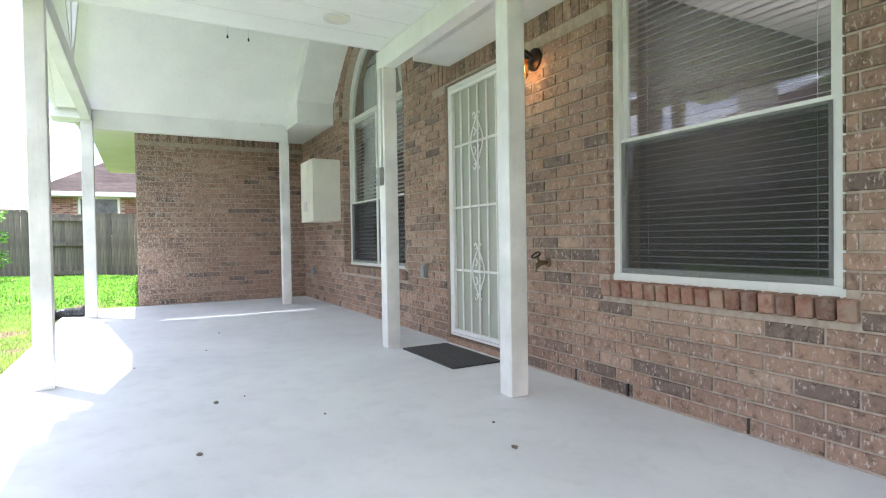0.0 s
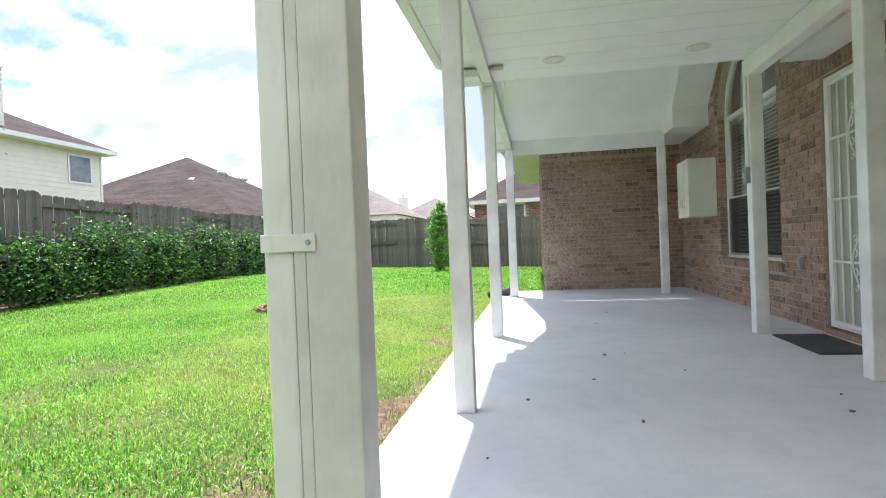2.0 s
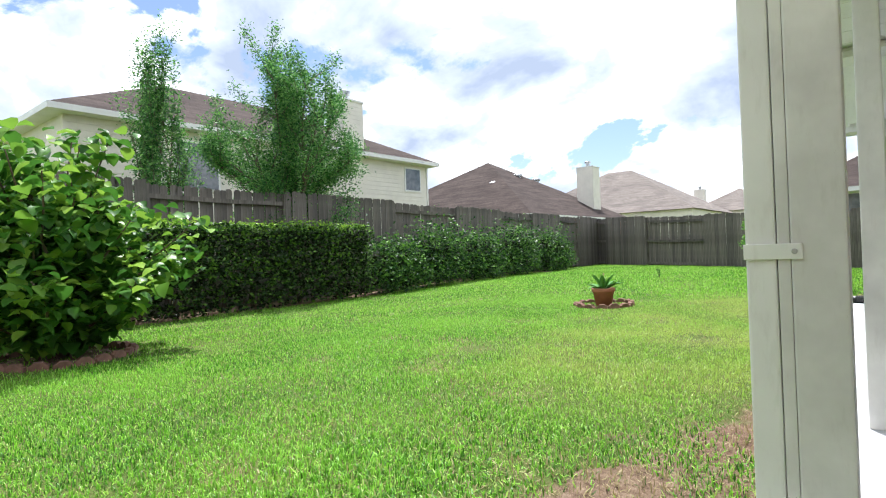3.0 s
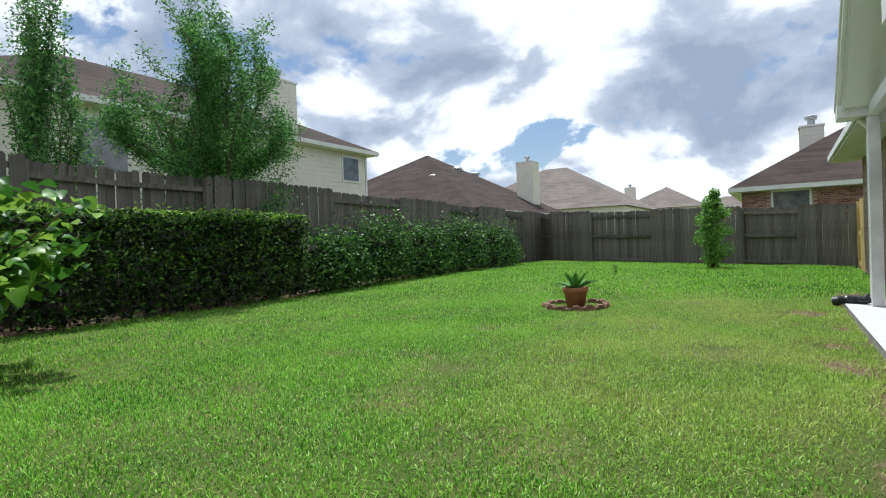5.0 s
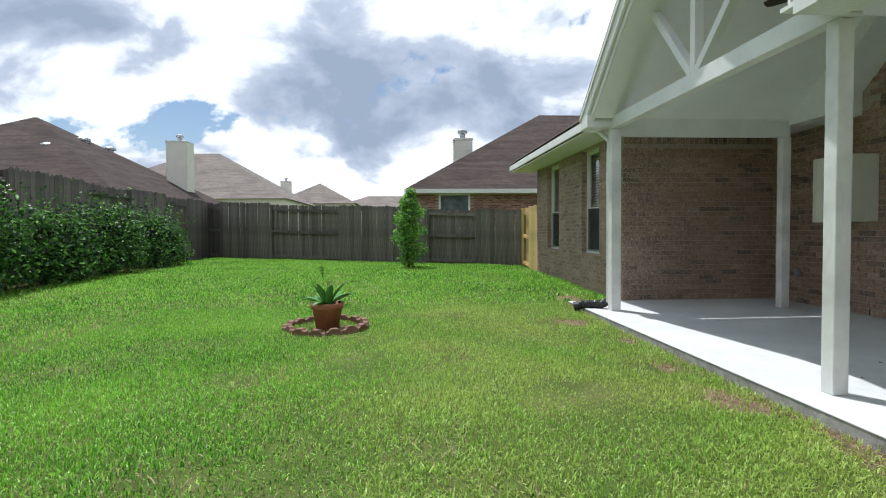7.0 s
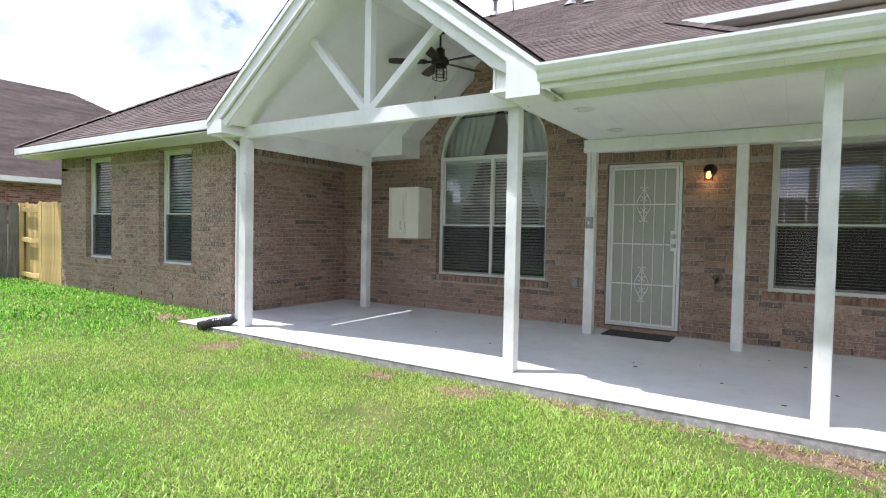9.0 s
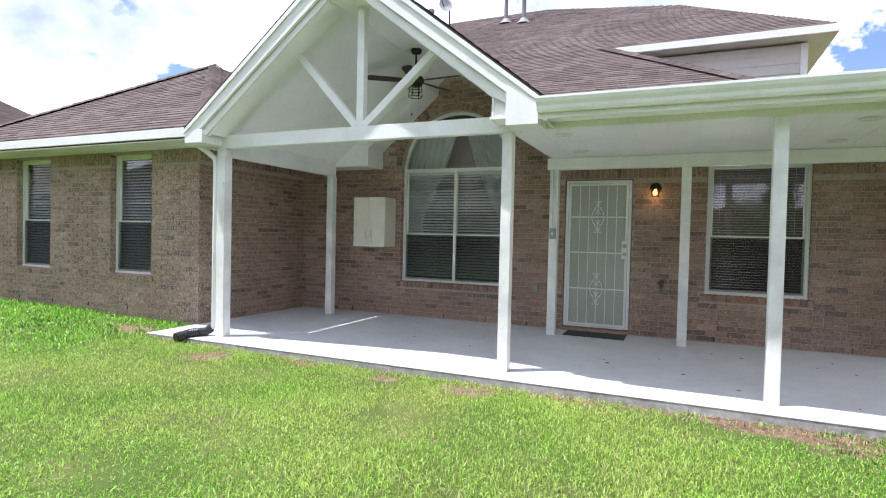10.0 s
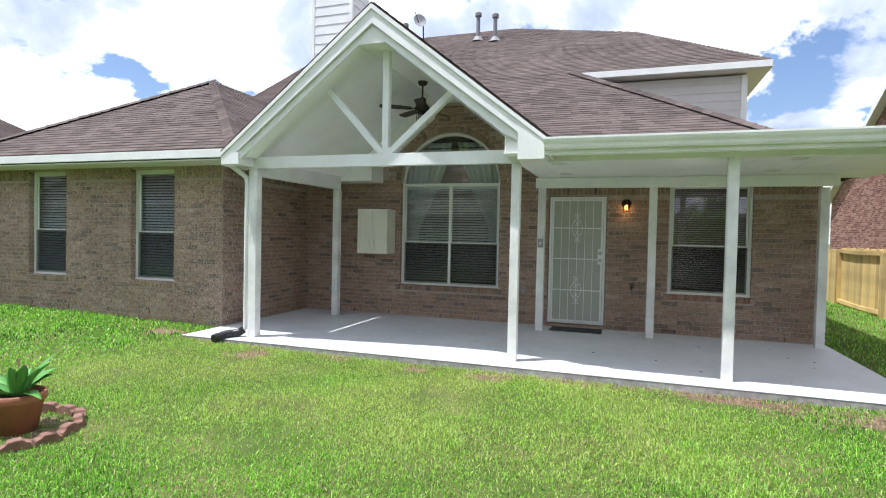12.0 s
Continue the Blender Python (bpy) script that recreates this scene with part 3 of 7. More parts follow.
def build_blind(name, x, y0, y1, z0, z1, label, tilt=36, pitch=0.046):
    root = thing(name, (x, (y0 + y1) / 2, z1), label, "blind")
    place(part("headrail", box(x - 0.025, x + 0.03, y0, y1, z1 - 0.05, z1, 0.004), BLIND), root)
    me = slat_mesh(y1 - y0, tilt, pitch * 0.54)
    z = z1 - 0.075
    while z > z0 + 0.04:
        s = new("slat", me)
        s.location = (0, 0, z - z1)
        s.parent = root
        z -= pitch
    place(part("bottom_rail", box(x - 0.02, x + 0.02, y0, y1, z0 + 0.005, z0 + 0.025, 0.004), BLIND), root)
    for y in (y0 + 0.15, y1 - 0.15):
        place(part("cord", tube([(x - 0.024, y, z0 + 0.02), (x - 0.024, y, z1 - 0.04)], 0.0016, 5), BLIND), root)
    return root


def frame_bars(x, y0, y1, z0, z1, w, d, arch=0.0):
    """A window frame's four sides, with an arched head where asked."""
    bm = bmesh.new()
    head = z1 if arch else z1 - w
    box(x, x + d, y0, y0 + w, z0 + w, head, bm=bm)
    box(x, x + d, y1 - w, y1, z0 + w, head, bm=bm)
    box(x - 0.006, x + d, y0, y1, z0 - 0.001, z0 + w, bm=bm)
    if not arch:
        box(x, x + d, y0, y1, z1 - w, z1 + 0.001, bm=bm)
    else:
        c, r, n = (y0 + y1) / 2, (y1 - y0) / 2, 28
        rows = []
        for i in range(n + 1):
            a = math.pi * i / n
            rows.append([bm.verts.new((xx, c + r * f * math.cos(a), z1 + (arch if f == 1.0 else arch - w) * math.sin(a))) for xx, f in ((x, 1.0), (x + d, 1.0), (x + d, 1 - w / r), (x, 1 - w / r))])
        for p, q in zip(rows, rows[1:]):
            for j in range(4):
                bm.faces.new((p[j], p[(j + 1) % 4], q[(j + 1) % 4], q[j]))
    return bm


def pane(name, x, y0, y1, z0, z1, root, mat):
    ob = place(part(name, box(x, x + 0.004, y0, y1, z0, z1), mat), root)
    ob.visible_shadow = False
    return ob


def build_window(name, wall_x, h, zm, label, cols=1, inset=0.085, arch=0.0):
    y0, y1, z0, z1 = h[:4]
    x = wall_x + inset
    root = thing(name, (x, (y0 + y1) / 2, z0), label, "window", kind="structure")
    y0, y1, z0 = y0 + 0.004, y1 - 0.004, z0 + 0.004
    place(part("window_frame", frame_bars(x, y0, y1, z0, z1, 0.045, 0.07, arch), VINYL), root)
    step = (y1 - y0 - 0.09) / cols
    for c in range(cols):
        a = y0 + 0.045 + c * step
        b = a + step
        for nm, lo, hi, dx in (("lower_sash", z0 + 0.045, zm + 0.018, 0.012), ("upper_sash", zm - 0.018, z1 - (0.0 if arch else 0.045), 0.032)):
            s = place(part(nm, frame_bars(x + dx, a + 0.002, b - 0.002, lo, hi, 0.028, 0.02), VINYL), root)
            p = part("pane", box(x + dx + 0.008, x + dx + 0.012, a + 0.02, b - 0.02, lo + 0.02, hi - 0.02), GLASS, s)
            p.visible_shadow = False
        sc = place(part("screen", box(x + 0.004, x + 0.006, a + 0.01, b - 0.01, z0 + 0.045, zm), SCREEN), root)
        sc.visible_shadow = False
        if c:
            place(part("mullion", box(x - 0.004, x + 0.072, a - 0.022, a + 0.022, z0 + 0.046, z1 - 0.001), VINYL), root)
    if arch:
        place(part("transom", box(x - 0.003, x + 0.071, y0 + 0.046, y1 - 0.046, z1 - 0.025, z1 + 0.025), VINYL), root)
        c, r = (y0 + y1) / 2, (y1 - y0) / 2 - 0.03
        bm = bmesh.new()
        ring = [(c + r * math.cos(math.pi * i / 24), z1 + (arch - 0.03) * math.sin(math.pi * i / 24)) for i in range(25)]
        extrude_poly(ring, 0, x + 0.03, x + 0.034, bm)
        p = place(part("pane", bm, GLASS, None), root)
        p.visible_shadow = False
    return root


build_window("window_1", WX, WIN3, 1.38, "white vinyl single-hung window with open blinds", 1, 0.03)
build_window("window_2", WX, ARCH, 1.33, "tall arched white window with four panes and curtains", 2, 0.085, 0.915)
build_window("window_3", GX, NEARW, 1.42, "white single-hung window with blinds in the wing")
build_window("window_4", GX, FARW, 1.42, "white single-hung window with blinds in the wing")
build_blind("window_blind", WX + 0.150, WIN3[0] + 0.01, WIN3[1] - 0.01, WIN3[2] + 0.03, WIN3[3] - 0.01, "off-white slatted blind, slats level, behind glass", 8, 0.034)
cy = (ARCH[0] + ARCH[1]) / 2
build_blind("window_blind", WX + 0.195, ARCH[0] + 0.02, cy - 0.01, ARCH[2] + 0.03, ARCH[3] - 0.02, "off-white slatted blind behind the arched window")
build_blind("window_blind", WX + 0.195, cy + 0.01, ARCH[1] - 0.02, ARCH[2] + 0.03, ARCH[3] - 0.02, "off-white slatted blind behind the arched window")
for h in (NEARW, FARW):
    build_blind("window_blind", GX + 0.195, h[0] + 0.01, h[1] - 0.01, h[2] + 0.03, h[3] - 0.01, "closed off-white slatted blind in the wing")


def build_curtain(y_top, y_bot, y_edge):
    """A gathered sheer that hangs from the arch and is swept to one side."""
    n, rows = 40, 18
    V, F = [], []
    for r in range(rows + 1):
        f = r / rows
        z = 3.15 - f * 1.95
        inner = y_top + (y_bot - y_top) * min(1, f * 1.25) ** 1.3
        for i in range(n + 1):
            g = i / n
            V.append((WX + 0.30 + 0.02 * math.sin(g * 44 + f * 2), y_edge + (inner - y_edge) * g, z))
    for r in range(rows):
        for i in range(n):
            a = r * (n + 1) + i
            F.append((a, a + 1, a + n + 2, a + n + 1))
    ob = raw("curtain", V, F, CURTAIN, smooth=True)
    md = ob.modifiers.new("thickness", "SOLIDIFY")
    md.thickness = 0.003
    return tagged(ob, "sheer white gathered curtain swept aside indoors", "curtain", "curtains of the arched window")


build_curtain(cy - 0.05, 1.12, ARCH[0] - 0.02)
build_curtain(cy + 0.05, 2.46, ARCH[1] + 0.02)


# ---- porch: posts, beams, ceilings ----
POST = 0.105


def post_mesh(name, x, y, z1, w=POST):
    bm = box(-w / 2, w / 2, -w / 2, w / 2, 0, z1, 0.008)
    ob = part(name, bm, WHITE_POST)
    ob.location = (x, y, 0.0)
    return ob


for y, s in ((3.70, "beside the wing and its downspout"), (0.03, "under the gable corner"), (-2.26, "at the lawn edge of the slab")):
    tagged(post_mesh("porch_post", 0.03, y, 2.335 if y > -1 else 2.3425, 0.125 if y > 3 else POST), "worn white wooden porch post " + s, "post", "porch posts")
for x, y in ((2.33, 3.72), (2.33, 0.07), (2.36, -1.57), (2.56, -3.80)):
    tagged(post_mesh("porch_post", x, y, 2.245, 0.114), "white painted wooden porch post close to the brick wall", "post", "porch posts")

BX = 0.03
tagged(part("porch_beam", beam((BX, -0.08, 2.415), (BX, 3.86, 2.415), 0.10, 0.155, bev=0.006), WHITE), "white painted beam across the open gable", "beam", "porch beams")
tagged(part("porch_beam", beam((BX + 0.052, 3.72, 2.36), (2.38, 3.72, 2.36), 0.09, 0.23, bev=0.006), WHITE), "white painted beam along the vault beside the wing", "beam", "porch beams")
tagged(part("porch_beam", beam((2.33, 0.17, 2.322), (2.33, -3.90, 2.322), 0.10, 0.155, bev=0.006), WHITE), "white painted beam over the posts near the wall", "beam", "porch beams")
tagged(part("porch_beam", beam((BX, -0.09, 2.374), (BX, -4.35, 2.374), 0.09, 0.062, bev=0.004), WHITE), "thin white trim board under the porch ceiling", "beam", "porch beams")

VY0, VY1, VF0, VF1, VZ = 0.12, 3.70, 1.61, 1.97, 3.80
SL = 0.78


def build_ceilings():
    c = part("ceiling", box(-0.30, WX - 0.001, -4.40, VY0, 2.405, 2.43), CEIL)
    tagged(c, "flat white boarded porch ceiling", "ceiling", kind="structure")
    # shallow board joints across the flat ceiling
    bm = bmesh.new()
    for i in range(13):
        y = VY0 - 0.30 * (i + 1)
        box(-0.29, 2.30, y - 0.002, y + 0.002, 2.4035, 2.4055, bm=bm)
    part("board_joint", bm, VINYL, c)
    # the vault: lapped boards on both slopes and a flat strip along the ridge
    bm = bmesh.new()
    n = 7
    for side in (0, 1):
        ya, yb = (VY1, VF1) if side == 0 else (VY0, VF0)
        za, zb = VZ - SL * abs(VF1 - VY1) if side == 0 else VZ - SL * abs(VF0 - VY0), VZ
        for i in range(n):
            f0, f1 = i / n, (i + 1) / n - 0.004
            y0_, y1_ = ya + (yb - ya) * f0, ya + (yb - ya) * f1
            z0_, z1_ = za + (zb - za) * f0, za + (zb - za) * f1
            lap = 0.030 if side == 0 and i == 0 else 0.019
            if side == 0 and i == 0:
                y0_, z0_ = 3.644, VZ - SL * (3.644 - VF1)
                box(-0.26, -0.245, 3.634, VY1, z0_ - 0.05, z0_ + 0.02, bm=bm)
                box(2.02, 2.30, 3.634, VY1, z0_ - 0.05, z0_ + 0.02, bm=bm)
            extrude_poly([(y0_, z0_ - lap), (y1_, z1_ - 0.001), (y1_, z1_ + 0.03), (y0_, z0_ + 0.03)], 0, -0.26, 2.30, bm)
        extrude_poly([(ya, za - 0.012), (yb, zb - 0.012), (yb, zb + 0.03), (ya, za + 0.03)], 0, 2.30, WX - 0.002, bm)
    box(-0.26, WX - 0.002, VF0, VF1, VZ - 0.004, VZ + 0.03, bm=bm)
    tagged(part("ceiling_vault", bm, CEIL), "white lapped-board vaulted porch ceiling", "ceiling", kind="structure")
    # upright cheek towards the flat ceiling, boxed eave stubs at the wall
    bm = bmesh.new()
    box(-0.25, WX - 0.003, VY0 - 0.02, VY0 - 0.0005, 2.403, 2.66, bm=bm)
    tagged(part("trim_cheek", bm, WHITE), "white upright board beside the vault", "trim", kind="structure")
    zt = VZ - SL * (3.06 - VF1)
    za = VZ - SL * (VY1 - VF1)
    bm = extrude_poly([(3.06, 2.40), (4.64, 2.40), (4.64, 2.51), (VY1, za - 0.014), (VF1 + 0.1, VZ - 0.092), (VF1 + 0.1, VZ - 0.26), (3.06, zt - 0.27)], 0, 2.36, WX - 0.004)
    tagged(part("boxed_eave", bm, WHITE), "white boxed stub of the old eave beside the vault", "eave", "boxed eaves")
    bm = box(2.50, WX - 0.004, -3.95, -0.06, 2.30, 2.404, 0.003)
    tagged(part("boxed_eave", bm, WHITE), "white boxed eave along the wall above the door", "eave", "boxed eaves")


build_ceilings()


def build_gable():
    """The open gable: roof slabs, rake boards, king post and braces."""
    apex_y, apex_z, tip_z = 1.78, 4.28, 2.55
    yl, yr = 3.98, -0.42
    root = thing("gable_roof", (0, apex_y, 2.55), "gabled porch roof with brown shingles and white rake boards", "roof", kind="structure")
    for nm, y in (("left", yl), ("right", yr)):
        u = Vector((0, y - apex_y, tip_z - apex_z)).normalized()
        bm = bmesh.new()
        def strip(ya, yb, xa, xb):
            za, zb = apex_z - (apex_z - tip_z) * (ya - apex_y) / (y - apex_y), apex_z - (apex_z - tip_z) * (yb - apex_y) / (y - apex_y)
            extrude_poly([(ya, za - 0.024), (yb, zb - 0.024), (yb, zb - 0.005), (ya, za - 0.005)], 0, xa, xb, bm)
        if y < 1:
            strip(apex_y, y, -0.345, 7.0)
        else:
            # an open seam near the eave lets a streak of sun through
            strip(apex_y, 3.722, -0.345, 4.6)
            strip(3.722, 3.768, -0.345, -0.29)
            strip(3.722, 3.768, 1.94, 4.6)
            strip(3.768, y, -0.345, 4.6)
        place(part("roof_deck", bm, SHINGLE_N, None), root)
        drop = 0.20
        bm = extrude_poly([(apex_y, apex_z - 0.045), (y, tip_z - 0.045), (y, tip_z - drop), (apex_y, apex_z - 0.045 - drop * 1.05)], 0, -0.325, -0.285)
        place(part("rake_board", bm, TRIM, None), root)
        bm = extrude_poly([(apex_y, apex_z - 0.026), (y, tip_z - 0.026), (y, tip_z - 0.075), (apex_y, apex_z - 0.085)], 0, -0.345, -0.326)
        place(part("rake_trim", bm, TRIM, None), root)
    bm = box(-0.332, 0.10, 3.70, 3.982, 2.360, 2.515, 0.005)
    place(part("cornice_return", bm, TRIM, None), root)
    bm = extrude_poly([(-0.345, 2.335), (-0.045, 2.335), (-0.045, 2.70), (-0.345, 2.49)], 0, -0.335, -0.02)
    place(part("cornice_return", bm, TRIM, None), root)
    place(part("cornice_cheek", box(-0.225, -0.022, -0.043, 0.114, 2.43, 2.80), TRIM, None), root)
    for y in (yl, yr):
        bm = extrude_poly([(apex_y, apex_z - 0.262), (y, tip_z - 0.206), (y, tip_z - 0.190), (apex_y, apex_z - 0.246)], 0, -0.284, 0.20)
        place(part("rake_soffit", bm, TRIM, None), root)
    for y, yf in ((yl, VF1), (yr, VF0)):
        end = VY1 if y > 1 else VY0
        low = VZ - SL * abs(yf - end) - 0.009
        bm = extrude_poly([(apex_y, apex_z - 0.25), (y, tip_z - 0.195), (end, low), (yf, VZ - 0.009), (apex_y, VZ - 0.009)], 0, -0.284, -0.262)
        place(part("gable_filler", bm, TRIM, None), root)
    truss = thing("gable_truss", (BX, 1.72, 2.49), "white painted king post and braces in the gable", "truss")
    place(part("king_post", beam((BX, 1.72, 2.492), (BX, 1.72, VZ - 0.002), 0.085, 0.085, bev=0.004, up=(1, 0, 0)), WHITE), truss)
    for y in (2.56, 0.84):
        d = 0.03 if y > 1.7 else -0.03
        place(part("brace", beam((BX, 1.72 + 1.7 * d, 2.50), (BX, y, VZ - SL * (abs(y - (VF1 if y > 1.7 else VF0))) + 0.02), 0.08, 0.085, bev=0.004, up=(1, 0, 0)), WHITE), truss)


build_gable()


# ---- roofs ----
def shingle_slope(name, corners, label, drop=0.115, tab=0.31, seed=3, mat=None):
    """Courses of tabs over a planar roof face: eave a-b, top d-c (corners a, b, c, d), joined as one part."""
    rng = np.random.default_rng(seed)
    a, b, c, d = (Vector(p) for p in corners)
    nrm = (b - a).cross(d - a).normalized()
    if nrm.z < 0:
        nrm = -nrm
    along = (b - a).normalized()
    upv = nrm.cross(along)
    if upv.z < 0:
        upv = -upv
    def uv(p):
        return (p - a).dot(along), (p - a).dot(upv)
    poly = [uv(p) for p in (a, b, c, d)]
    H = max(p[1] for p in poly)
    V, F = [], []
    def span(v):
        hits = []
        for (u0, v0), (u1, v1) in zip(poly, poly[1:] + poly[:1]):
            if (v0 - v) * (v1 - v) <= 0 and abs(v1 - v0) > 1e-6:
                hits.append(u0 + (u1 - u0) * (v - v0) / (v1 - v0))
        return (min(hits), max(hits)) if len(hits) > 1 else None
    v, row = 0.0, 0
    while v < H - 0.01:
        s = span(min(v + 0.001, H - 0.001))
        if s:
            u = s[0] - rng.uniform(0, tab)
            while u < s[1]:
                w = tab * rng.uniform(0.55, 1.2)
                u0, u1 = max(u, s[0]), min(u + w - 0.004, s[1])
                if u1 > u0 + 0.01:
                    lift = 0.009 + rng.uniform(0, 0.005)
                    q = len(V)
                    v1 = min(v + drop * 1.12, H)
                    for uu, vv, hh in ((u0, v - rng.uniform(0, 0.008), lift), (u1, v - rng.uniform(0, 0.008), lift), (u1, v1, 0.004), (u0, v1, 0.004), (u0, v, -0.01), (u1, v, -0.01)):
                        V.append(tuple(a + along * uu + upv * vv + nrm * hh))
                    F += [(q, q + 1, q + 2, q + 3), (q + 4, q + 5, q + 1, q)]
                u += w
        v += drop
        row += 1
    ob = raw(name, V, F, mat or SHINGLE)
    return tagged(ob, label, "shingles", kind="stuff")


PITCH = 0.62


def roof_solid(name, faces, mat, label):
    """A closed sheet from roof faces, given as lists of corners."""
    bm = bmesh.new()
    for f in faces:
        bm.faces.new([bm.verts.new(p) for p in f])
    bmesh.ops.remove_doubles(bm, verts=bm.verts, dist=1e-4)
    ob = part(name, bm, mat)
    return tagged(ob, label, "roof", kind="structure")


def mz(x):
    return 2.53 + PITCH * (x - 2.3)


# main roof over the living part, hipped at its right end; a higher wing behind on the right
HX, HY = 2.2, -4.45
EU = 6.75                                   # where the upper eave runs
RX = 11.6
SX = 3.12                                   # where the roof starts behind the gable
main_face = [(HX, HY, mz(HX)), (HX, -0.36, mz(HX)), (SX, -0.36, mz(SX)), (SX, 9.0, mz(SX)), (RX, 9.0, mz(RX)), (EU, HY + (EU - HX), mz(EU))]
upper_face = [(EU, HY + (EU - HX), mz(EU)), (RX, 9.0, mz(RX)), (RX, 2.6, mz(RX)), (9.75, -1.3, mz(9.75)), (EU, -3.95, mz(EU))]
r = roof_solid("roof_main", [main_face, [upper_face[0], upper_face[4], upper_face[3], upper_face[2], upper_face[1]],
                     [(HX, HY, mz(HX)), (EU, HY + (EU - HX), mz(EU)), (13, HY + (EU - HX), mz(EU)), (13, HY, mz(HX))],
                     [(EU, -3.95, mz(EU)), (9.75, -1.3, mz(9.75)), (13, -1.3, mz(9.75)), (13, -3.95, mz(EU))],
                     [(RX, 9, mz(RX)), (RX, 2.6, mz(RX)), (18, 2.6, mz(5)), (18, 9, mz(5))]], SHINGLE_N, "brown shingled main roof with a hipped end")
SH = HY + (SX - HX)
shingle_slope("roof_shingles", [(HX, HY, mz(HX)), (HX, -0.37, mz(HX)), (SX, -0.37, mz(SX)), (SX, SH, mz(SX))], "weathered brown asphalt shingles above the porch gutter", seed=3)
shingle_slope("roof_shingles", [(SX, SH, mz(SX)), (SX, 5.6, mz(SX)), (EU, 5.6, mz(EU)), (EU, HY + (EU - HX), mz(EU))], "weathered brown asphalt shingles on the main roof", seed=8)
shingle_slope("roof_shingles", [(EU, -3.95, mz(EU)), (EU, 7.5, mz(EU)), (9.75, 7.5, mz(9.75)), (9.75, -1.3, mz(9.75))], "weathered brown asphalt shingles on the upper roof", seed=4)
shingle_slope("roof_shingles", [(9.75, -1.3, mz(9.75)), (9.75, 7.5, mz(9.75)), (RX, 7.5, mz(RX)), (RX, 2.6, mz(RX))], "weathered brown asphalt shingles under the ridge", seed=5)

shingle_slope("roof_shingles", [(-0.345, -0.42, 2.55), (5.2, -0.42, 2.55), (5.2, 1.78, 4.28), (-0.345, 1.78, 4.28)], "brown asphalt shingles on the gable roof", seed=9)
PALE = shingle_material("pale_new_shingles", (0.26, 0.23, 0.21), (0.33, 0.30, 0.28))
shingle_slope("repair_shingles", [(HX + 0.32, -1.15, mz(HX + 0.32) + 0.016), (HX + 0.32, -0.40, mz(HX + 0.32) + 0.016), (HX + 0.62, -0.40, mz(HX + 0.62) + 0.016), (HX + 0.62, -0.80, mz(HX + 0.62) + 0.016)], "a few paler replaced shingles by the gable", seed=12, mat=PALE)
# low shed roof over the porch, hidden from below but for its edge
roof_solid("roof_porch", [[(-0.34, -4.45, 2.545), (-0.34, -0.35, 2.545), (2.3, -0.35, 2.66), (2.3, -4.45, 2.66)]], SHINGLE_N, "low brown shingled shed roof over the porch")

# wing roof
W0, W1, WE = 3.99, 10.35, 2.645
AP = (-0.02 + 3.18, (W0 + W1) / 2, WE + PITCH * 3.18)
roof_solid("roof_wing", [[(-0.02, W0, WE), (-0.02, W1, WE), AP], [(-0.02, W0, WE), AP, (9, AP[1], AP[2]), (9, W0, WE)], [(-0.02, W1, WE), (9, W1, WE), (9, AP[1], AP[2]), AP]], SHINGLE_N, "hipped brown shingled roof of the wing")
shingle_slope("roof_shingles", [(-0.02, W0, WE), (-0.02, W1, WE), (AP[0], AP[1] + 0.01, AP[2]), (AP[0], AP[1] - 0.01, AP[2])], "weathered brown asphalt shingles on the wing roof", seed=6)
shingle_slope("roof_shingles", [(5.0, W0, WE), (-0.02, W0, WE), AP, (5.0, AP[1], AP[2])], "weathered brown asphalt shingles on the wing's hip", seed=7)


def hip_caps(a, b, n, seed, label):
    rng = np.random.default_rng(seed)
    a, b = Vector(a), Vector(b)
    d = (b - a) / n
    s = d.cross(Vector((0, 0, 1))).normalized()
    V, F = [], []
    for i in range(n):
        p, q = a + d * i, a + d * (i + 1.15)
        k = len(V)
        for e, h in ((p, 0.038), (q, 0.028)):
            for w, z in ((-0.13, -0.045), (0, 0.02 + rng.uniform(0, 0.006)), (0.13, -0.045)):
                V.append(tuple(e + s * w + Vector((0, 0, h + z))))
        F += [(k, k + 1, k + 4, k + 3), (k + 1, k + 2, k + 5, k + 4)]
    tagged(raw("hip_cap", V, F, SHINGLE), label, "shingles", kind="stuff")


hip_caps((HX, HY, mz(HX)), (EU, HY + EU - HX, mz(EU)), 34, 1, "overlapping cap shingles along the main hip")
hip_caps((-0.02, W0, WE), AP, 26, 2, "overlapping cap shingles along the wing's hip")
hip_caps((-0.02, W1, WE), AP, 26, 3, "overlapping cap shingles along the wing's far hip")

# fascias, soffits and gutters
bm = box(-0.06, -0.02, W0, W1, 2.505, 2.625, 0.004)
tagged(part("fascia", bm, TRIM), "cream-white fascia board of the wing's eave", "fascia", "eave fascias", "structure")
tagged(part("soffit", box(-0.02, GX - 0.001, W0, W1, 2.475, 2.49), TRIM), "cream-white soffit under the wing's eave", "soffit", "soffits", "structure")
tagged(part("soffit", box(GX, WX, 3.99, GY - 0.001, 2.51, 2.525), TRIM), "white soffit beside the wing", "soffit", "soffits", "structure")
tagged(part("fascia", box(-0.33, -0.295, -4.40, -0.348, 2.375, 2.54, 0.003), TRIM), "white fascia board behind the gutter", "fascia", "eave fascias", "structure")


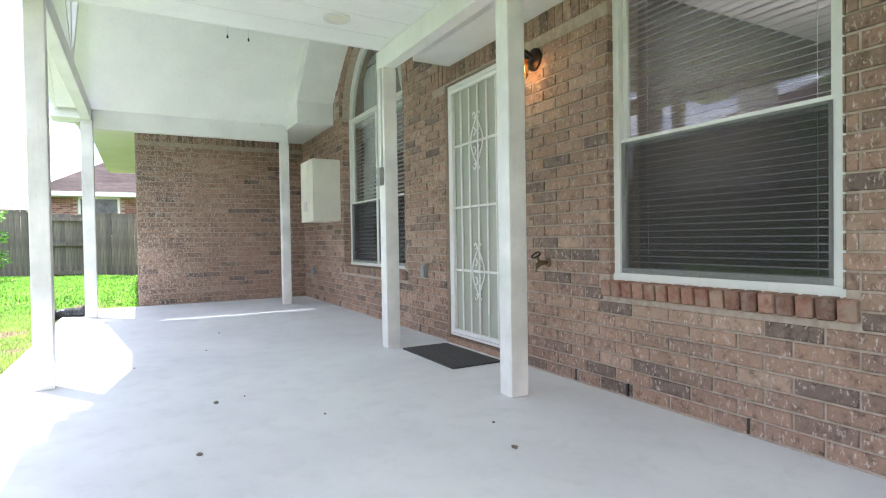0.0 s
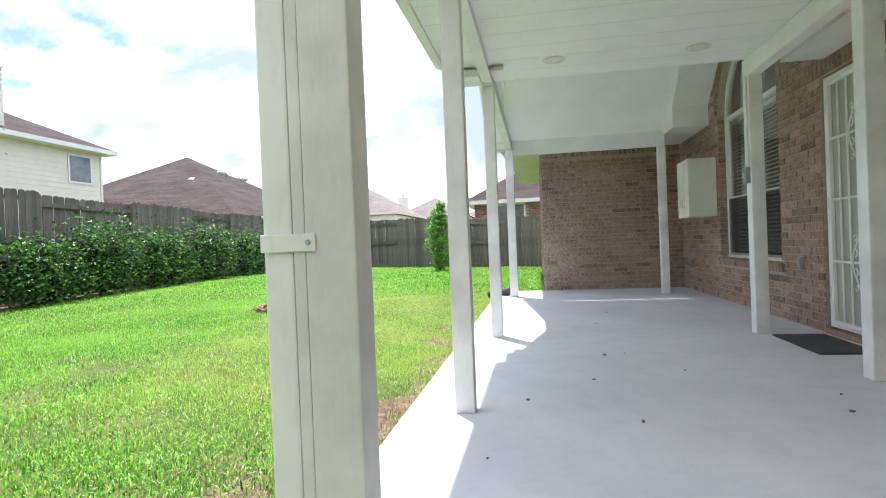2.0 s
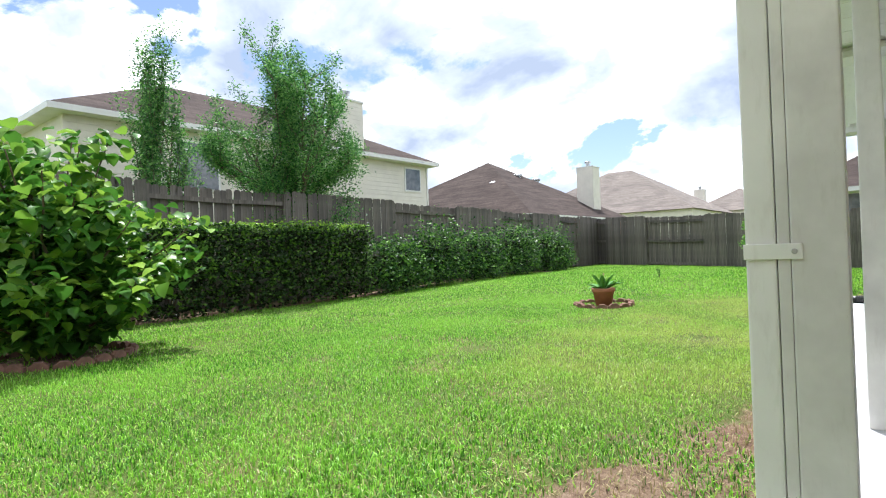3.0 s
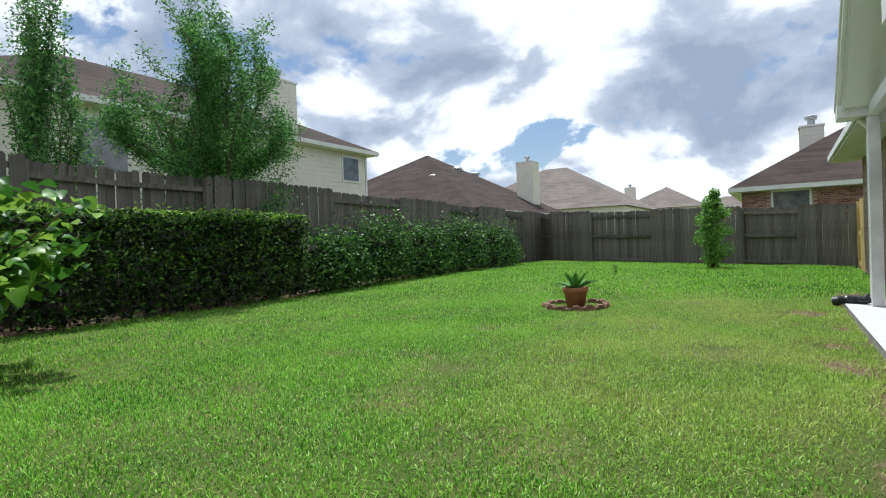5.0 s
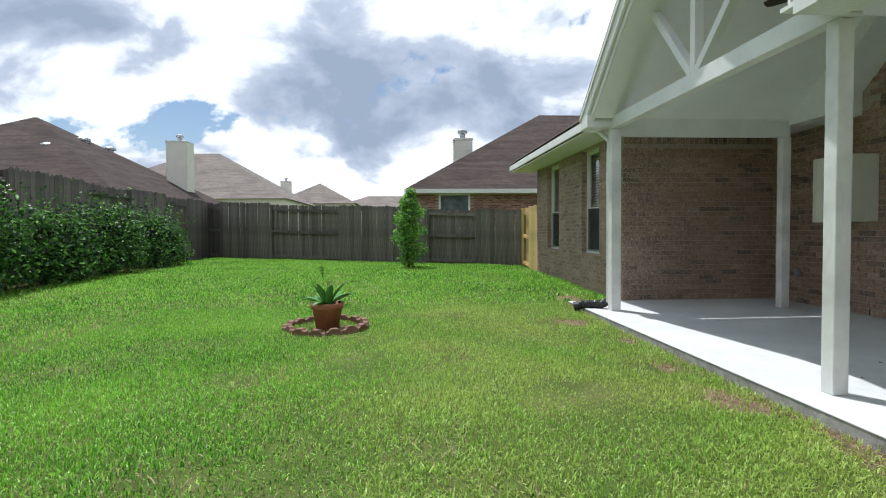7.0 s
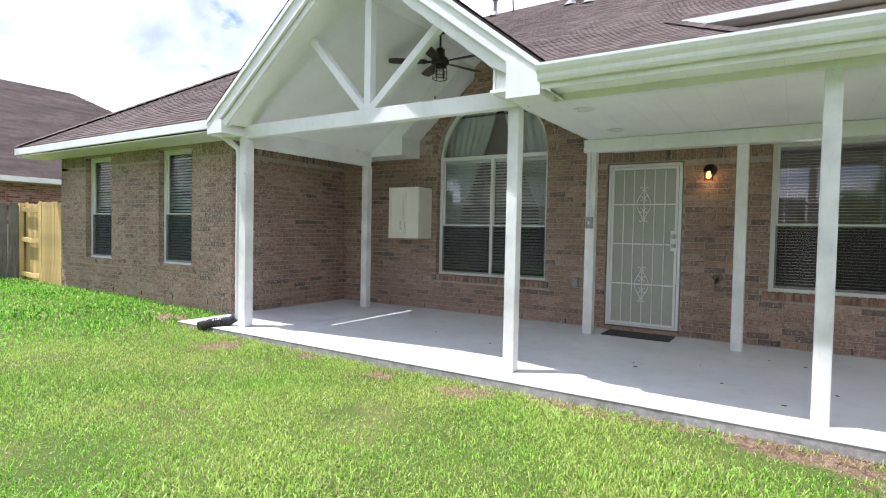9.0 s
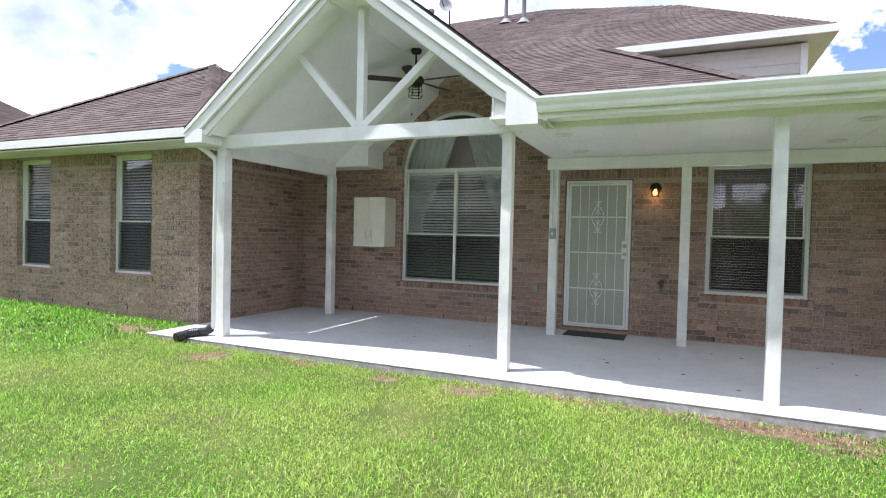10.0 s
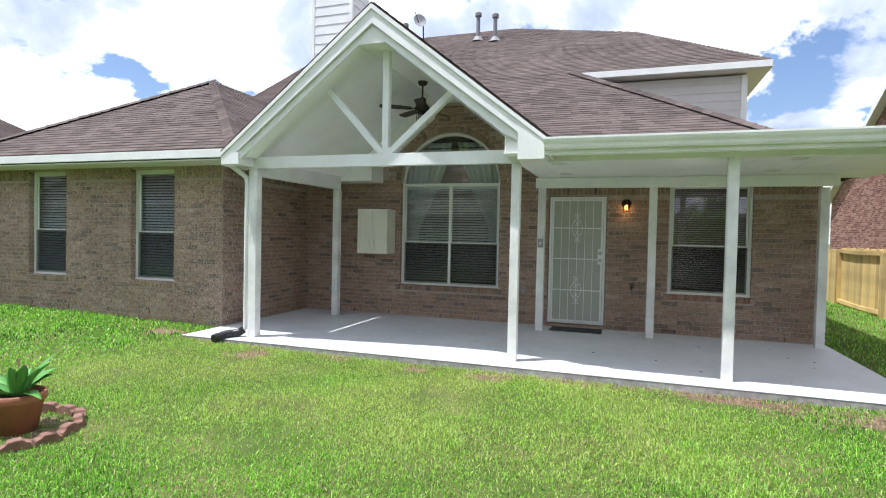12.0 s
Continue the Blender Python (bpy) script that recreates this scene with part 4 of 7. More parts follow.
def build_gutter():
    """Ogee gutter along the porch eave."""
    prof = [(-0.332, 2.545), (-0.332, 2.425), (-0.385, 2.425), (-0.40, 2.445), (-0.405, 2.475), (-0.43, 2.50), (-0.442, 2.53), (-0.442, 2.55), (-0.436, 2.55), (-0.436, 2.53), (-0.425, 2.505), (-0.398, 2.478), (-0.394, 2.45), (-0.38, 2.431), (-0.338, 2.431), (-0.338, 2.545)]
    bm = bmesh.new()
    lo = [bm.verts.new((x, -4.46, z - 0.012)) for x, z in prof]
    hi = [bm.verts.new((x, -0.352, z)) for x, z in prof]
    for i in range(len(prof)):
        j = (i + 1) % len(prof)
        bm.faces.new((lo[i], lo[j], hi[j], hi[i]))
    root = part("gutter", bm, TRIM)
    tagged(root, "white metal ogee gutter along the porch eave", "gutter")
    for y in (-0.349, -4.465):
        place(part("end_cap", extrude_poly(prof[:8], 1, y - 0.003, y + 0.003), TRIM, None), root)


build_gutter()


# upper storey wall with lap siding, and the chimney
def lap_siding(name, o, along, out, u0, u1, z0, z1, mat, label, rise=0.19, parent=None):
    o, U, Nn = Vector(o), Vector(along), Vector(out)
    V, F = [], []
    z = z0
    while z < z1:
        t = min(z + rise, z1)
        q = len(V)
        for u, d, zz in ((u0, 0.016, z), (u1, 0.016, z), (u1, 0.004, t), (u0, 0.004, t), (u0, 0, z), (u1, 0, z)):
            V.append(tuple(o + U * u + Nn * d + Vector((0, 0, zz))))
        F += [(q, q + 1, q + 2, q + 3), (q + 4, q + 5, q + 1, q)]
        z += rise
    return raw(name, V, F, mat, parent, label)


UW = EU + 0.35
bm = box(UW, 12, -3.55, 4.0, 3.0, mz(EU) - 0.2)
uw = tagged(part("wall_upper", bm, TAUPE), "taupe lap-sided upper storey wall", "wall", kind="structure")
place(lap_siding("siding", (UW, 0, 0), (0, 1, 0), (-1, 0, 0), -3.55, 1.0, 3.4, mz(EU) - 0.2, TAUPE, ""), uw)
place(part("corner_board", box(UW - 0.03, UW + 0.09, -3.58, -3.46, 3.0, mz(EU) - 0.2, 0.003), TRIM), uw)
tagged(part("fascia", box(EU - 0.03, EU, -3.97, 0.0, mz(EU) - 0.15, mz(EU) - 0.01), TRIM), "white fascia of the upper eave", "fascia", "eave fascias", "structure")
tagged(part("fascia", box(EU, 12, -3.99, -3.96, mz(EU) - 0.15, mz(EU) - 0.01), TRIM), "white fascia of the upper eave", "fascia", "eave fascias", "structure")
tagged(part("soffit", box(EU, 12, -3.96, 0.3, mz(EU) - 0.16, mz(EU) - 0.145), TRIM), "white soffit under the upper eave", "soffit", "soffits", "structure")


# ---- fences ----
def picket_mesh(name, w, h, t, dog=True):
    bm = bmesh.new()
    c = 0.03 if dog else 0.0
    prof = [(-w / 2, 0), (w / 2, 0), (w / 2, h - c), (w / 2 - c, h), (-w / 2 + c, h), (-w / 2, h - c)] if dog else [(-w / 2, 0), (w / 2, 0), (w / 2, h), (-w / 2, h)]
    lo = [bm.verts.new((x, -t / 2, z)) for x, z in prof]
    hi = [bm.verts.new((x, t / 2, z)) for x, z in prof]
    bm.faces.new(lo)
    bm.faces.new(hi[::-1])
    for i in range(len(prof)):
        j = (i + 1) % len(prof)
        bm.faces.new((lo[j], lo[i], hi[i], hi[j]))
    me = bpy.data.meshes.new(name)
    bm.to_mesh(me)
    bm.free()
    return me


def build_fence(a, b, tops, breaks, side, mat, label, flipped=False, pw=0.145, seed=1, gap=0.006, dog=True):
    """A board fence from a to b whose panels turn their boards now to this side, now to the other.
    breaks: fractions at which panels change; tops: heights of the top at both ends; side: +1 or -1, which way is this side."""
    rng = random.Random(seed)
    A, B = Vector((*a, 0)), Vector((*b, 0))
    D = B - A
    Ln = D.length
    d = D / Ln
    nrm = Vector((-d.y, d.x, 0)) * side
    ang = math.atan2(d.y, d.x)
    root = thing("fence", (a[0], a[1], float(ground_z(a[0], a[1]))), label, "fence")
    h0 = 1.95
    me = picket_mesh("picket", pw, h0, 0.018, dog)
    me.materials.append(mat)
    base = lambda p: float(ground_z(p.x, p.y)) - 0.02
    turn = Matrix.Rotation(ang, 4, "Z")
    def put(ob, m):
        ob.parent = root
        ob.matrix_parent_inverse = Matrix.Translation(-root.location)
        ob.matrix_basis = m
    edges = [0.0, *breaks, 1.0]
    for i, (f0, f1) in enumerate(zip(edges, edges[1:])):
        away = (i % 2 == 0) if flipped else (i % 2 == 1)
        u = f0 * Ln
        while u < f1 * Ln - 0.03:
            w = min(pw, f1 * Ln - u)
            f = (u + w / 2) / Ln
            p = A + D * f + nrm * (-0.07 if away else 0.05)
            z0 = base(p)
            top = tops[0] + (tops[1] - tops[0]) * f + rng.uniform(-0.025, 0.018) - (0.05 if away else 0)
            ob = new("picket", me)
            m = Matrix.Translation((p.x, p.y, z0)) @ turn @ Matrix.Rotation(rng.uniform(-0.012, 0.012), 4, "Y") @ Matrix.Diagonal((w / pw, 1, (top - z0) / h0, 1))
            put(ob, m)
            u += pw + gap
        f_mid = (f0 + f1) / 2
        p0, p1 = A + D * f0, A + D * f1
        zt0, zt1 = tops[0] + (tops[1] - tops[0]) * f0, tops[0] + (tops[1] - tops[0]) * f1
        sag = rng.uniform(0.01, 0.035)
        for frac in ((0.06, 0.5, 0.88) if away else (0.06, 0.93)):
            q0 = Vector((p0.x, p0.y, base(p0) + 0.02 + (zt0 - base(p0)) * frac))
            q1 = Vector((p1.x, p1.y, base(p1) + 0.02 + (zt1 - base(p1)) * frac))
            mid = (q0 + q1) / 2 - Vector((0, 0, sag))
            bm = beam(q0, mid, 0.04, 0.09)
            beam(mid, q1, 0.04, 0.09, bm)
            ob = part("rail", bm, mat)
            put(ob, Matrix.Identity(4))
        for p, zt in ((p0, zt0),) + (((p1, zt1),) if i == len(edges) - 2 else ()):
            bm = box(-0.045, 0.045, -0.045, 0.045, base(p) - 0.1, zt - 0.06, 0.004)
            ob = part("fence_post", bm, mat)
            put(ob, Matrix.Translation((p.x, p.y, 0)) @ turn)
    return root


CORNER = (-10.35, 18.85)
LF0 = (-11.05, -7.5)
def lf(y):
    return (y - LF0[1]) / (CORNER[1] - LF0[1])
build_fence(LF0, CORNER, (2.62, 2.25), [lf(-4.4), lf(-1.0), lf(2.05), lf(5.6), lf(8.4), lf(10.9), lf(13.1), lf(15.2), lf(16.9)], -1, FENCE, "weathered grey wooden board fence behind the hedge", flipped=True, seed=5)
BF1 = (0.70, 12.0)
build_fence(CORNER, BF1, (2.25, 1.62), [0.06, 0.26, 0.50, 0.76, 0.885], -1, FENCE, "dark weathered wooden board fence across the back", flipped=True, seed=6)
build_fence((0.60, 9.92), (0.64, 12.0), (1.66, 1.72), [0.5], 1, PINE, "new yellow pine gate section beside the wing", flipped=False, seed=7)
build_fence((24.0, -6.35), (2.9, -6.35), (1.36, 1.36), [0.35, 0.52, 0.655, 0.78, 0.9], 1, PINE, "new yellow pine board fence on the neighbour's side", flipped=True, seed=8)


# ---- plants ----
def blob_points(n, c, r, seed, shell=0.75, flat=None):
    rng = np.random.default_rng(seed)
    d = rng.normal(size=(n, 3))
    d /= np.linalg.norm(d, axis=1)[:, None]
    rad = shell + (1 - shell) * rng.random((n, 1))
    p = d * rad
    wob = np.array([1 + 0.22 * noise.noise(Vector(q) * 2.3 + Vector((seed, 0, 0))) for q in d])
    return np.asarray(c) + p * wob[:, None] * np.asarray(r)


def hedge_points(n, x0, x1, y0, y1, top, seed, rough=0.08):
    """Points near the surface of a clipped hedge with a bumpy skin."""
    rng = np.random.default_rng(seed)
    f = rng.random(n)
    y = rng.uniform(y0, y1, n)
    z0 = ground_z(0, y)
    x = np.empty(n)
    z = np.empty(n)
    up = f < 0.34
    x[up] = rng.uniform(x0, x1, up.sum())
    z[up] = top - np.abs(rng.normal(0, 0.05, up.sum()))
    front = ~up
    x[front] = x1 - np.abs(rng.normal(0, 0.10, front.sum()))
    z[front] = z0[front] + 0.04 + (top - z0[front] - 0.04) * rng.random(front.sum()) ** 0.8
    b = np.array([noise.noise(Vector((yy * 1.7, zz * 2.1, seed + xx))) for xx, yy, zz in zip(x, y, z)])
    x = x + np.where(front, rough * 1.6 * b - 0.12 * np.clip((0.55 - (z - z0)) / 0.5, 0, 1), 0)
    z = z + np.where(up, rough * 1.2 * b, 0)
    return np.stack((x, y, z), 1)


def build_hedge(name, x0, x1, y0, y1, top, n, size, mat, label, seed, rough=0.08):
    root = thing(name, ((x0 + x1) / 2, (y0 + y1) / 2, float(ground_z(0, y0))), label, "hedge")
    p = hedge_points(n, x0, x1, y0, y1, top, seed, rough)
    rng = np.random.default_rng(seed)
    tagged(place(leaf_cloud("foliage", p, rng.uniform(0.6, 1.3, len(p)) * size, mat, None, "", 0.55, 0, seed), root), kind="stuff")
    t_ = hedge_points(n // 2, x0 + 0.1, x1 - 0.02, y0, y1, top + 0.045, seed + 4, rough)
    t_ = t_[t_[:, 2] > top - 0.10]
    t_[:, 2] += np.where(rng.random(len(t_)) < 0.12, rng.uniform(0, 0.12, len(t_)), 0)
    tagged(place(leaf_cloud("new_growth", t_, rng.uniform(0.6, 1.2, len(t_)) * size * 0.9, NEWLEAF, None, "fresh light green shoots", 0.5, 0, seed + 5), root), kind="stuff")
    # near-black leaves fill the inside, painting the hedge's inner shade
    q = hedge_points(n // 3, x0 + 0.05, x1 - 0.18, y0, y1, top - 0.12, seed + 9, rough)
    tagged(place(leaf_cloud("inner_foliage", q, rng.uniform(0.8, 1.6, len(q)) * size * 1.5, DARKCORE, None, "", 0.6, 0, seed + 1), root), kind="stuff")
    bm = bmesh.new()
    rr = random.Random(seed)
    y = y0 + 0.2
    while y < y1:
        x = (x0 + x1) / 2 + rr.uniform(-0.1, 0.25)
        z = float(ground_z(0, y)) - 0.05
        for _ in range(3):
            tube([(x, y, z), (x + rr.uniform(0, 0.25), y + rr.uniform(-0.2, 0.2), z + 0.45), (x + rr.uniform(-0.1, 0.3), y + rr.uniform(-0.3, 0.3), top - 0.25)], [0.018, 0.012, 0.006], 5, bm)
        y += rr.uniform(0.35, 0.6)
    tagged(place(part("woody_stem", bm, BARK2), root), kind="stuff")
    return root


build_hedge("hedge", -10.75, -9.25, -4.6, 3.35, 1.60, 17000, 0.075, HEDGE, "dense dark green clipped hedge before the fence", 11, 0.10)
for i, (y0, y1, top, x1) in enumerate(((3.5, 5.4, 1.25, -9.1), (5.4, 7.2, 1.62, -9.15), (7.3, 9.4, 1.46, -9.15), (9.5, 11.6, 1.68, -9.2), (11.8, 14.5, 1.52, -9.2))):
    root = thing("shrub", (-10.0, (y0 + y1) / 2, float(ground_z(0, y0))), "loose leafy green shrub in a row before the fence", "shrub", "shrub row")
    pts = np.concatenate([blob_points(700, (x1 - 0.55 + dx, y0 + (y1 - y0) * f, 0.02 + (top - 0.1) * h), (0.55, 0.62, 0.5), 100 + 10 * i + j, 0.55)
                          for j, (f, h, dx) in enumerate(((0.2, 0.32, 0.1), (0.5, 0.3, 0.15), (0.8, 0.34, 0.1), (0.25, 0.68, -0.05), (0.6, 0.72, 0.0), (0.85, 0.62, -0.05)))])
    rng = np.random.default_rng(50 + i)
    up = np.stack((x1 - 0.55 + rng.normal(0, 0.25, 420), y0 + (y1 - y0) * (np.floor(rng.random(420) * 9) + 0.5 + rng.normal(0, 0.12, 420)) / 9, top - 0.20 + np.abs(rng.normal(0, 0.24, 420))), 1)
    pts = np.concatenate((pts, up))
    pts = pts[pts[:, 2] > ground_z(0, pts[:, 1]) + 0.03]
    tagged(place(leaf_cloud("foliage", pts, rng.uniform(0.06, 0.12, len(pts)), SHRUB, None, "", 0.5, 0, 60 + i), root), kind="stuff")
    # near-black core leaves paint the shade within the shrub
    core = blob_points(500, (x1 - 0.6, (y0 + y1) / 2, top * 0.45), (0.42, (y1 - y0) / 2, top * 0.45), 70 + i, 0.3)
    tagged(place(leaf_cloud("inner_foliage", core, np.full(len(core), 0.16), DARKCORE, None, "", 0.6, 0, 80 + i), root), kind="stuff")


def build_tree(at, height, spread, n, size, leaf, label, seed, trunk_r=0.07, lean=0.0, low=0.3, wide=(1.3, 0.9)):
    """A tapered trunk that forks into limbs and twigs, with clumps of leaves along them."""
    rr = random.Random(seed)
    x, y = at
    z0 = float(ground_z(x, y)) - 0.05
    root = thing("tree", (x, y, z0), label, "tree")
    bm = bmesh.new()
    tips = []
    def limb(p, d, length, r, depth):
        pts, rad = [p], [r]
        for i in range(4):
            d = (d + Vector((rr.uniform(-0.25, 0.25), rr.uniform(-0.25, 0.25), rr.uniform(-0.05, 0.2)))).normalized()
            p = p + d * length / 4
            pts.append(p)
            rad.append(r * (1 - 0.2 * (i + 1)))
            if depth > 0:
                for _ in range(2):
                    e = (d * 0.6 + Vector((rr.uniform(-1, 1) * spread, rr.uniform(-1, 1) * spread, rr.uniform(-0.1, 0.7)))).normalized()
                    limb(p, e, length * rr.uniform(0.42, 0.66), r * 0.5, depth - 1)
            if depth <= 1:
                tips.append(p)
        tube(pts, rad, 6 if r > 0.02 else 4, bm)
    for s in range(3):
        limb(Vector((x + rr.uniform(-0.15, 0.15), y + rr.uniform(-0.15, 0.15), z0)), Vector((rr.uniform(-0.15, 0.15), rr.uniform(-0.25, 0.25) + lean, 1)).normalized(), height * rr.uniform(0.62, 0.78), trunk_r * rr.uniform(0.7, 1), 2)
    def drawn_in(px, py, pz):
        """Draws the crown in towards its top."""
        k_ = wide[0] - wide[1] * np.clip((pz - z0) / height, 0, 1.02)
        return x + (px - x) * k_, y + (py - y) * k_
    for v in bm.verts:
        v.co.x, v.co.y = drawn_in(*v.co)
    place(part("trunk", bm, BARK), root)
    rng = np.random.default_rng(seed)
    T = np.array([tuple(t) for t in tips if t.z > z0 + height * low])
    pick = T[rng.integers(0, len(T), n)]
    pts = pick + rng.normal(0, 1, (n, 3)) * np.array((0.15, 0.15, 0.13)) * height / 6
    pts[:, 0], pts[:, 1] = drawn_in(*pts.T)
    tagged(place(leaf_cloud("crown", pts, rng.uniform(0.7, 1.4, n) * size, leaf, None, "", 0.38, 0.3, seed), root), kind="stuff")
    return root


build_tree((-11.8, 3.0), 5.15, 1.25, 85000, 0.070, TREELEAF, "feathery green tree growing against the fence", 33, 0.08, 0.0, 0.10, (1.5, 0.72))
build_tree((-12.0, -0.25), 4.8, 0.28, 18000, 0.070, TREELEAF, "slender green tree behind the fence", 22, 0.06, 0.0, 0.15, (0.95, 0.42))
build_tree((-12.6, -4.6), 3.6, 0.7, 6000, 0.11, TREELEAF, "slender green tree behind the hedge", 26, 0.06, 0.0, 0.15)


def build_bush():
    """A big broad-leaved bush: stems and large folded leaves."""
    rr = random.Random(5)
    x, y = -7.05, -3.6
    root = thing("bush", (x, y, -0.08), "large broad-leaved bright green bush on the lawn", "bush")
    bm = bmesh.new()
    spots = []
    for s in range(46):
        a = rr.uniform(0, 2 * math.pi)
        reach, h = rr.uniform(0.2, 1.35), rr.uniform(1.3, 3.1)
        h = h * (1.05 - 0.36 * reach)
        pts = []
        for i in range(7):
            f = i / 6
            pts.append(Vector((x + math.cos(a) * reach * f ** 1.2 + rr.uniform(-0.05, 0.05), y + math.sin(a) * reach * f ** 1.2 + rr.uniform(-0.05, 0.05), -0.08 + h * f)))
            if i > 0:
                spots += [pts[-1] + Vector((rr.uniform(-1, 1), rr.uniform(-1, 1), rr.uniform(-0.7, 0.7))) * 0.26 for _ in range(19)]
        tube(pts, [0.022 * (1 - 0.8 * i / 6) + 0.003 for i in range(7)], 6, bm)
    tagged(place(part("woody_stem", bm, BARK2), root), kind="stuff")
    P = np.array([tuple(p) for p in spots])
    P = P[P[:, 2] > 0.1]
    rng = np.random.default_rng(3)
    place(big_leaves("foliage", P, rng.uniform(0.10, 0.21, len(P)), BIGLEAF, 3), root)
    # hedge's darker leaf colour at the core stands for shade inside the bush
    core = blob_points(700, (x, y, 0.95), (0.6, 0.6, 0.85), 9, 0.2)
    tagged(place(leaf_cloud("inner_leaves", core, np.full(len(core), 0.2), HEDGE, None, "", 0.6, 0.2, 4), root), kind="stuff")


def big_leaves(name, P, sizes, mat, seed):
    """Rounded leaves of ten triangles each, cupped and drooping."""
    rng = np.random.default_rng(seed)
    V, F = [], []
    out = [(0.0, 0.0), (0.2, 0.34), (0.5, 0.42), (0.8, 0.26), (1.0, 0.0), (0.8, -0.26), (0.5, -0.42), (0.2, -0.34)]
    for p, s in zip(P, sizes):
        a, tilt, roll = rng.uniform(0, 2 * math.pi), rng.uniform(-0.9, 0.35), rng.uniform(-0.5, 0.5)
        m = Matrix.Rotation(a, 3, "Z") @ Matrix.Rotation(-tilt, 3, "Y") @ Matrix.Rotation(roll, 3, "X")
        q = len(V)
        V.append(tuple(Vector(p) + m @ Vector((0.5 * s, 0, -0.05 * s))))
        for u, v in out:
            V.append(tuple(Vector(p) + m @ Vector((u * s, v * s, (0.16 * abs(v) * 2 - 0.14 * (u - 0.4) ** 2 * 4) * s))))
        F += [(q, q + 1 + i, q + 1 + (i + 1) % 8) for i in range(8)]
    return raw(name, V, F, mat, smooth=True)


build_bush()


def build_young_tree():
    x, y = -2.56, 11.5
    z0 = float(ground_z(x, y))
    root = thing("young_tree", (x, y, z0), "small bright green columnar tree near the back fence", "tree")
    bm = bmesh.new()
    rr = random.Random(8)
    for _ in range(6):
        tube([(x + rr.uniform(-0.06, 0.06), y, z0 - 0.03), (x + rr.uniform(-0.12, 0.12), y + rr.uniform(-0.1, 0.1), z0 + 0.9), (x + rr.uniform(-0.2, 0.2), y + rr.uniform(-0.2, 0.2), z0 + 1.75)], [0.02, 0.013, 0.005], 5, bm)
    tagged(place(part("woody_stem", bm, BARK2), root), kind="stuff")
    pts = np.concatenate([blob_points(560, (x + dx, y + dx * 0.5, z0 + h), (r * 1.3, r * 1.3, 0.26), 200 + i, 0.3) for i, (h, r, dx) in enumerate(((0.26, 0.24, 0.0), (0.52, 0.34, 0.10), (0.80, 0.30, -0.12), (1.02, 0.38, 0.06), (1.30, 0.26, -0.10), (1.48, 0.30, 0.10), (1.72, 0.22, 0.0), (1.90, 0.12, 0.06)))])
    rng = np.random.default_rng(5)
    tagged(place(leaf_cloud("crown", pts, rng.uniform(0.06, 0.11, len(pts)), BRIGHTLEAF, None, "", 0.55, 0.1, 6), root), kind="stuff")


build_young_tree()


def build_weed():
    """A leafy sprig standing up from the lawn."""
    x, y = -4.47, 8.9
    z = float(ground_z(x, y))
    root = thing("weed", (x, y, z), "small leafy green weed standing in the lawn", "weed")
    bm = bmesh.new()
    rr = random.Random(21)
    spots = []
    for i in range(4):
        tip = Vector((x + rr.uniform(-0.08, 0.08), y + rr.uniform(-0.08, 0.08), z + rr.uniform(0.14, 0.26)))
        tube([(x, y, z - 0.02), tip], [0.005, 0.002], 5, bm)
        spots += [Vector((x, y, z)).lerp(tip, rr.uniform(0.35, 1.05)) for _ in range(9)]
    place(part("stem", bm, BARK2), root)
    p = np.array([tuple(q) for q in spots])
    tagged(place(leaf_cloud("foliage", p, np.full(len(p), 0.075), BRIGHTLEAF, None, "", 0.5, 0, 22), root), kind="stuff")


build_weed()


# ---- neighbouring houses ----
def hip_roof(x0, x1, y0, y1, ze, pitch=0.62, over=0.4):
    x0, x1, y0, y1 = x0 - over, x1 + over, y0 - over, y1 + over
    w, l = x1 - x0, y1 - y0
    h = min(w, l) / 2
    if w < l:
        r0, r1 = ((x0 + x1) / 2, y0 + h, ze + pitch * h), ((x0 + x1) / 2, y1 - h, ze + pitch * h)
        faces = [[(x0, y0, ze), (x1, y0, ze), r0], [(x1, y0, ze), (x1, y1, ze), r1, r0], [(x1, y1, ze), (x0, y1, ze), r1], [(x0, y1, ze), (x0, y0, ze), r0, r1]]
    else:
        r0, r1 = (x0 + h, (y0 + y1) / 2, ze + pitch * h), (x1 - h, (y0 + y1) / 2, ze + pitch * h)
        faces = [[(x0, y1, ze), (x0, y0, ze), r0], [(x0, y0, ze), (x1, y0, ze), r1, r0], [(x1, y0, ze), (x1, y1, ze), r1], [(x1, y1, ze), (x0, y1, ze), r0, r1]]
    bm = bmesh.new()
    for f in faces:
        bm.faces.new([bm.verts.new(p) for p in f])
    e = [(x0, y0), (x1, y0), (x1, y1), (x0, y1)]
    bm.faces.new([bm.verts.new((x, y, ze - 0.02)) for x, y in e])
    return bm, (x0, x1, y0, y1)


def fascia_ring(b, ze, h=0.16):
    x0, x1, y0, y1 = b
    bm = bmesh.new()
    box(x0 - 0.02, x1 + 0.02, y0 - 0.02, y0 + 0.01, ze - h, ze, bm=bm)
    box(x0 - 0.02, x1 + 0.02, y1 - 0.01, y1 + 0.02, ze - h, ze, bm=bm)
    box(x0 - 0.02, x0 + 0.01, y0 + 0.01, y1 - 0.01, ze - h, ze, bm=bm)
    box(x1 - 0.01, x1 + 0.02, y0 + 0.01, y1 - 0.01, ze - h, ze, bm=bm)
    box(x0 + 0.01, x1 - 0.01, y0 + 0.01, y1 - 0.01, ze - h, ze - h + 0.02, bm=bm)
    return bm


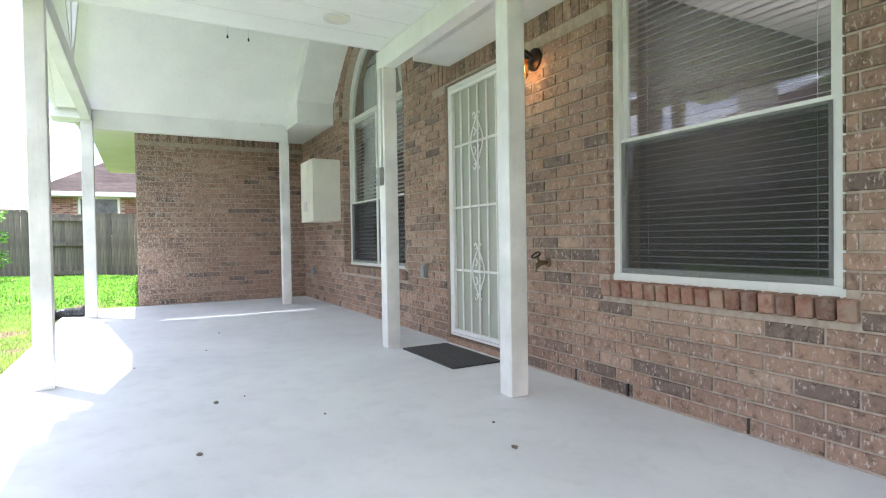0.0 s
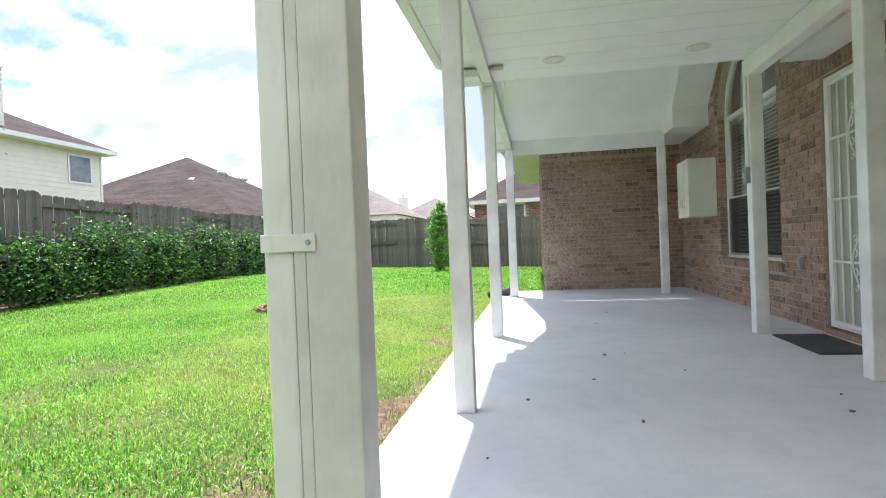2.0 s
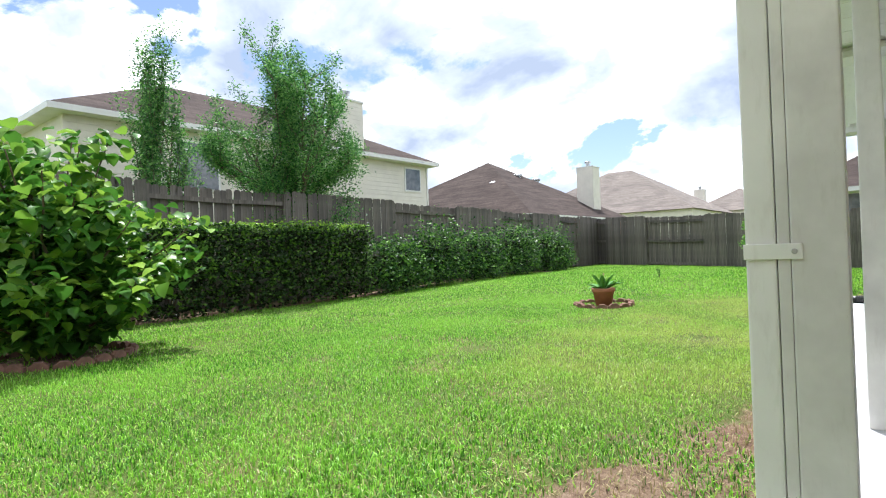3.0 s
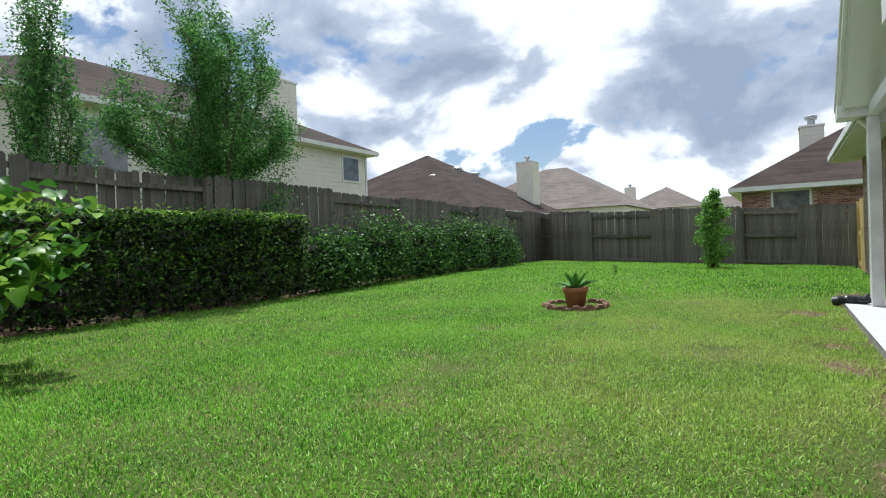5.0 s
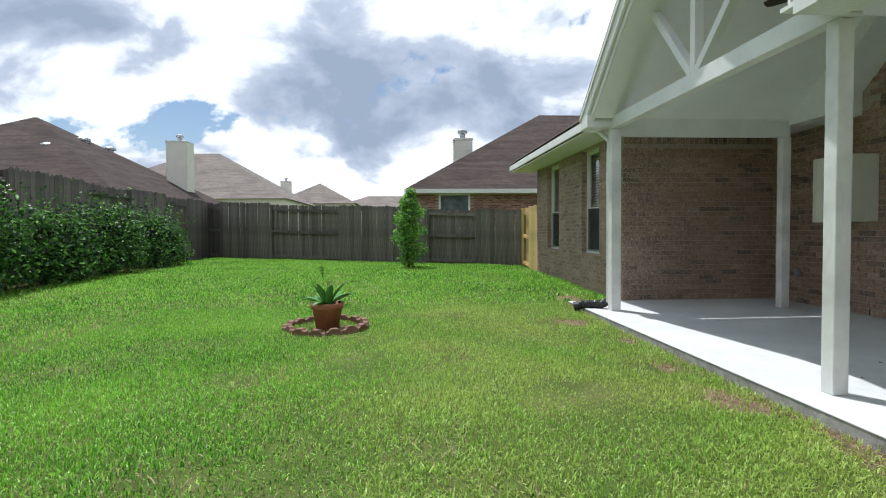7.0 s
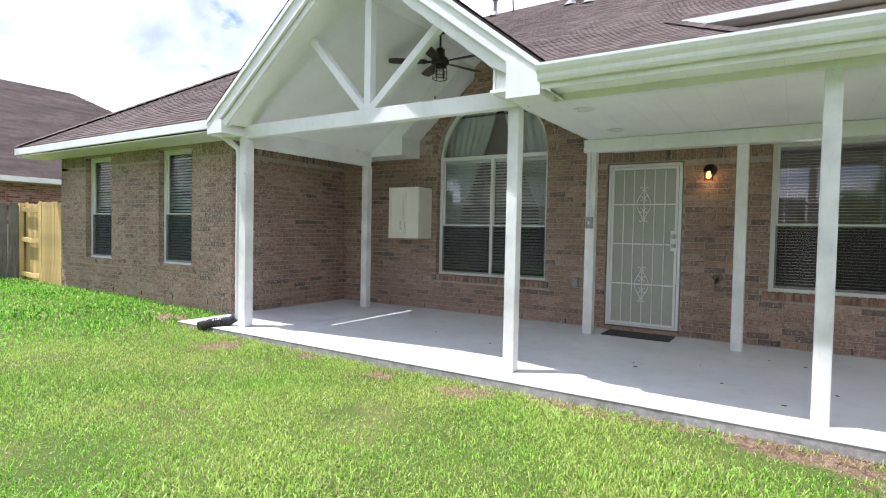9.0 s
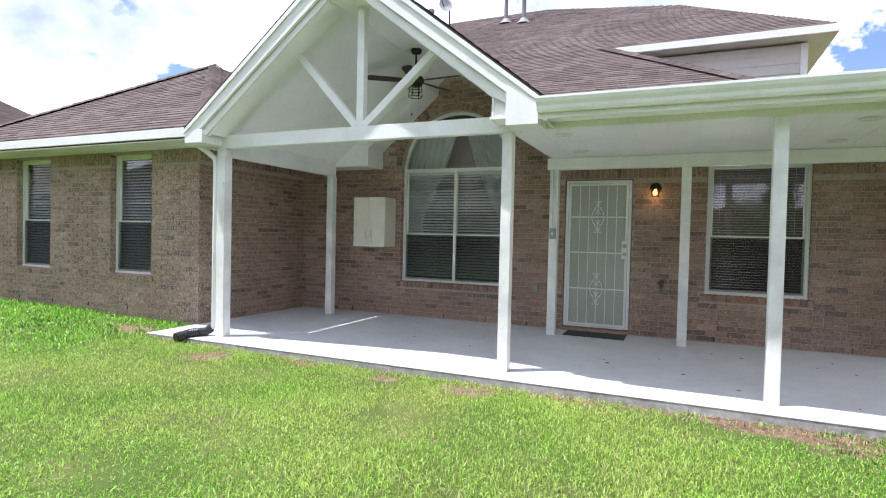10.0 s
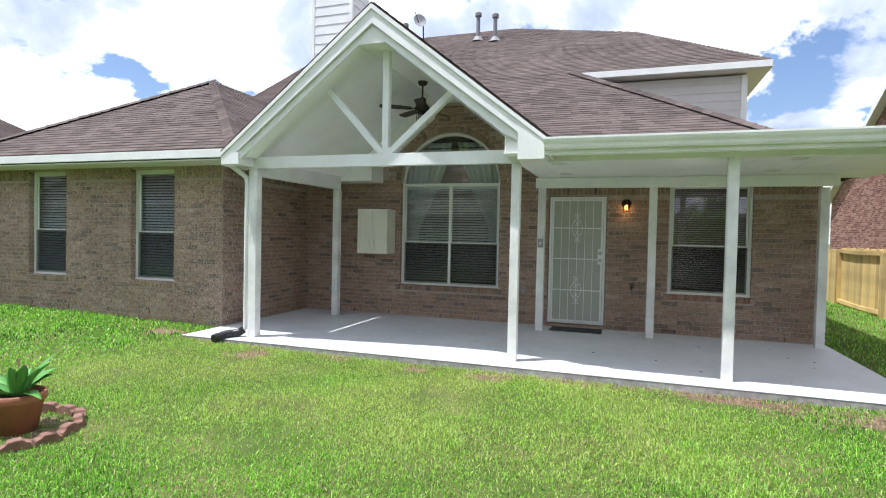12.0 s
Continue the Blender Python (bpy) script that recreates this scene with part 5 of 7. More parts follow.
def chimney(root, x, y, w, d, z0, z1, mat=None):
    c = place(part("chimney", box(x - w / 2, x + w / 2, y - d / 2, y + d / 2, z0, z1 - 0.25), mat or CREAM), root)
    for o, al, out, half, dist in (((x, y, 0), (0, 1, 0), (1, 0, 0), d / 2, w / 2), ((x, y, 0), (1, 0, 0), (0, -1, 0), w / 2, d / 2), ((x, y, 0), (0, 1, 0), (-1, 0, 0), d / 2, w / 2)):
        s = lap_siding("siding", Vector(o) + Vector(out) * dist, al, out, -half, half, z0, z1 - 0.25, mat or CREAM, "", 0.17)
        s.parent = c
        s.matrix_parent_inverse = Matrix.Translation(-root.location).inverted() @ Matrix.Translation(-root.location)
    k2 = part("cap", box(x - w / 2 - 0.04, x + w / 2 + 0.04, y - d / 2 - 0.04, y + d / 2 + 0.04, z1 - 0.25, z1 - 0.17, 0.01), TRIM)
    k2.parent = c
    bm = lathe([(0.14, z1 - 0.17), (0.14, z1 + 0.08), (0.22, z1 + 0.1), (0.22, z1 + 0.18), (0.24, z1 + 0.19), (0.24, z1 + 0.24), (0.1, z1 + 0.3)], 14, (x, y, 0))
    f = part("flue", bm, STEEL, c)
    return c


def far_window(root, o, along, out, u, w, z, h):
    o, U, Nn = Vector(o), Vector(along), Vector(out)
    def bar(a, b, c, d, dep, name, mat, par):
        bm = bmesh.new()
        vs = [bm.verts.new(o + U * uu + Nn * dd + Vector((0, 0, zz))) for dd in (-0.02, dep) for uu, zz in ((a, c), (b, c), (b, d), (a, d))]
        for f in ((0, 1, 2, 3), (7, 6, 5, 4), (0, 4, 5, 1), (1, 5, 6, 2), (2, 6, 7, 3), (3, 7, 4, 0)):
            bm.faces.new([vs[i] for i in f])
        return bm
    win = place(part("window", bar(u - w / 2 - 0.07, u + w / 2 + 0.07, z - 0.07, z + h + 0.07, 0.03, "f", TRIM, None), TRIM), root)
    p = part("pane", bar(u - w / 2, u + w / 2, z, z + h, 0.035, "p", None, None), DARKGLASS)
    p.parent = win
    return win


k = Mat("far_glass", 0.05, 0, 0.8)
k.colour(k.ramp(k.noise(3, 3), (0.3, (0.05, 0.06, 0.07)), (0.7, (0.16, 0.18, 0.2))))
DARKGLASS = k.m


def brick_cover(name, o, along, out, u0, u1, z0, z1, mat, parent=None, skip=(), seed=1, bw=0.203, bh=0.0677):
    """Many joined bricks on a plain stretch of wall."""
    rng = np.random.default_rng(seed)
    o, U, Nn = Vector(o), Vector(along), Vector(out)
    V, F = [], []
    z, row = z0, 0
    while z < z1 - 0.02:
        u = u0 - (bw / 2 if row % 2 else 0)
        while u < u1:
            a, b = max(u + 0.005, u0), min(u + bw - 0.005, u1)
            c = (a + b) / 2
            if b - a > 0.02 and not any(s[0] < c < s[1] and s[2] < z + 0.03 < s[3] for s in skip):
                q = len(V)
                dd = 0.006 + rng.uniform(-0.002, 0.002)
                t = min(z + bh - 0.01, z1)
                for uu, zz, d in ((a, z, dd), (b, z, dd), (b, t, dd), (a, t, dd), (a, z, 0), (b, z, 0), (b, t, 0), (a, t, 0)):
                    V.append(tuple(o + U * uu + Nn * d + Vector((0, 0, zz))))
                F += [(q, q + 1, q + 2, q + 3), (q, q + 4, q + 5, q + 1), (q + 1, q + 5, q + 6, q + 2), (q + 2, q + 6, q + 7, q + 3), (q + 3, q + 7, q + 4, q)]
            u += bw
        z += bh
        row += 1
    ob = raw(name, V, F, mat)
    return tagged(ob, "", "", "", "stuff")


def build_cream_house():
    root = thing("house", (-20, 4, 0), "two-storey cream lap-sided house with a brown hipped roof", "house", "neighbouring houses")
    x1 = -16.55
    place(part("wall", box(-26, x1, -0.6, 14.0, -0.2, 5.05), CREAM), root)
    place(lap_siding("siding", (x1, 0, 0), (0, 1, 0), (1, 0, 0), -0.6, 14.0, 1.5, 4.92, CREAM, "", 0.18), root)
    place(part("corner_board", box(x1 - 0.08, x1 + 0.03, 14.12, 14.03, 0, 4.92), TRIM), root)
    bm, b = hip_roof(-26, x1, -0.6, 14.0, 5.1, 0.5, 0.45)
    place(part("roof", bm, SHINGLE_N), root)
    place(part("fascia", fascia_ring(b, 5.1), TRIM), root)
    chimney(root, -16.95, 9.5, 0.95, 1.1, 4.9, 7.4)
    far_window(root, (x1 + 0.016, 0, 0), (0, 1, 0), (1, 0, 0), 13.05, 0.95, 3.78, 0.95)
    far_window(root, (x1 + 0.016, 0, 0), (0, 1, 0), (1, 0, 0), 3.0, 1.3, 3.2, 1.4)


build_cream_house()


def build_brown_house():
    root = thing("house", (-24, 29, 0), "single-storey house with a dark brown hipped roof", "house", "neighbouring houses")
    place(part("wall", box(-31, -15.6, 21.8, 37, -0.2, 2.9), REDBRICK), root)
    bm, b = hip_roof(-31, -15.6, 21.8, 37, 2.9, 0.58, 0.45)
    place(part("roof", bm, SHINGLE_N), root)
    place(part("fascia", fascia_ring(b, 2.9), TRIM), root)
    for x, y, z in ((-20.7, 26.2, 5.35), (-21.2, 30.2, 6.3), (-20.9, 32.4, 6.1)):
        bm = lathe([(0.25, -0.3), (0.25, 0.05), (0.38, 0.08), (0.38, 0.2), (0.2, 0.3)], 14, (x, y, z))
        place(part("roof_vent", bm, STEEL), root)


build_brown_house()


def build_tan_house():
    root = thing("house", (-32, 66, 0), "distant house with a tan shingled roof", "house", "neighbouring houses")
    place(part("wall", box(-35.5, -14.5, 52, 70, -0.2, 4.3), CREAM), root)
    bm, b = hip_roof(-35.5, -14.5, 52, 70, 4.3, 0.60, 0.4)
    place(part("roof", bm, SHINGLE_T), root)
    chimney(root, -17.1, 33.6, 1.25, 1.25, 0, 7.05)
    root2 = thing("house", (-20, 76, 0), "distant single-storey house with a tan roof", "house", "neighbouring houses")
    place(part("wall", box(-20, -9.5, 72, 86, -0.2, 4.8), CREAM), root2)
    bm, b = hip_roof(-20, -9.5, 72, 86, 4.8, 0.56, 0.4)
    place(part("roof", bm, SHINGLE_T), root2)
    chimney(root2, -18.3, 71.3, 1.2, 1.2, 0, 7.9)
    root3 = thing("house", (-6, 80, 0), "distant low house with a tan roof", "house", "neighbouring houses")
    place(part("wall", box(-15, 6, 88, 100, -0.2, 4.6), CREAM), root3)
    bm, b = hip_roof(-15, 6, 88, 100, 4.6, 0.4, 0.4)
    place(part("roof", bm, SHINGLE_T), root3)


build_tan_house()


def build_brick_house():
    root = thing("house", (3, 22, 0), "red-brown brick house with a brown hipped roof and a white chimney", "house", "neighbouring houses")
    y0 = 18.7
    place(part("wall", box(-2.25, 14, y0, 32, -0.2, 2.6), MORTAR), root)
    place(brick_cover("brickwork", (0, y0, 0), (1, 0, 0), (0, -1, 0), -2.25, 9, 1.2, 2.5, REDBRICK, None, [(-1.35, 0.0, 1.3, 2.45)], 4), root)
    bm, b = hip_roof(-2.25, 14, y0, 32, 2.68, 0.62, 0.4)
    place(part("roof", bm, SHINGLE_N), root)
    place(part("fascia", fascia_ring(b, 2.68), TRIM), root)
    chimney(root, 0.16, 23.4, 0.85, 0.8, 3.5, 5.62)
    far_window(root, (0, y0 - 0.004, 0), (1, 0, 0), (0, -1, 0), -0.68, 1.1, 1.2, 1.25)


build_brick_house()


def build_side_house():
    """The neighbour beyond the new fence: a brick gable end."""
    root = thing("house", (12, -12, 0), "brick house with a white gable rake beyond the new fence", "house", "neighbouring houses")
    y1 = -9.0
    x0, x1, ze, zr = 8.0, 19.9, 6.9, 3.2
    bm = extrude_poly([(x0 - 12, -0.2), (x1, -0.2), (x1, zr), (x0, zr + (x1 - x0) * 0.6), (x0 - 12, zr)], 1, y1 - 8, y1)
    place(part("wall", bm, MORTAR), root)
    place(brick_cover("brickwork", (0, y1, 0), (1, 0, 0), (0, 1, 0), 12, x1, 0.9, 3.2, REDBRICK, None, (), 5), root)
    place(brick_gable("brickwork", (0, y1, 0), x1, zr, 12.0, 0.6, REDBRICK), root)
    bm = extrude_poly([(x1 + 0.3, zr - 0.30), (x1 + 0.3, zr - 0.06), (x0, zr + (x1 - x0) * 0.6 + 0.13), (x0, zr + (x1 - x0) * 0.6 - 0.10)], 1, y1 + 0.02, y1 + 0.28)
    place(part("rake_board", bm, TRIM), root)


def brick_gable(name, o, x1, z1, x0, pitch, mat):
    rng = np.random.default_rng(8)
    V, F = [], []
    z, row = z1, 0
    while z < z1 + (x1 - x0) * pitch:
        lim = x1 - (z + 0.06 - z1) / pitch
        u = x0 + (0.1 if row % 2 else 0)
        while u < lim:
            a, b = u + 0.005, min(u + 0.198, lim)
            if b > a + 0.02:
                q = len(V)
                for uu, zz, d in ((a, z, 0.006), (b, z, 0.006), (b, z + 0.058, 0.006), (a, z + 0.058, 0.006), (a, z, 0), (b, z, 0), (b, z + 0.058, 0), (a, z + 0.058, 0)):
                    V.append((o[0] + uu, o[1] + d, o[2] + zz))
                F += [(q, q + 1, q + 2, q + 3), (q, q + 4, q + 5, q + 1), (q + 1, q + 5, q + 6, q + 2), (q + 2, q + 6, q + 7, q + 3), (q + 3, q + 7, q + 4, q)]
            u += 0.203
        z += 0.0677
        row += 1
    return tagged(raw(name, V, F, mat), kind="stuff")


build_side_house()


# ---- security door and the door behind it ----
def build_door():
    x = WX + 0.02
    y0, y1, z0, z1 = DOOR[0] + 0.015, DOOR[1] - 0.015, 0.06, DOOR[3] - 0.012
    leaf = part("door_1", box(WX + 0.14, WX + 0.185, y0 - 0.01, y1 + 0.01, 0.04, z1, 0.003), DOORP)
    tagged(leaf, "plain pale green-grey door behind the security door", "door", kind="structure")
    tagged(part("threshold", box(WX - 0.02, WX + 0.24, DOOR[0], DOOR[1], 0.0, 0.045, 0.006), BRICK_FAR), "brick threshold under the door", "threshold", kind="structure")
    root = thing("security_door", (x, y0, z0), "white wrought-iron security door with bars and scroll ornaments", "door")
    def add(name, bm, mat=GRILLE, label=""):
        return place(part(name, bm, mat, None, label), root)
    bm = bmesh.new()
    box(x, x + 0.035, y0, y0 + 0.035, z0, z1, bm=bm)
    box(x, x + 0.035, y1 - 0.035, y1, z0, z1, bm=bm)
    box(x, x + 0.035, y0 + 0.035, y1 - 0.035, z1 - 0.035, z1, bm=bm)
    box(x, x + 0.035, y0 + 0.035, y1 - 0.035, z0, z0 + 0.02, bm=bm)
    add("outer_frame", bm)
    a, b, c, d = y0 + 0.042, y1 - 0.042, z0 + 0.027, z1 - 0.042
    bm = bmesh.new()
    for s in ((a, a + 0.03, c, d), (b - 0.03, b, c, d), (a + 0.03, b - 0.03, c, c + 0.03), (a + 0.03, b - 0.03, d - 0.03, d)):
        box(x - 0.006, x + 0.024, *s, bm=bm)
    add("leaf_frame", bm)
    add("backing_panel", box(x + 0.026, x + 0.030, a, b, c, d), DOORP, "pale perforated metal backing")
    n = 5
    ys = [a + 0.03 + (b - a - 0.06) * (i + 1) / (n + 1) for i in range(n)]
    for y in ys:
        add("bar", tube([(x + 0.008, y, c), (x + 0.008, y, d)], 0.0075, 8))
    for f in (0.26, 0.515, 0.765):
        add("cross_bar", beam((x + 0.008, a, c + (d - c) * f), (x + 0.008, b, c + (d - c) * f), 0.012, 0.018))
    for f in (0.26, 0.765):
        zc = c + (d - c) * f
        y = ys[2]
        bm = bmesh.new()
        for sgn in (-1, 1):
            tube([(x - 0.004, y + sgn * 0.085 * math.sin(math.pi * i / 12) ** 1.2, zc - 0.19 + 0.38 * i / 12) for i in range(13)], 0.0055, 6, bm)
            for up in (-1, 1):
                for zz, r in ((0.075, 0.030), (0.20, 0.022)):
                    tube([(x - 0.006, y + sgn * (0.012 + r * (1 + math.cos(t)) * 0.8), zc + up * (zz + r * math.sin(t))) for t in (k_ * 0.55 for k_ in range(10))], 0.0055, 5, bm)
        add("scroll", bm, GRILLE, "white cast scroll ornament")
    add("lock_plate", box(x - 0.012, x + 0.006, b * 0 + a - 0.004, a + 0.075, 1.05, 1.30, 0.004), GRILLE)
    for z, r in ((1.115, 0.026), (1.23, 0.03)):
        bm = tube([(x - 0.012, a + 0.034, z), (x - 0.035, a + 0.034, z), (x - 0.045, a + 0.034, z), (x - 0.062, a + 0.034, z), (x - 0.066, a + 0.034, z)], [r, r * 0.5, r * 0.5, r, r * 0.75], 14)
        add("knob" if z < 1.2 else "deadbolt", bm, NICKEL, "satin nickel lock")
    for z in (0.35, 1.1, 1.9):
        add("hinge", tube([(x - 0.008, y1 - 0.038, z - 0.05), (x - 0.008, y1 - 0.038, z + 0.05)], 0.009, 8))


build_door()
mt = part("door_mat", box(2.36, 2.76, -0.88, -0.08, 0.0, 0.012, 0.004), MAT_RUBBER)
tagged(mt, "worn dark rubber door mat before the door", "mat")
bm = bmesh.new()
for i in range(9):
    box(2.39 + i * 0.04, 2.395 + i * 0.04 + 0.012, -0.85, -0.11, 0.012, 0.0145, bm=bm)
part("mat_ribs", bm, MAT_RUBBER, mt)


# ---- fixtures on the wall and posts ----
def build_wall_lamp():
    y, z = -1.19, 1.99
    root = thing("wall_lamp", (WX, y, z), "lit amber-glass wall lantern on a round bronze plate", "lamp")
    def add(n, bm, m, l="", s=False):
        return place(part(n, bm, m, None, l, s), root)
    add("back_plate", tube([(WX - 0.004, y, z + 0.04), (WX - 0.02, y, z + 0.04), (WX - 0.03, y, z + 0.04)], [0.075, 0.07, 0.04], 20), BRONZE)
    add("arm", tube([(WX - 0.02, y, z + 0.05), (WX - 0.08, y, z + 0.085), (WX - 0.12, y, z + 0.06)], [0.012, 0.011, 0.014], 8), BRONZE)
    add("hood", lathe([(0.012, 0.075), (0.03, 0.06), (0.058, 0.03), (0.06, 0.015)], 6, (WX - 0.12, y, z)), BRONZE)
    g = add("glass", lathe([(0.054, 0.014), (0.045, -0.085), (0.04, -0.09)], 6, (WX - 0.12, y, z)), AMBER, "amber glass lantern panes")
    g.visible_shadow = False
    bm = bmesh.new()
    for i in range(6):
        a = math.pi * i / 3
        tube([(WX - 0.12 + 0.056 * math.cos(a), y + 0.056 * math.sin(a), z + 0.015), (WX - 0.12 + 0.046 * math.cos(a), y + 0.046 * math.sin(a), z - 0.09)], 0.004, 5, bm)
    add("cage", bm, BRONZE)
    add("bulb", lathe([(0.012, 0.02), (0.024, -0.02), (0.026, -0.045), (0.012, -0.068)], 14, (WX - 0.12, y, z)), BULB, "glowing warm bulb", True)
    lp = new("wall_lamp_light", bpy.data.lights.new("wall_lamp_light", "POINT"))
    lp.location, lp.data.energy, lp.data.color, lp.data.shadow_soft_size = (WX - 0.12, y, z - 0.12), 0.28, (1.0, 0.55, 0.2), 0.03


build_wall_lamp()


def build_cabinet():
    x0, x1, y0, y1, z0, z1 = 2.47, WX - 0.012, 2.80, 3.38, 1.12, 1.91
    root = thing("wall_cabinet", (x1, (y0 + y1) / 2, z0), "cream two-door wall cabinet hung on the brick", "cabinet")
    place(part("body", box(x0 + 0.02, x1, y0, y1, z0, z1, 0.003), CAB), root)
    ym = (y0 + y1) / 2
    for a, b, h in ((y0 + 0.001, ym - 0.002, ym - 0.045), (ym + 0.002, y1 - 0.001, ym + 0.045)):
        bm = bmesh.new()
        w = 0.05
        box(x0, x0 + 0.018, a, a + w, z0, z1, bm=bm)
        box(x0, x0 + 0.018, b - w, b, z0, z1, bm=bm)
        box(x0, x0 + 0.018, a + w, b - w, z0, z0 + w, bm=bm)
        box(x0, x0 + 0.018, a + w, b - w, z1 - w, z1, bm=bm)
        box(x0 + 0.006, x0 + 0.018, a + w, b - w, z0 + w, z1 - w, bm=bm)
        d = place(part("door", bm, CAB), root)
        hb = tube([(x0, h, z0 + 0.14), (x0 - 0.022, h, z0 + 0.15), (x0 - 0.024, h, z0 + 0.20), (x0 - 0.022, h, z0 + 0.25), (x0, h, z0 + 0.26)], 0.006, 8)
        hd = part("handle", hb, NICKEL, d, "satin metal pull")


build_cabinet()


def build_hose_bib():
    y, z = -1.30, 0.71
    root = thing("hose_bib", (WX, y, z), "old brass garden tap on the brick wall", "tap")
    def add(n, bm, m, l=""):
        return place(part(n, bm, m, None, l), root)
    add("flange", tube([(WX - 0.006, y, z), (WX - 0.016, y, z)], [0.03, 0.026], 14), BRASS)
    add("body", tube([(WX - 0.01, y, z), (WX - 0.07, y, z), (WX - 0.095, y, z - 0.02), (WX - 0.105, y, z - 0.055)], [0.013, 0.017, 0.015, 0.013], 10), BRASS)
    add("stem", tube([(WX - 0.07, y, z), (WX - 0.10, y, z + 0.045)], 0.008, 8), BRASS)
    w = [(WX - 0.104 + 0.03 * math.cos(t) * 0.75, y + 0.03 * math.sin(t), z + 0.05 + 0.03 * math.cos(t) * 0.6) for t in (2 * math.pi * i / 14 for i in range(15))]
    add("hand_wheel", tube(w, 0.006, 6, cap=False), BRONZE, "dark hand wheel")


build_hose_bib()
for y, z in ((0.42, 0.58), (4.10, 0.42)):
    root = thing("outlet_box", (WX, y, z), "grey metal outdoor outlet cover on the brick", "outlet", "outdoor outlets")
    place(part("cover", box(WX - 0.035, WX - 0.004, y - 0.04, y + 0.04, z - 0.06, z + 0.06, 0.006), GREYBOX), root)
    place(part("flap", box(WX - 0.048, WX - 0.036, y - 0.034, y + 0.034, z - 0.05, z + 0.05, 0.005), GREYBOX), root)
root = thing("switch_box", (2.28, 0.07, 1.38), "grey switch box with white conduit on a porch post", "switch")
place(part("box_body", box(2.235, 2.279, 0.03, 0.11, 1.31, 1.45, 0.006), GREYBOX), root)
place(part("toggle", box(2.224, 2.236, 0.06, 0.08, 1.36, 1.40, 0.003), VINYL), root)
for y in (0.055, 0.085):
    place(part("conduit", tube([(2.262, y, 1.452), (2.262, y, 2.24)], 0.009, 8), WHITE), root)
for x, y in ((1.78, -0.36), (0.63, -0.38), (0.63, -3.0), (1.78, -3.0)):
    root = thing("recessed_light", (x, y, 2.405), "white round recessed ceiling light, switched off", "light", "recessed ceiling lights")
    place(part("trim_ring", lathe([(0.095, 0.0), (0.097, -0.006), (0.085, -0.010), (0.072, -0.004), (0.07, 0.0)], 28, (x, y, 2.4045)), VINYL), root)
    place(part("lens", lathe([(0.069, 0.0), (0.06, -0.005), (0.02, -0.007)], 24, (x, y, 2.4045)), CAB, None, "cream lens"), root)


def build_fan():
    x, y = 1.46, 1.79
    root = thing("ceiling_fan", (x, y, VZ - 0.004), "dark bronze five-blade ceiling fan with a caged light", "fan")
    def add(n, bm, m, l="", s=False):
        return place(part(n, bm, m, None, l, s), root)
    Z = VZ - 0.004
    add("canopy", lathe([(0.075, 0), (0.075, -0.02), (0.055, -0.055), (0.02, -0.065)], 20, (x, y, Z)), BRONZE, "", True)
    add("downrod", tube([(x, y, Z - 0.06), (x, y, Z - 0.27)], 0.013, 10), BRONZE)
    add("motor_housing", lathe([(0.03, -0.24), (0.055, -0.26), (0.06, -0.34), (0.10, -0.37), (0.115, -0.40), (0.115, -0.44), (0.08, -0.46)], 24, (x, y, Z)), BRONZE, "", True)
    for i in range(5):
        a = math.radians(52 + 72 * i)
        m = Matrix.Translation((x, y, Z - 0.415)) @ Matrix.Rotation(a, 4, "Z") @ Matrix.Rotation(math.radians(11), 4, "X")
        bm = bmesh.new()
        out = [(0.17, -0.05), (0.36, -0.064), (0.60, -0.066), (0.645, -0.05), (0.655, 0), (0.645, 0.05), (0.60, 0.066), (0.36, 0.064), (0.17, 0.05)]
        extrude_poly(out, 2, -0.004, 0.004, bm)
        bmesh.ops.transform(bm, matrix=m, verts=bm.verts)
        bl = add("blade", bm, BLADE, "dark wooden blade")
        bm = beam((0.09, 0, 0), (0.22, 0, -0.006), 0.045, 0.008)
        bmesh.ops.transform(bm, matrix=m, verts=bm.verts)
        part("blade_iron", bm, BRONZE, bl)
    add("light_fitter", lathe([(0.08, -0.46), (0.085, -0.48), (0.05, -0.495)], 20, (x, y, Z)), BRONZE, "", True)
    gl = add("glass_shade", lathe([(0.055, -0.49), (0.06, -0.52), (0.06, -0.60), (0.03, -0.615)], 18, (x, y, Z)), GLASS, "clear glass shade", True)
    bm = bmesh.new()
    for i in range(6):
        t = math.pi * i / 3
        tube([(x + 0.08 * math.cos(t), y + 0.08 * math.sin(t), Z - 0.47), (x + 0.09 * math.cos(t), y + 0.09 * math.sin(t), Z - 0.63)], 0.005, 5, bm)
    for zz, r in ((-0.55, 0.087), (-0.63, 0.09)):
        tube([(x + r * math.cos(2 * math.pi * i / 20), y + r * math.sin(2 * math.pi * i / 20), Z + zz) for i in range(21)], 0.005, 5, bm, False)
    add("cage", bm, BRONZE)
    for dx in (-0.10, 0.10):
        ch = add("pull_chain", tube([(x + dx, y, Z - 0.47), (x + dx, y, 2.93)], 0.0018, 5), NICKEL)
        part("knob", lathe([(0.004, 0.03), (0.009, 0.015), (0.010, 0.0), (0.004, -0.006)], 10, (x + dx, y, 2.905)), BLACK, ch)


build_fan()


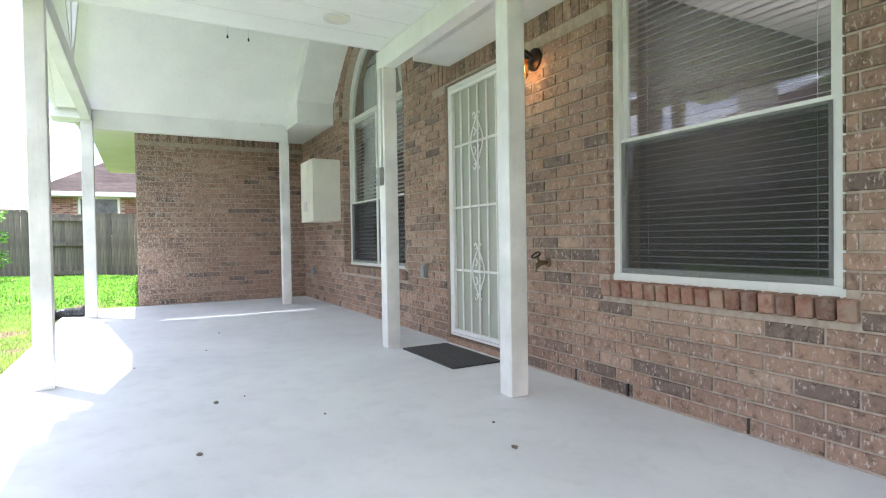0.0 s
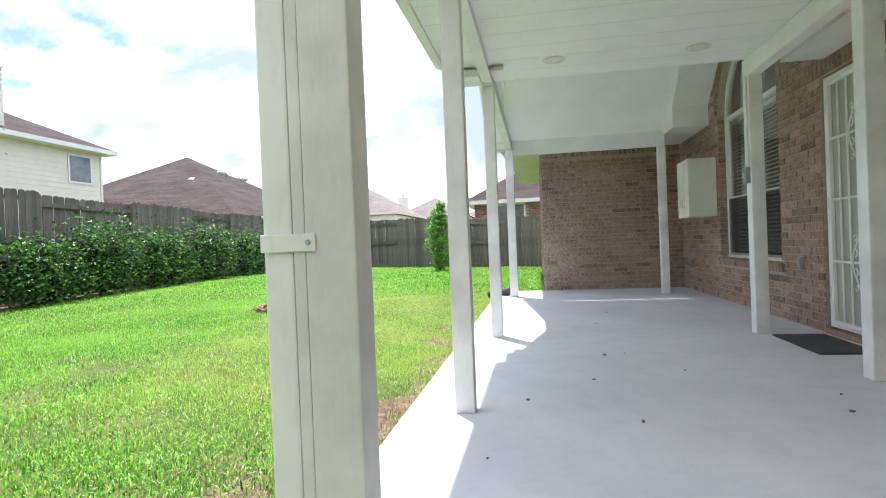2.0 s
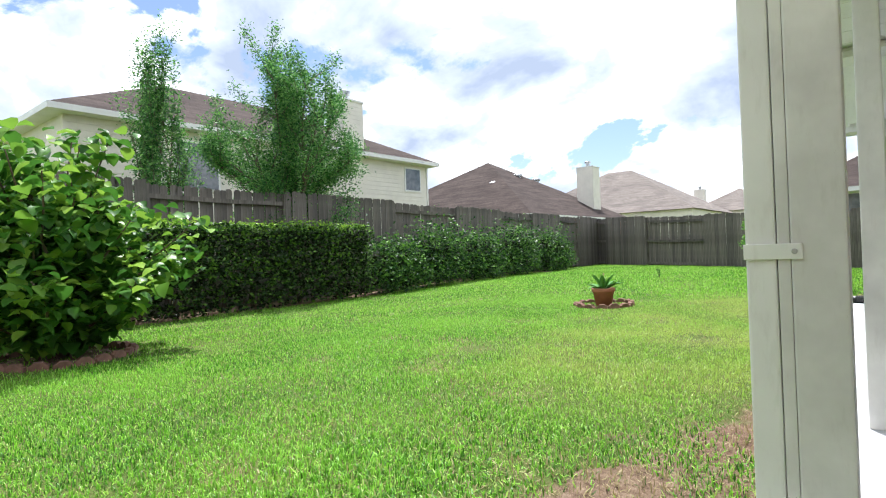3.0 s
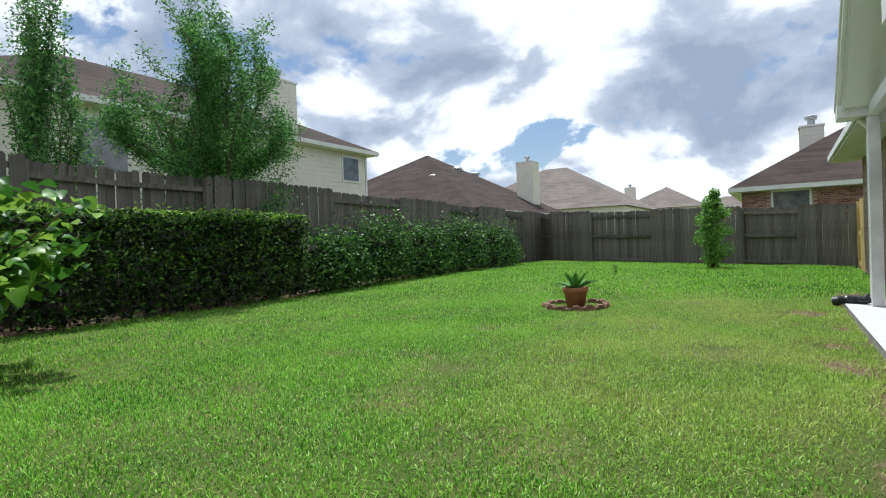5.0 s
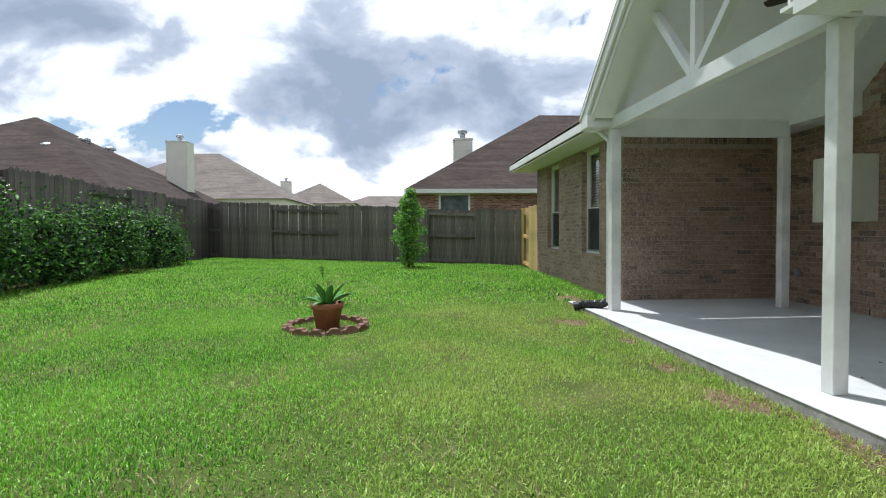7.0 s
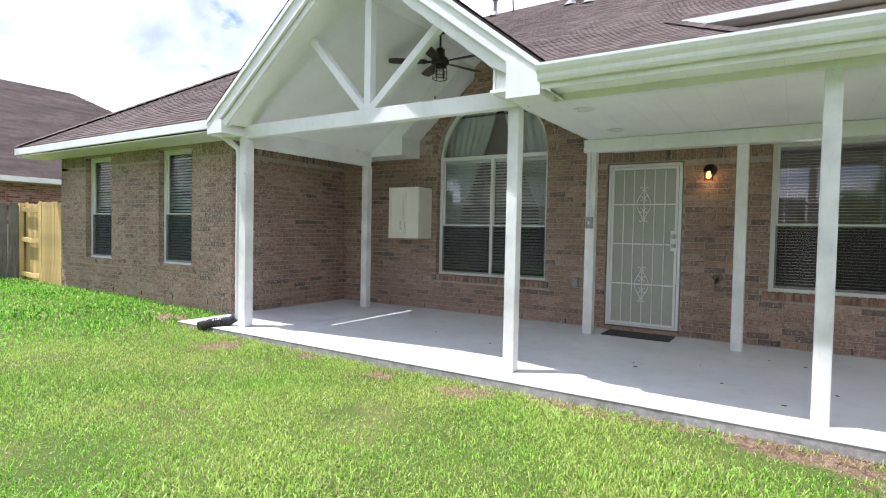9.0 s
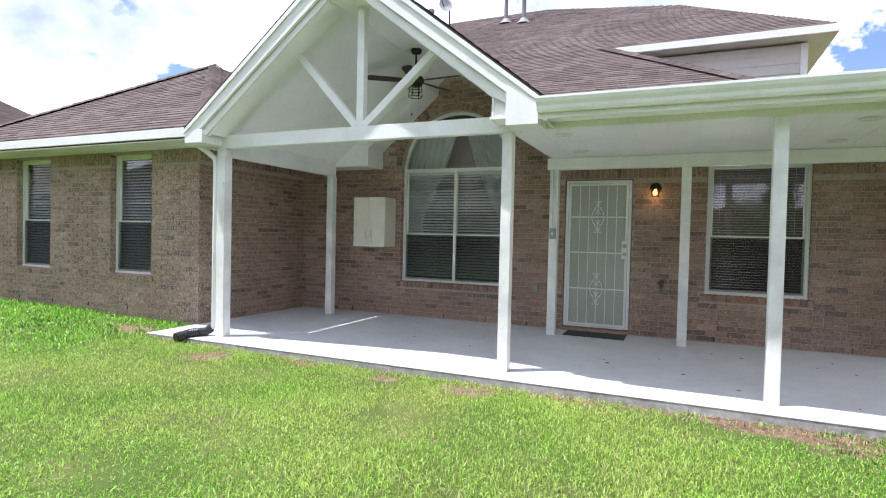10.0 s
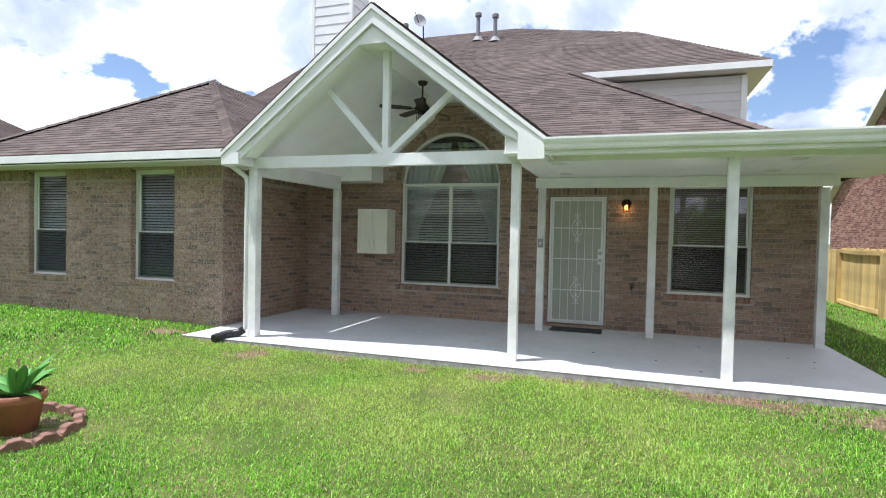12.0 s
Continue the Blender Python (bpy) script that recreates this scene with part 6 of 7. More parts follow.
# ---- corner post with downspout; the downspout and drain at the wing ----
cp = part("porch_post", box(-0.150, -0.015, -3.81, -3.675, 0.0, 2.388, 0.006), WHITE_POST)
tagged(cp, "thick worn white corner post with a downspout strapped to it", "post", "porch posts")
part("filler_board", box(-0.183, -0.151, -3.808, -3.70, 0.0, 2.387, 0.003), WHITE_POST, cp)
root = thing("downspout", (-0.225, -3.77, 0.0), "white rectangular metal downspout strapped to the corner post", "downspout", "downspouts")
place(part("pipe", box(-0.267, -0.186, -3.806, -3.735, 0.0, 2.37, 0.008), WHITE), root)
st = place(part("strap", box(-0.271, -0.120, -3.816, -3.811, 0.882, 0.928, 0.002), WHITE), root)
part("screw", tube([(-0.140, -3.816, 0.905), (-0.140, -3.821, 0.905)], [0.008, 0.006], 10), STEEL, st)
root = thing("downspout", (-0.06, 3.82, 0.0), "white downspout behind the porch post at the wing", "downspout", "downspouts")
pts = [(-0.10, 4.06, 2.47), (-0.10, 4.05, 2.40), (-0.05, 3.93, 2.31), (0.0, 3.83, 2.22), (0.0, 3.81, 2.10), (0.0, 3.81, 0.12), (-0.05, 3.84, 0.06)]
place(part("pipe", tube(pts, 0.036, 12), WHITE, None, "", True), root)


def build_drain():
    pts = [(-0.03, 3.82, 0.10), (-0.07, 3.87, 0.055), (-0.15, 3.93, 0.056), (-0.27, 3.97, 0.05), (-0.37, 3.99, 0.02)]
    dense, rad = [], []
    for (a, b) in zip(pts, pts[1:]):
        for i in range(9):
            f = i / 9
            dense.append(tuple(Vector(a).lerp(Vector(b), f)))
            rad.append(0.05 + 0.006 * (i % 2))
    dense.append(pts[-1])
    rad.append(0.056)
    root = thing("drain_pipe", (-0.3, 3.98, -0.03), "black corrugated flexible drain pipe lying on the lawn edge", "pipe")
    place(part("hose", tube(dense, rad, 14), BLACK), root)
    place(part("coupling", tube([(-0.34, 3.983, 0.029), (-0.41, 3.998, 0.012), (-0.415, 3.999, 0.011), (-0.36, 3.988, 0.024)], [0.064, 0.066, 0.05, 0.045], 16, cap=False), BLACK), root)


build_drain()


# ---- potted agave in its ring of edging bricks ----
POTX, POTY = -3.56, 3.03


def build_pot():
    z = float(ground_z(POTX, POTY)) + 0.015
    root = thing("flower_pot", (POTX, POTY, z), "terracotta pot with a green agave on the lawn", "pot")
    place(part("pot", lathe([(0.125, 0), (0.165, 0.22), (0.178, 0.225), (0.185, 0.235), (0.187, 0.285), (0.180, 0.29), (0.165, 0.287), (0.160, 0.25), (0.02, 0.245)], 36, (POTX, POTY, z)), TERRA, None, "", True), root)
    place(part("soil", lathe([(0.158, 0.255), (0.08, 0.268), (0.01, 0.262)], 24, (POTX, POTY, z)), POTSOIL), root)
    rr = random.Random(4)
    for i in range(17):
        a = i * 2.4 + rr.uniform(-0.3, 0.3)
        L, el = rr.uniform(0.24, 0.38), rr.uniform(0.35, 1.25)
        bm = bmesh.new()
        rows = []
        for j in range(8):
            f = j / 7
            r = L * (f * math.cos(el) + 0.12 * f * f)
            h = L * (f * math.sin(el) - 0.28 * f * f * math.cos(el))
            w = 0.046 * (0.75 + 1.1 * f - 1.85 * f ** 2.4) + 0.001
            c = Vector((POTX + math.cos(a) * (0.03 + r), POTY + math.sin(a) * (0.03 + r), z + 0.262 + h))
            s = Vector((-math.sin(a), math.cos(a), 0))
            rows.append([bm.verts.new(c + s * w + Vector((0, 0, 0.45 * w))), bm.verts.new(c), bm.verts.new(c - s * w + Vector((0, 0, 0.45 * w))), bm.verts.new(c - Vector((0, 0, 0.012 * (1 - f) + 0.002)))])
        for p, q in zip(rows, rows[1:]):
            for k_ in range(4):
                bm.faces.new((p[k_], p[(k_ + 1) % 4], q[(k_ + 1) % 4], q[k_]))
        place(part("leaf", bm, ALOE, None, "", True), root)
    place(part("flower_stalk", tube([(POTX, POTY, z + 0.26), (POTX + 0.01, POTY, z + 0.47), (POTX + 0.012, POTY + 0.01, z + 0.53)], [0.006, 0.005, 0.016], 8), STALK, None, "dry pale flower stalk"), root)


STALK = plain("dry_stalk", (0.42, 0.30, 0.18), 0.9)
build_pot()


def build_edging(cx, cy, radius, n, label, group, seed):
    """Scalloped edging bricks set on edge in a ring."""
    rr = random.Random(seed)
    bm = bmesh.new()
    prof = [(-0.088, 0.0), (0.088, 0.0), (0.088, 0.055), (0.055, 0.062), (0.04, 0.088), (-0.04, 0.088), (-0.055, 0.062), (-0.088, 0.055)]
    extrude_poly(prof, 1, -0.032, 0.032, bm)
    bmesh.ops.bevel(bm, geom=list(bm.edges), offset=0.005, segments=1, affect="EDGES")
    first = part("edging_stone", bm, EDGING)
    tagged(first, label, "edging", group)
    for i in range(n):
        a = 2 * math.pi * i / n
        x, y = cx + radius * math.cos(a) + rr.uniform(-0.015, 0.015), cy + radius * math.sin(a) + rr.uniform(-0.015, 0.015)
        m = pose(x, y, float(ground_z(x, y)) - 0.004 + rr.uniform(-0.012, 0.006), rr.uniform(-10, 6), rr.uniform(-5, 5), math.degrees(a) + 90 + rr.uniform(-8, 8))
        if i:
            copy_thing(first, m)
        else:
            first.matrix_basis = m


build_edging(POTX - 0.02, POTY + 0.05, 0.44, 15, "tumbled reddish edging brick in a ring on the lawn", "ring of edging bricks", 9)
build_edging(-7.05, -3.6, 0.70, 23, "tumbled reddish edging brick round the bush", "ring of bricks round the bush", 10)


# ---- roof fittings ----
def roof_pipe(x, y, h, r, label):
    z = mz(x)
    root = thing("roof_vent_pipe", (x, y, z), label, "vent", "roof vent pipes")
    place(part("flashing", lathe([(0.24, -0.08), (0.16, 0.0), (0.09, 0.09), (0.07, 0.10)], 16, (x, y, z)), ROOFPIPE), root)
    place(part("pipe", tube([(x, y, z), (x, y, z + h)], r, 12), ROOFPIPE), root)
    place(part("cap", lathe([(r * 1.1, h - 0.02), (r * 1.7, h + 0.01), (r * 1.7, h + 0.11), (r * 1.2, h + 0.13)], 14, (x, y, z)), ROOFPIPE), root)


roof_pipe(10.64, 3.49, 0.72, 0.062, "galvanised flue pipe with a cap on the roof")
roof_pipe(10.38, 2.87, 0.68, 0.062, "galvanised flue pipe with a cap on the roof")
roof_pipe(11.5, 6.35, 0.45, 0.06, "small galvanised vent pipe near the ridge")
root = thing("satellite_dish", (11.3, 5.6, mz(11.3)), "small grey satellite dish on a bent mast", "dish")
place(part("mast", tube([(11.3, 5.6, mz(11.3) - 0.03), (11.25, 5.6, mz(11.3) + 0.45), (11.1, 5.65, mz(11.3) + 0.55)], 0.025, 8), BRONZE), root)
bm = lathe([(0.02, 0), (0.11, 0.012), (0.22, 0.045), (0.222, 0.055), (0.11, 0.024), (0.02, 0.012)], 24)
bmesh.ops.transform(bm, matrix=pose(11.05, 5.66, mz(11.3) + 0.55, 40, -75, 0), verts=bm.verts)
place(part("reflector", bm, DISH), root)
place(part("feed_arm", tube([(11.06, 5.66, mz(11.3) + 0.4), (10.75, 5.7, mz(11.3) + 0.75)], 0.012, 6), BRONZE), root)
root = thing("chimney_stack", (6.5, 6.0, mz(6.0)), "pale grey lap-sided chimney rising behind the gable", "chimney")
place(part("core", box(6.0, 6.95, 5.50, 6.58, 4.2, 8.4), CHIMNEY), root)
place(lap_siding("siding", (6.0, 0, 0), (0, 1, 0), (-1, 0, 0), 5.50, 6.58, 4.4, 8.4, CHIMNEY, "", 0.235), root)
place(lap_siding("siding", (0, 5.50, 0), (1, 0, 0), (0, -1, 0), 6.0, 6.95, 4.4, 8.4, CHIMNEY, "", 0.235), root)
for y in (5.50, 6.58):
    place(part("corner_board", box(5.975, 6.05, y - 0.045, y + 0.045, 4.4, 8.4, 0.004), TRIM), root)
root = thing("chandelier", (4.2, 1.65, 3.31), "indoor chandelier with small glowing bulbs", "lamp")
place(part("rod", tube([(4.2, 1.65, 2.70), (4.2, 1.65, 3.31)], 0.01, 6), BRONZE), root)
for y in (1.55, 1.75):
    place(part("arm", tube([(4.2, 1.65, 2.74), (4.2, (1.65 + y) / 2, 2.68), (4.2, y, 2.76)], 0.008, 6), BRONZE), root)
    place(part("bulb", lathe([(0.012, -0.03), (0.035, 0.0), (0.035, 0.03), (0.012, 0.06)], 12, (4.2, y, 2.79)), BULB_IN, None, "glowing bulb"), root)
lp = new("chandelier_light", bpy.data.lights.new("chandelier_light", "POINT"))
lp.location, lp.data.energy, lp.data.color, lp.data.shadow_soft_size = (4.2, 1.65, 2.9), 6, (1.0, 0.8, 0.6), 0.15


# ---- dirt, debris and patches ----
def earth_patch(cx, cy, rx, ry, seed, label="bare dry earth showing through the lawn"):
    bm = bmesh.new()
    c = bm.verts.new((cx, cy, float(ground_z(cx, cy)) + 0.006))
    rings = [[c]]
    n = 40
    for k_, f in enumerate((0.35, 0.7, 1.0)):
        ring = []
        for i in range(n):
            a = 2 * math.pi * i / n
            w = f * (1 + 0.45 * noise.noise((math.cos(a) * 1.7 + seed * 3.1, math.sin(a) * 1.7, f)))
            x, y = cx + rx * w * math.cos(a), cy + ry * w * math.sin(a)
            x = min(x, FX - 0.004) if cy < FY1 else x
            ring.append(bm.verts.new((x, y, float(ground_z(x, y)) + (0.006, 0.004, -0.02)[k_] + 0.006 * noise.noise((x * 9, y * 9, 1)))))
        rings.append(ring)
    for i in range(n):
        bm.faces.new((c, rings[1][i], rings[1][(i + 1) % n]))
        for p, q in zip(rings[1:], rings[2:]):
            bm.faces.new((p[i], q[i], q[(i + 1) % n], p[(i + 1) % n]))
    return tagged(part("earth_patch", bm, EARTH, None, "", True), label, "ground", kind="structure")


PATCHES = [(-0.85, -3.55, 0.62, 0.75), (-0.55, -2.4, 0.28, 0.7), (-0.75, 3.15, 0.36, 0.30), (-0.62, 1.1, 0.2, 0.25), (-0.60, 0.2, 0.24, 0.4), (-0.48, 2.2, 0.14, 0.5), (-0.1, 5.15, 0.35, 0.45),
           (-7.02, -3.57, 0.75, 0.7), (POTX, POTY, 0.46, 0.46)]
THIN = [(-3.76, -0.69, 0.32, 0.22), (-4.25, -2.25, 0.24, 0.17), (-4.54, -0.93, 0.27, 0.2), (-3.3, -1.0, 0.25, 0.22), (-2.6, -0.4, 0.22, 0.25), (-3.0, -2.1, 0.2, 0.22), (-2.2, 1.6, 0.3, 0.35), (-1.5, 0.6, 0.3, 0.3), (-3.9, 0.9, 0.3, 0.25)]
for i, p in enumerate(PATCHES[-2:] + [(-0.1, 5.15, 0.24, 0.32), (-0.72, 3.15, 0.30, 0.26), (-0.55, 1.05, 0.16, 0.22), (-0.56, 0.15, 0.2, 0.32), (-0.72, -3.35, 0.42, 0.6)]):
    earth_patch(*p, i)
# long bed of bare earth under the hedge row
bm = bmesh.new()
prev = None
for i in range(60):
    y = -6 + i * 0.35
    w = -9.46 + 0.12 * noise.noise((y, 3, 0)) + (0.1 if y > 12 else 0)
    row = [bm.verts.new((x, y, float(ground_z(x, y)) + z)) for x, z in ((-10.95, 0.02), (w - 0.25, 0.018), (w, -0.012))]
    if prev:
        for k_ in range(2):
            bm.faces.new((prev[k_], prev[k_ + 1], row[k_ + 1], row[k_]))
    prev = row
tagged(part("planting_bed", bm, EARTH, None, "", True), "bare earth bed under the hedge", "ground", kind="structure")


def scatter_debris():
    rr = random.Random(12)
    spots = [(1.0, 0.75), (0.9, -0.85), (1.05, -0.80), (0.75, -1.6), (1.35, -1.35), (0.5, 0.35), (2.1, -3.1), (1.6, -3.2), (1.75, -2.9), (0.35, -2.05), (1.9, -2.2), (1.2, 1.6), (0.2, -2.9), (1.45, -3.45), (0.9, -2.4), (2.0, -1.9), (1.1, -3.35)]
    for i, (x, y) in enumerate(spots):
        bm = bmesh.new()
        n = rr.randint(5, 7)
        s = rr.uniform(0.006, 0.016)
        extrude_poly([(x + s * rr.uniform(0.5, 1.3) * math.cos(2 * math.pi * k_ / n), y + s * 1.6 * rr.uniform(0.4, 1.2) * math.sin(2 * math.pi * k_ / n)) for k_ in range(n)], 2, 0.0005, rr.uniform(0.003, 0.007), bm)
        tagged(part("leaf_scrap", bm, RUSTW), "dry brown leaf scrap on the concrete slab", "debris", "scraps on the slab")


scatter_debris()


# ---- bricks on the walls ----
BH, BL, JT = 0.0722, 0.235, 0.010
_cache = {}


def brick_block(l, h, d=0.008):
    key = (round(l, 3), round(h, 3))
    if key not in _cache:
        bm = bmesh.new()
        e = 0.0035
        lo = [bm.verts.new((x, 0, z)) for x, z in ((0, 0), (l, 0), (l, h), (0, h))]
        mid = [bm.verts.new((x, -d + e, z)) for x, z in ((0, 0), (l, 0), (l, h), (0, h))]
        hi = [bm.verts.new((x, -d, z)) for x, z in ((e, e), (l - e, e), (l - e, h - e), (e, h - e))]
        for p, q in ((lo, mid), (mid, hi)):
            for i in range(4):
                bm.faces.new((p[i], p[(i + 1) % 4], q[(i + 1) % 4], q[i]))
        bm.faces.new(hi)
        bmesh.ops.recalc_face_normals(bm, faces=bm.faces)
        me = bpy.data.meshes.new("brick")
        bm.to_mesh(me)
        bm.free()
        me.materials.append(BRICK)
        _cache[key] = me
    return _cache[key]


def brick_spots(w, soldier, sills):
    """All bricks of a wall as (u, z, length, height), cut at its openings."""
    out = []
    row = 0
    z = 0.012
    while True:
        zc = z + BH / 2
        u = w.u0 - (BL / 2 if row % 2 else 0)
        any_fit = False
        while u < w.u1:
            a, b = max(u + JT / 2, w.u0 + 0.001), min(u + BL - JT / 2, w.u1 - 0.001)
            segs = [(a, b)]
            for h in list(w.holes) + sills:
                nxt = []
                for p, q in segs:
                    lo, hi = h[0] - 0.004, h[1] + 0.004
                    if len(h) > 4 and zc > h[3]:
                        c, r = (h[0] + h[1]) / 2, (h[1] - h[0]) / 2 + 0.12
                        f = (zc - h[3]) / (h[4] + 0.12)
                        if f >= 1:
                            nxt.append((p, q))
                            continue
                        k_ = r * math.sqrt(1 - f * f)
                        lo, hi = c - k_, c + k_
                    elif not (h[2] - 0.03 < zc < h[3] + 0.01):
                        nxt.append((p, q))
                        continue
                    if q <= lo or p >= hi:
                        nxt.append((p, q))
                    else:
                        if p < lo - 0.02:
                            nxt.append((p, lo))
                        if q > hi + 0.02:
                            nxt.append((hi, q))
                segs = nxt
            for p, q in segs:
                top = min(w.top_at(p), w.top_at(q))
                if soldier and z + BH > soldier[2] and p > soldier[0] - 0.1 and q < soldier[1] + 0.1:
                    continue
                if z + BH - JT < top and q - p > 0.025:
                    out.append((p, z, q - p, BH - JT))
                    any_fit = True
            u += BL
        z += BH
        row += 1
        if z > 4:
            break
    if soldier:
        u = soldier[0]
        while u < soldier[1] - 0.03:
            p, q = u + JT / 2, min(u + BH - JT / 2, soldier[1])
            blocked = any(h[0] - 0.02 < (p + q) / 2 < h[1] + 0.02 and h[3] > soldier[2] + 0.03 for h in w.holes)
            if not blocked and q - p > 0.02:
                out.append((p, soldier[2] + 0.004, q - p, soldier[3] - soldier[2] - 0.008))
            u += BH
    return out


def lay_bricks(w, near, soldier, sills=(), limit=300):
    spots = brick_spots(w, soldier, list(sills))
    spots.sort(key=lambda s: abs(s[0] + s[2] / 2 - near[0]) * 0.7 + abs(s[1] - near[1]))
    rot = Matrix((w.U, -w.N, Vector((0, 0, 1)))).transposed().to_4x4()
    V, F = [], []
    rng = random.Random(77)
    for i, (u, z, l, h) in enumerate(spots):
        if i < limit:
            l2 = round(l, 2) if abs(l - (BL - JT)) > 0.002 else l
            ob = new("brick", brick_block(l2, h))
            ob.parent = w.ob
            ob.matrix_basis = Matrix.Translation(w.P(u, 0, z)) @ rot
            ob.matrix_basis = ob.matrix_basis @ Matrix.Translation((0, rng.uniform(-0.002, 0.002), 0))
        else:
            q, d, e = len(V), 0.008 + rng.uniform(-0.002, 0.002), 0.003
            for uu, dd, zz in ((u, 0, z), (u + l, 0, z), (u + l, 0, z + h), (u, 0, z + h), (u, d - e, z), (u + l, d - e, z), (u + l, d - e, z + h), (u, d - e, z + h),
                               (u + e, d, z + e), (u + l - e, d, z + e), (u + l - e, d, z + h - e), (u + e, d, z + h - e)):
                V.append(tuple(w.P(uu, dd, zz)))
            for k_ in (0, 4):
                for j in range(4):
                    F.append((q + k_ + j, q + k_ + (j + 1) % 4, q + k_ + 4 + (j + 1) % 4, q + k_ + 4 + j))
            F.append((q + 8, q + 9, q + 10, q + 11))
    if V:
        ob = raw("brickwork", V, F, BRICK_FAR, w.ob)
        tagged(ob, "", "", "", "stuff")


def sill_and_reveal(w, h, mat):
    """Rowlock sill bricks under an opening, and brick reveals at its sides."""
    n = int((h[1] - h[0] + 0.10) / BH)
    step = (h[1] - h[0] + 0.10) / n
    rot = Matrix((w.U, -w.N, Vector((0, 0, 1)))).transposed().to_4x4()
    bm = bmesh.new()
    box(0, step - JT, -0.024, 0.10, 0, 0.085, bm=bm)
    bmesh.ops.bevel(bm, geom=list(bm.edges), offset=0.005, segments=1, affect="EDGES")
    me = bpy.data.meshes.new("sill_brick")
    bm.to_mesh(me)
    bm.free()
    me.materials.append(mat)
    for i in range(n):
        ob = new("sill_brick", me)
        ob.parent = w.ob
        ob.matrix_basis = Matrix.Translation(w.P(h[0] - 0.05 + i * step + JT / 2, 0, h[2] - 0.078)) @ rot @ Matrix.Rotation(radians(6), 4, "X")
    V, F = [], []
    z = 0.012
    while z < h[3] - 0.02:
        if z > h[2] - 0.02:
            for u, s in ((h[0], 1), (h[1], -1)):
                q = len(V)
                for d0 in (-0.012, ):
                    for dd, zz, pr in ((0.006, z, 0), (-0.083, z, 0), (-0.083, z + BH - JT, 0), (0.006, z + BH - JT, 0), (0.006, z, 0.008), (-0.083, z, 0.008), (-0.083, z + BH - JT, 0.008), (0.006, z + BH - JT, 0.008)):
                        V.append(tuple(w.P(u + s * pr, dd, zz)))
                F += [(q, q + 1, q + 5, q + 4), (q + 1, q + 2, q + 6, q + 5), (q + 2, q + 3, q + 7, q + 6), (q + 3, q, q + 4, q + 7), (q + 4, q + 5, q + 6, q + 7)]
        z += BH
    if V:
        tagged(raw("reveal_brickwork", V, F, BRICK_FAR, w.ob), kind="stuff")


def arch_ring(w, h):
    c, r0, n = (h[0] + h[1]) / 2, (h[1] - h[0]) / 2, 40
    for i in range(n):
        a0, a1 = math.pi * i / n, math.pi * (i + 1) / n
        g = 0.05 * (a1 - a0)
        bm = bmesh.new()
        vs = []
        for d in (-0.02, 0.013):
            for a, k_ in ((a0 + g, 0.004), (a1 - g, 0.004), (a1 - g, 0.105), (a0 + g, 0.105)):
                vs.append(bm.verts.new(w.P(c + (r0 + k_) * math.cos(a), d, h[3] + (h[4] + k_) * math.sin(a))))
        for f in ((0, 1, 2, 3), (7, 6, 5, 4), (0, 4, 5, 1), (1, 5, 6, 2), (2, 6, 7, 3), (3, 7, 4, 0)):
            bm.faces.new([vs[j] for j in f])
        part("arch_brick", bm, BRICK, w.ob)


lay_bricks(MAIN, (-2.0, 0.6), (-3.85, 0.24, 2.168, 2.36), [(WIN3[0] - 0.05, WIN3[1] + 0.05, WIN3[2] - 0.085, WIN3[2]), (ARCH[0] - 0.05, ARCH[1] + 0.05, ARCH[2] - 0.085, ARCH[2]), (DOOR[0], DOOR[1], 2.16, 2.36)][:2])
lay_bricks(WEND, (1.6, 1.2), (GX + 0.02, WX - 0.02, 2.30, 2.50))
lay_bricks(WFRONT, (5.4, 1.2), (GY + 0.02, 9.83, 2.28, 2.47), [(h[0] - 0.05, h[1] + 0.05, h[2] - 0.085, h[2]) for h in (NEARW, FARW)])
for w, h in ((MAIN, WIN3), (MAIN, ARCH), (WFRONT, NEARW), (WFRONT, FARW)):
    sill_and_reveal(w, h, SILL_BRICK if h is WIN3 else BRICK)
arch_ring(MAIN, ARCH)
bm = bmesh.new()
for y in (-3.45, -2.62, -1.95, -1.55, 0.55, 1.2, 1.9, 2.9, 3.6):
    box(WX - 0.0135, WX - 0.0005, y - 0.006, y + 0.006, 0.012, 0.078, bm=bm)
for y in (5.2, 6.1, 7.0, 7.9, 8.8):
    box(GX - 0.0135, GX - 0.0005, y - 0.006, y + 0.006, 0.09, 0.155, bm=bm)
tagged(part("weep_hole", bm, BLACK), "dark open weep joints in the lowest brick course", "joint", kind="stuff")


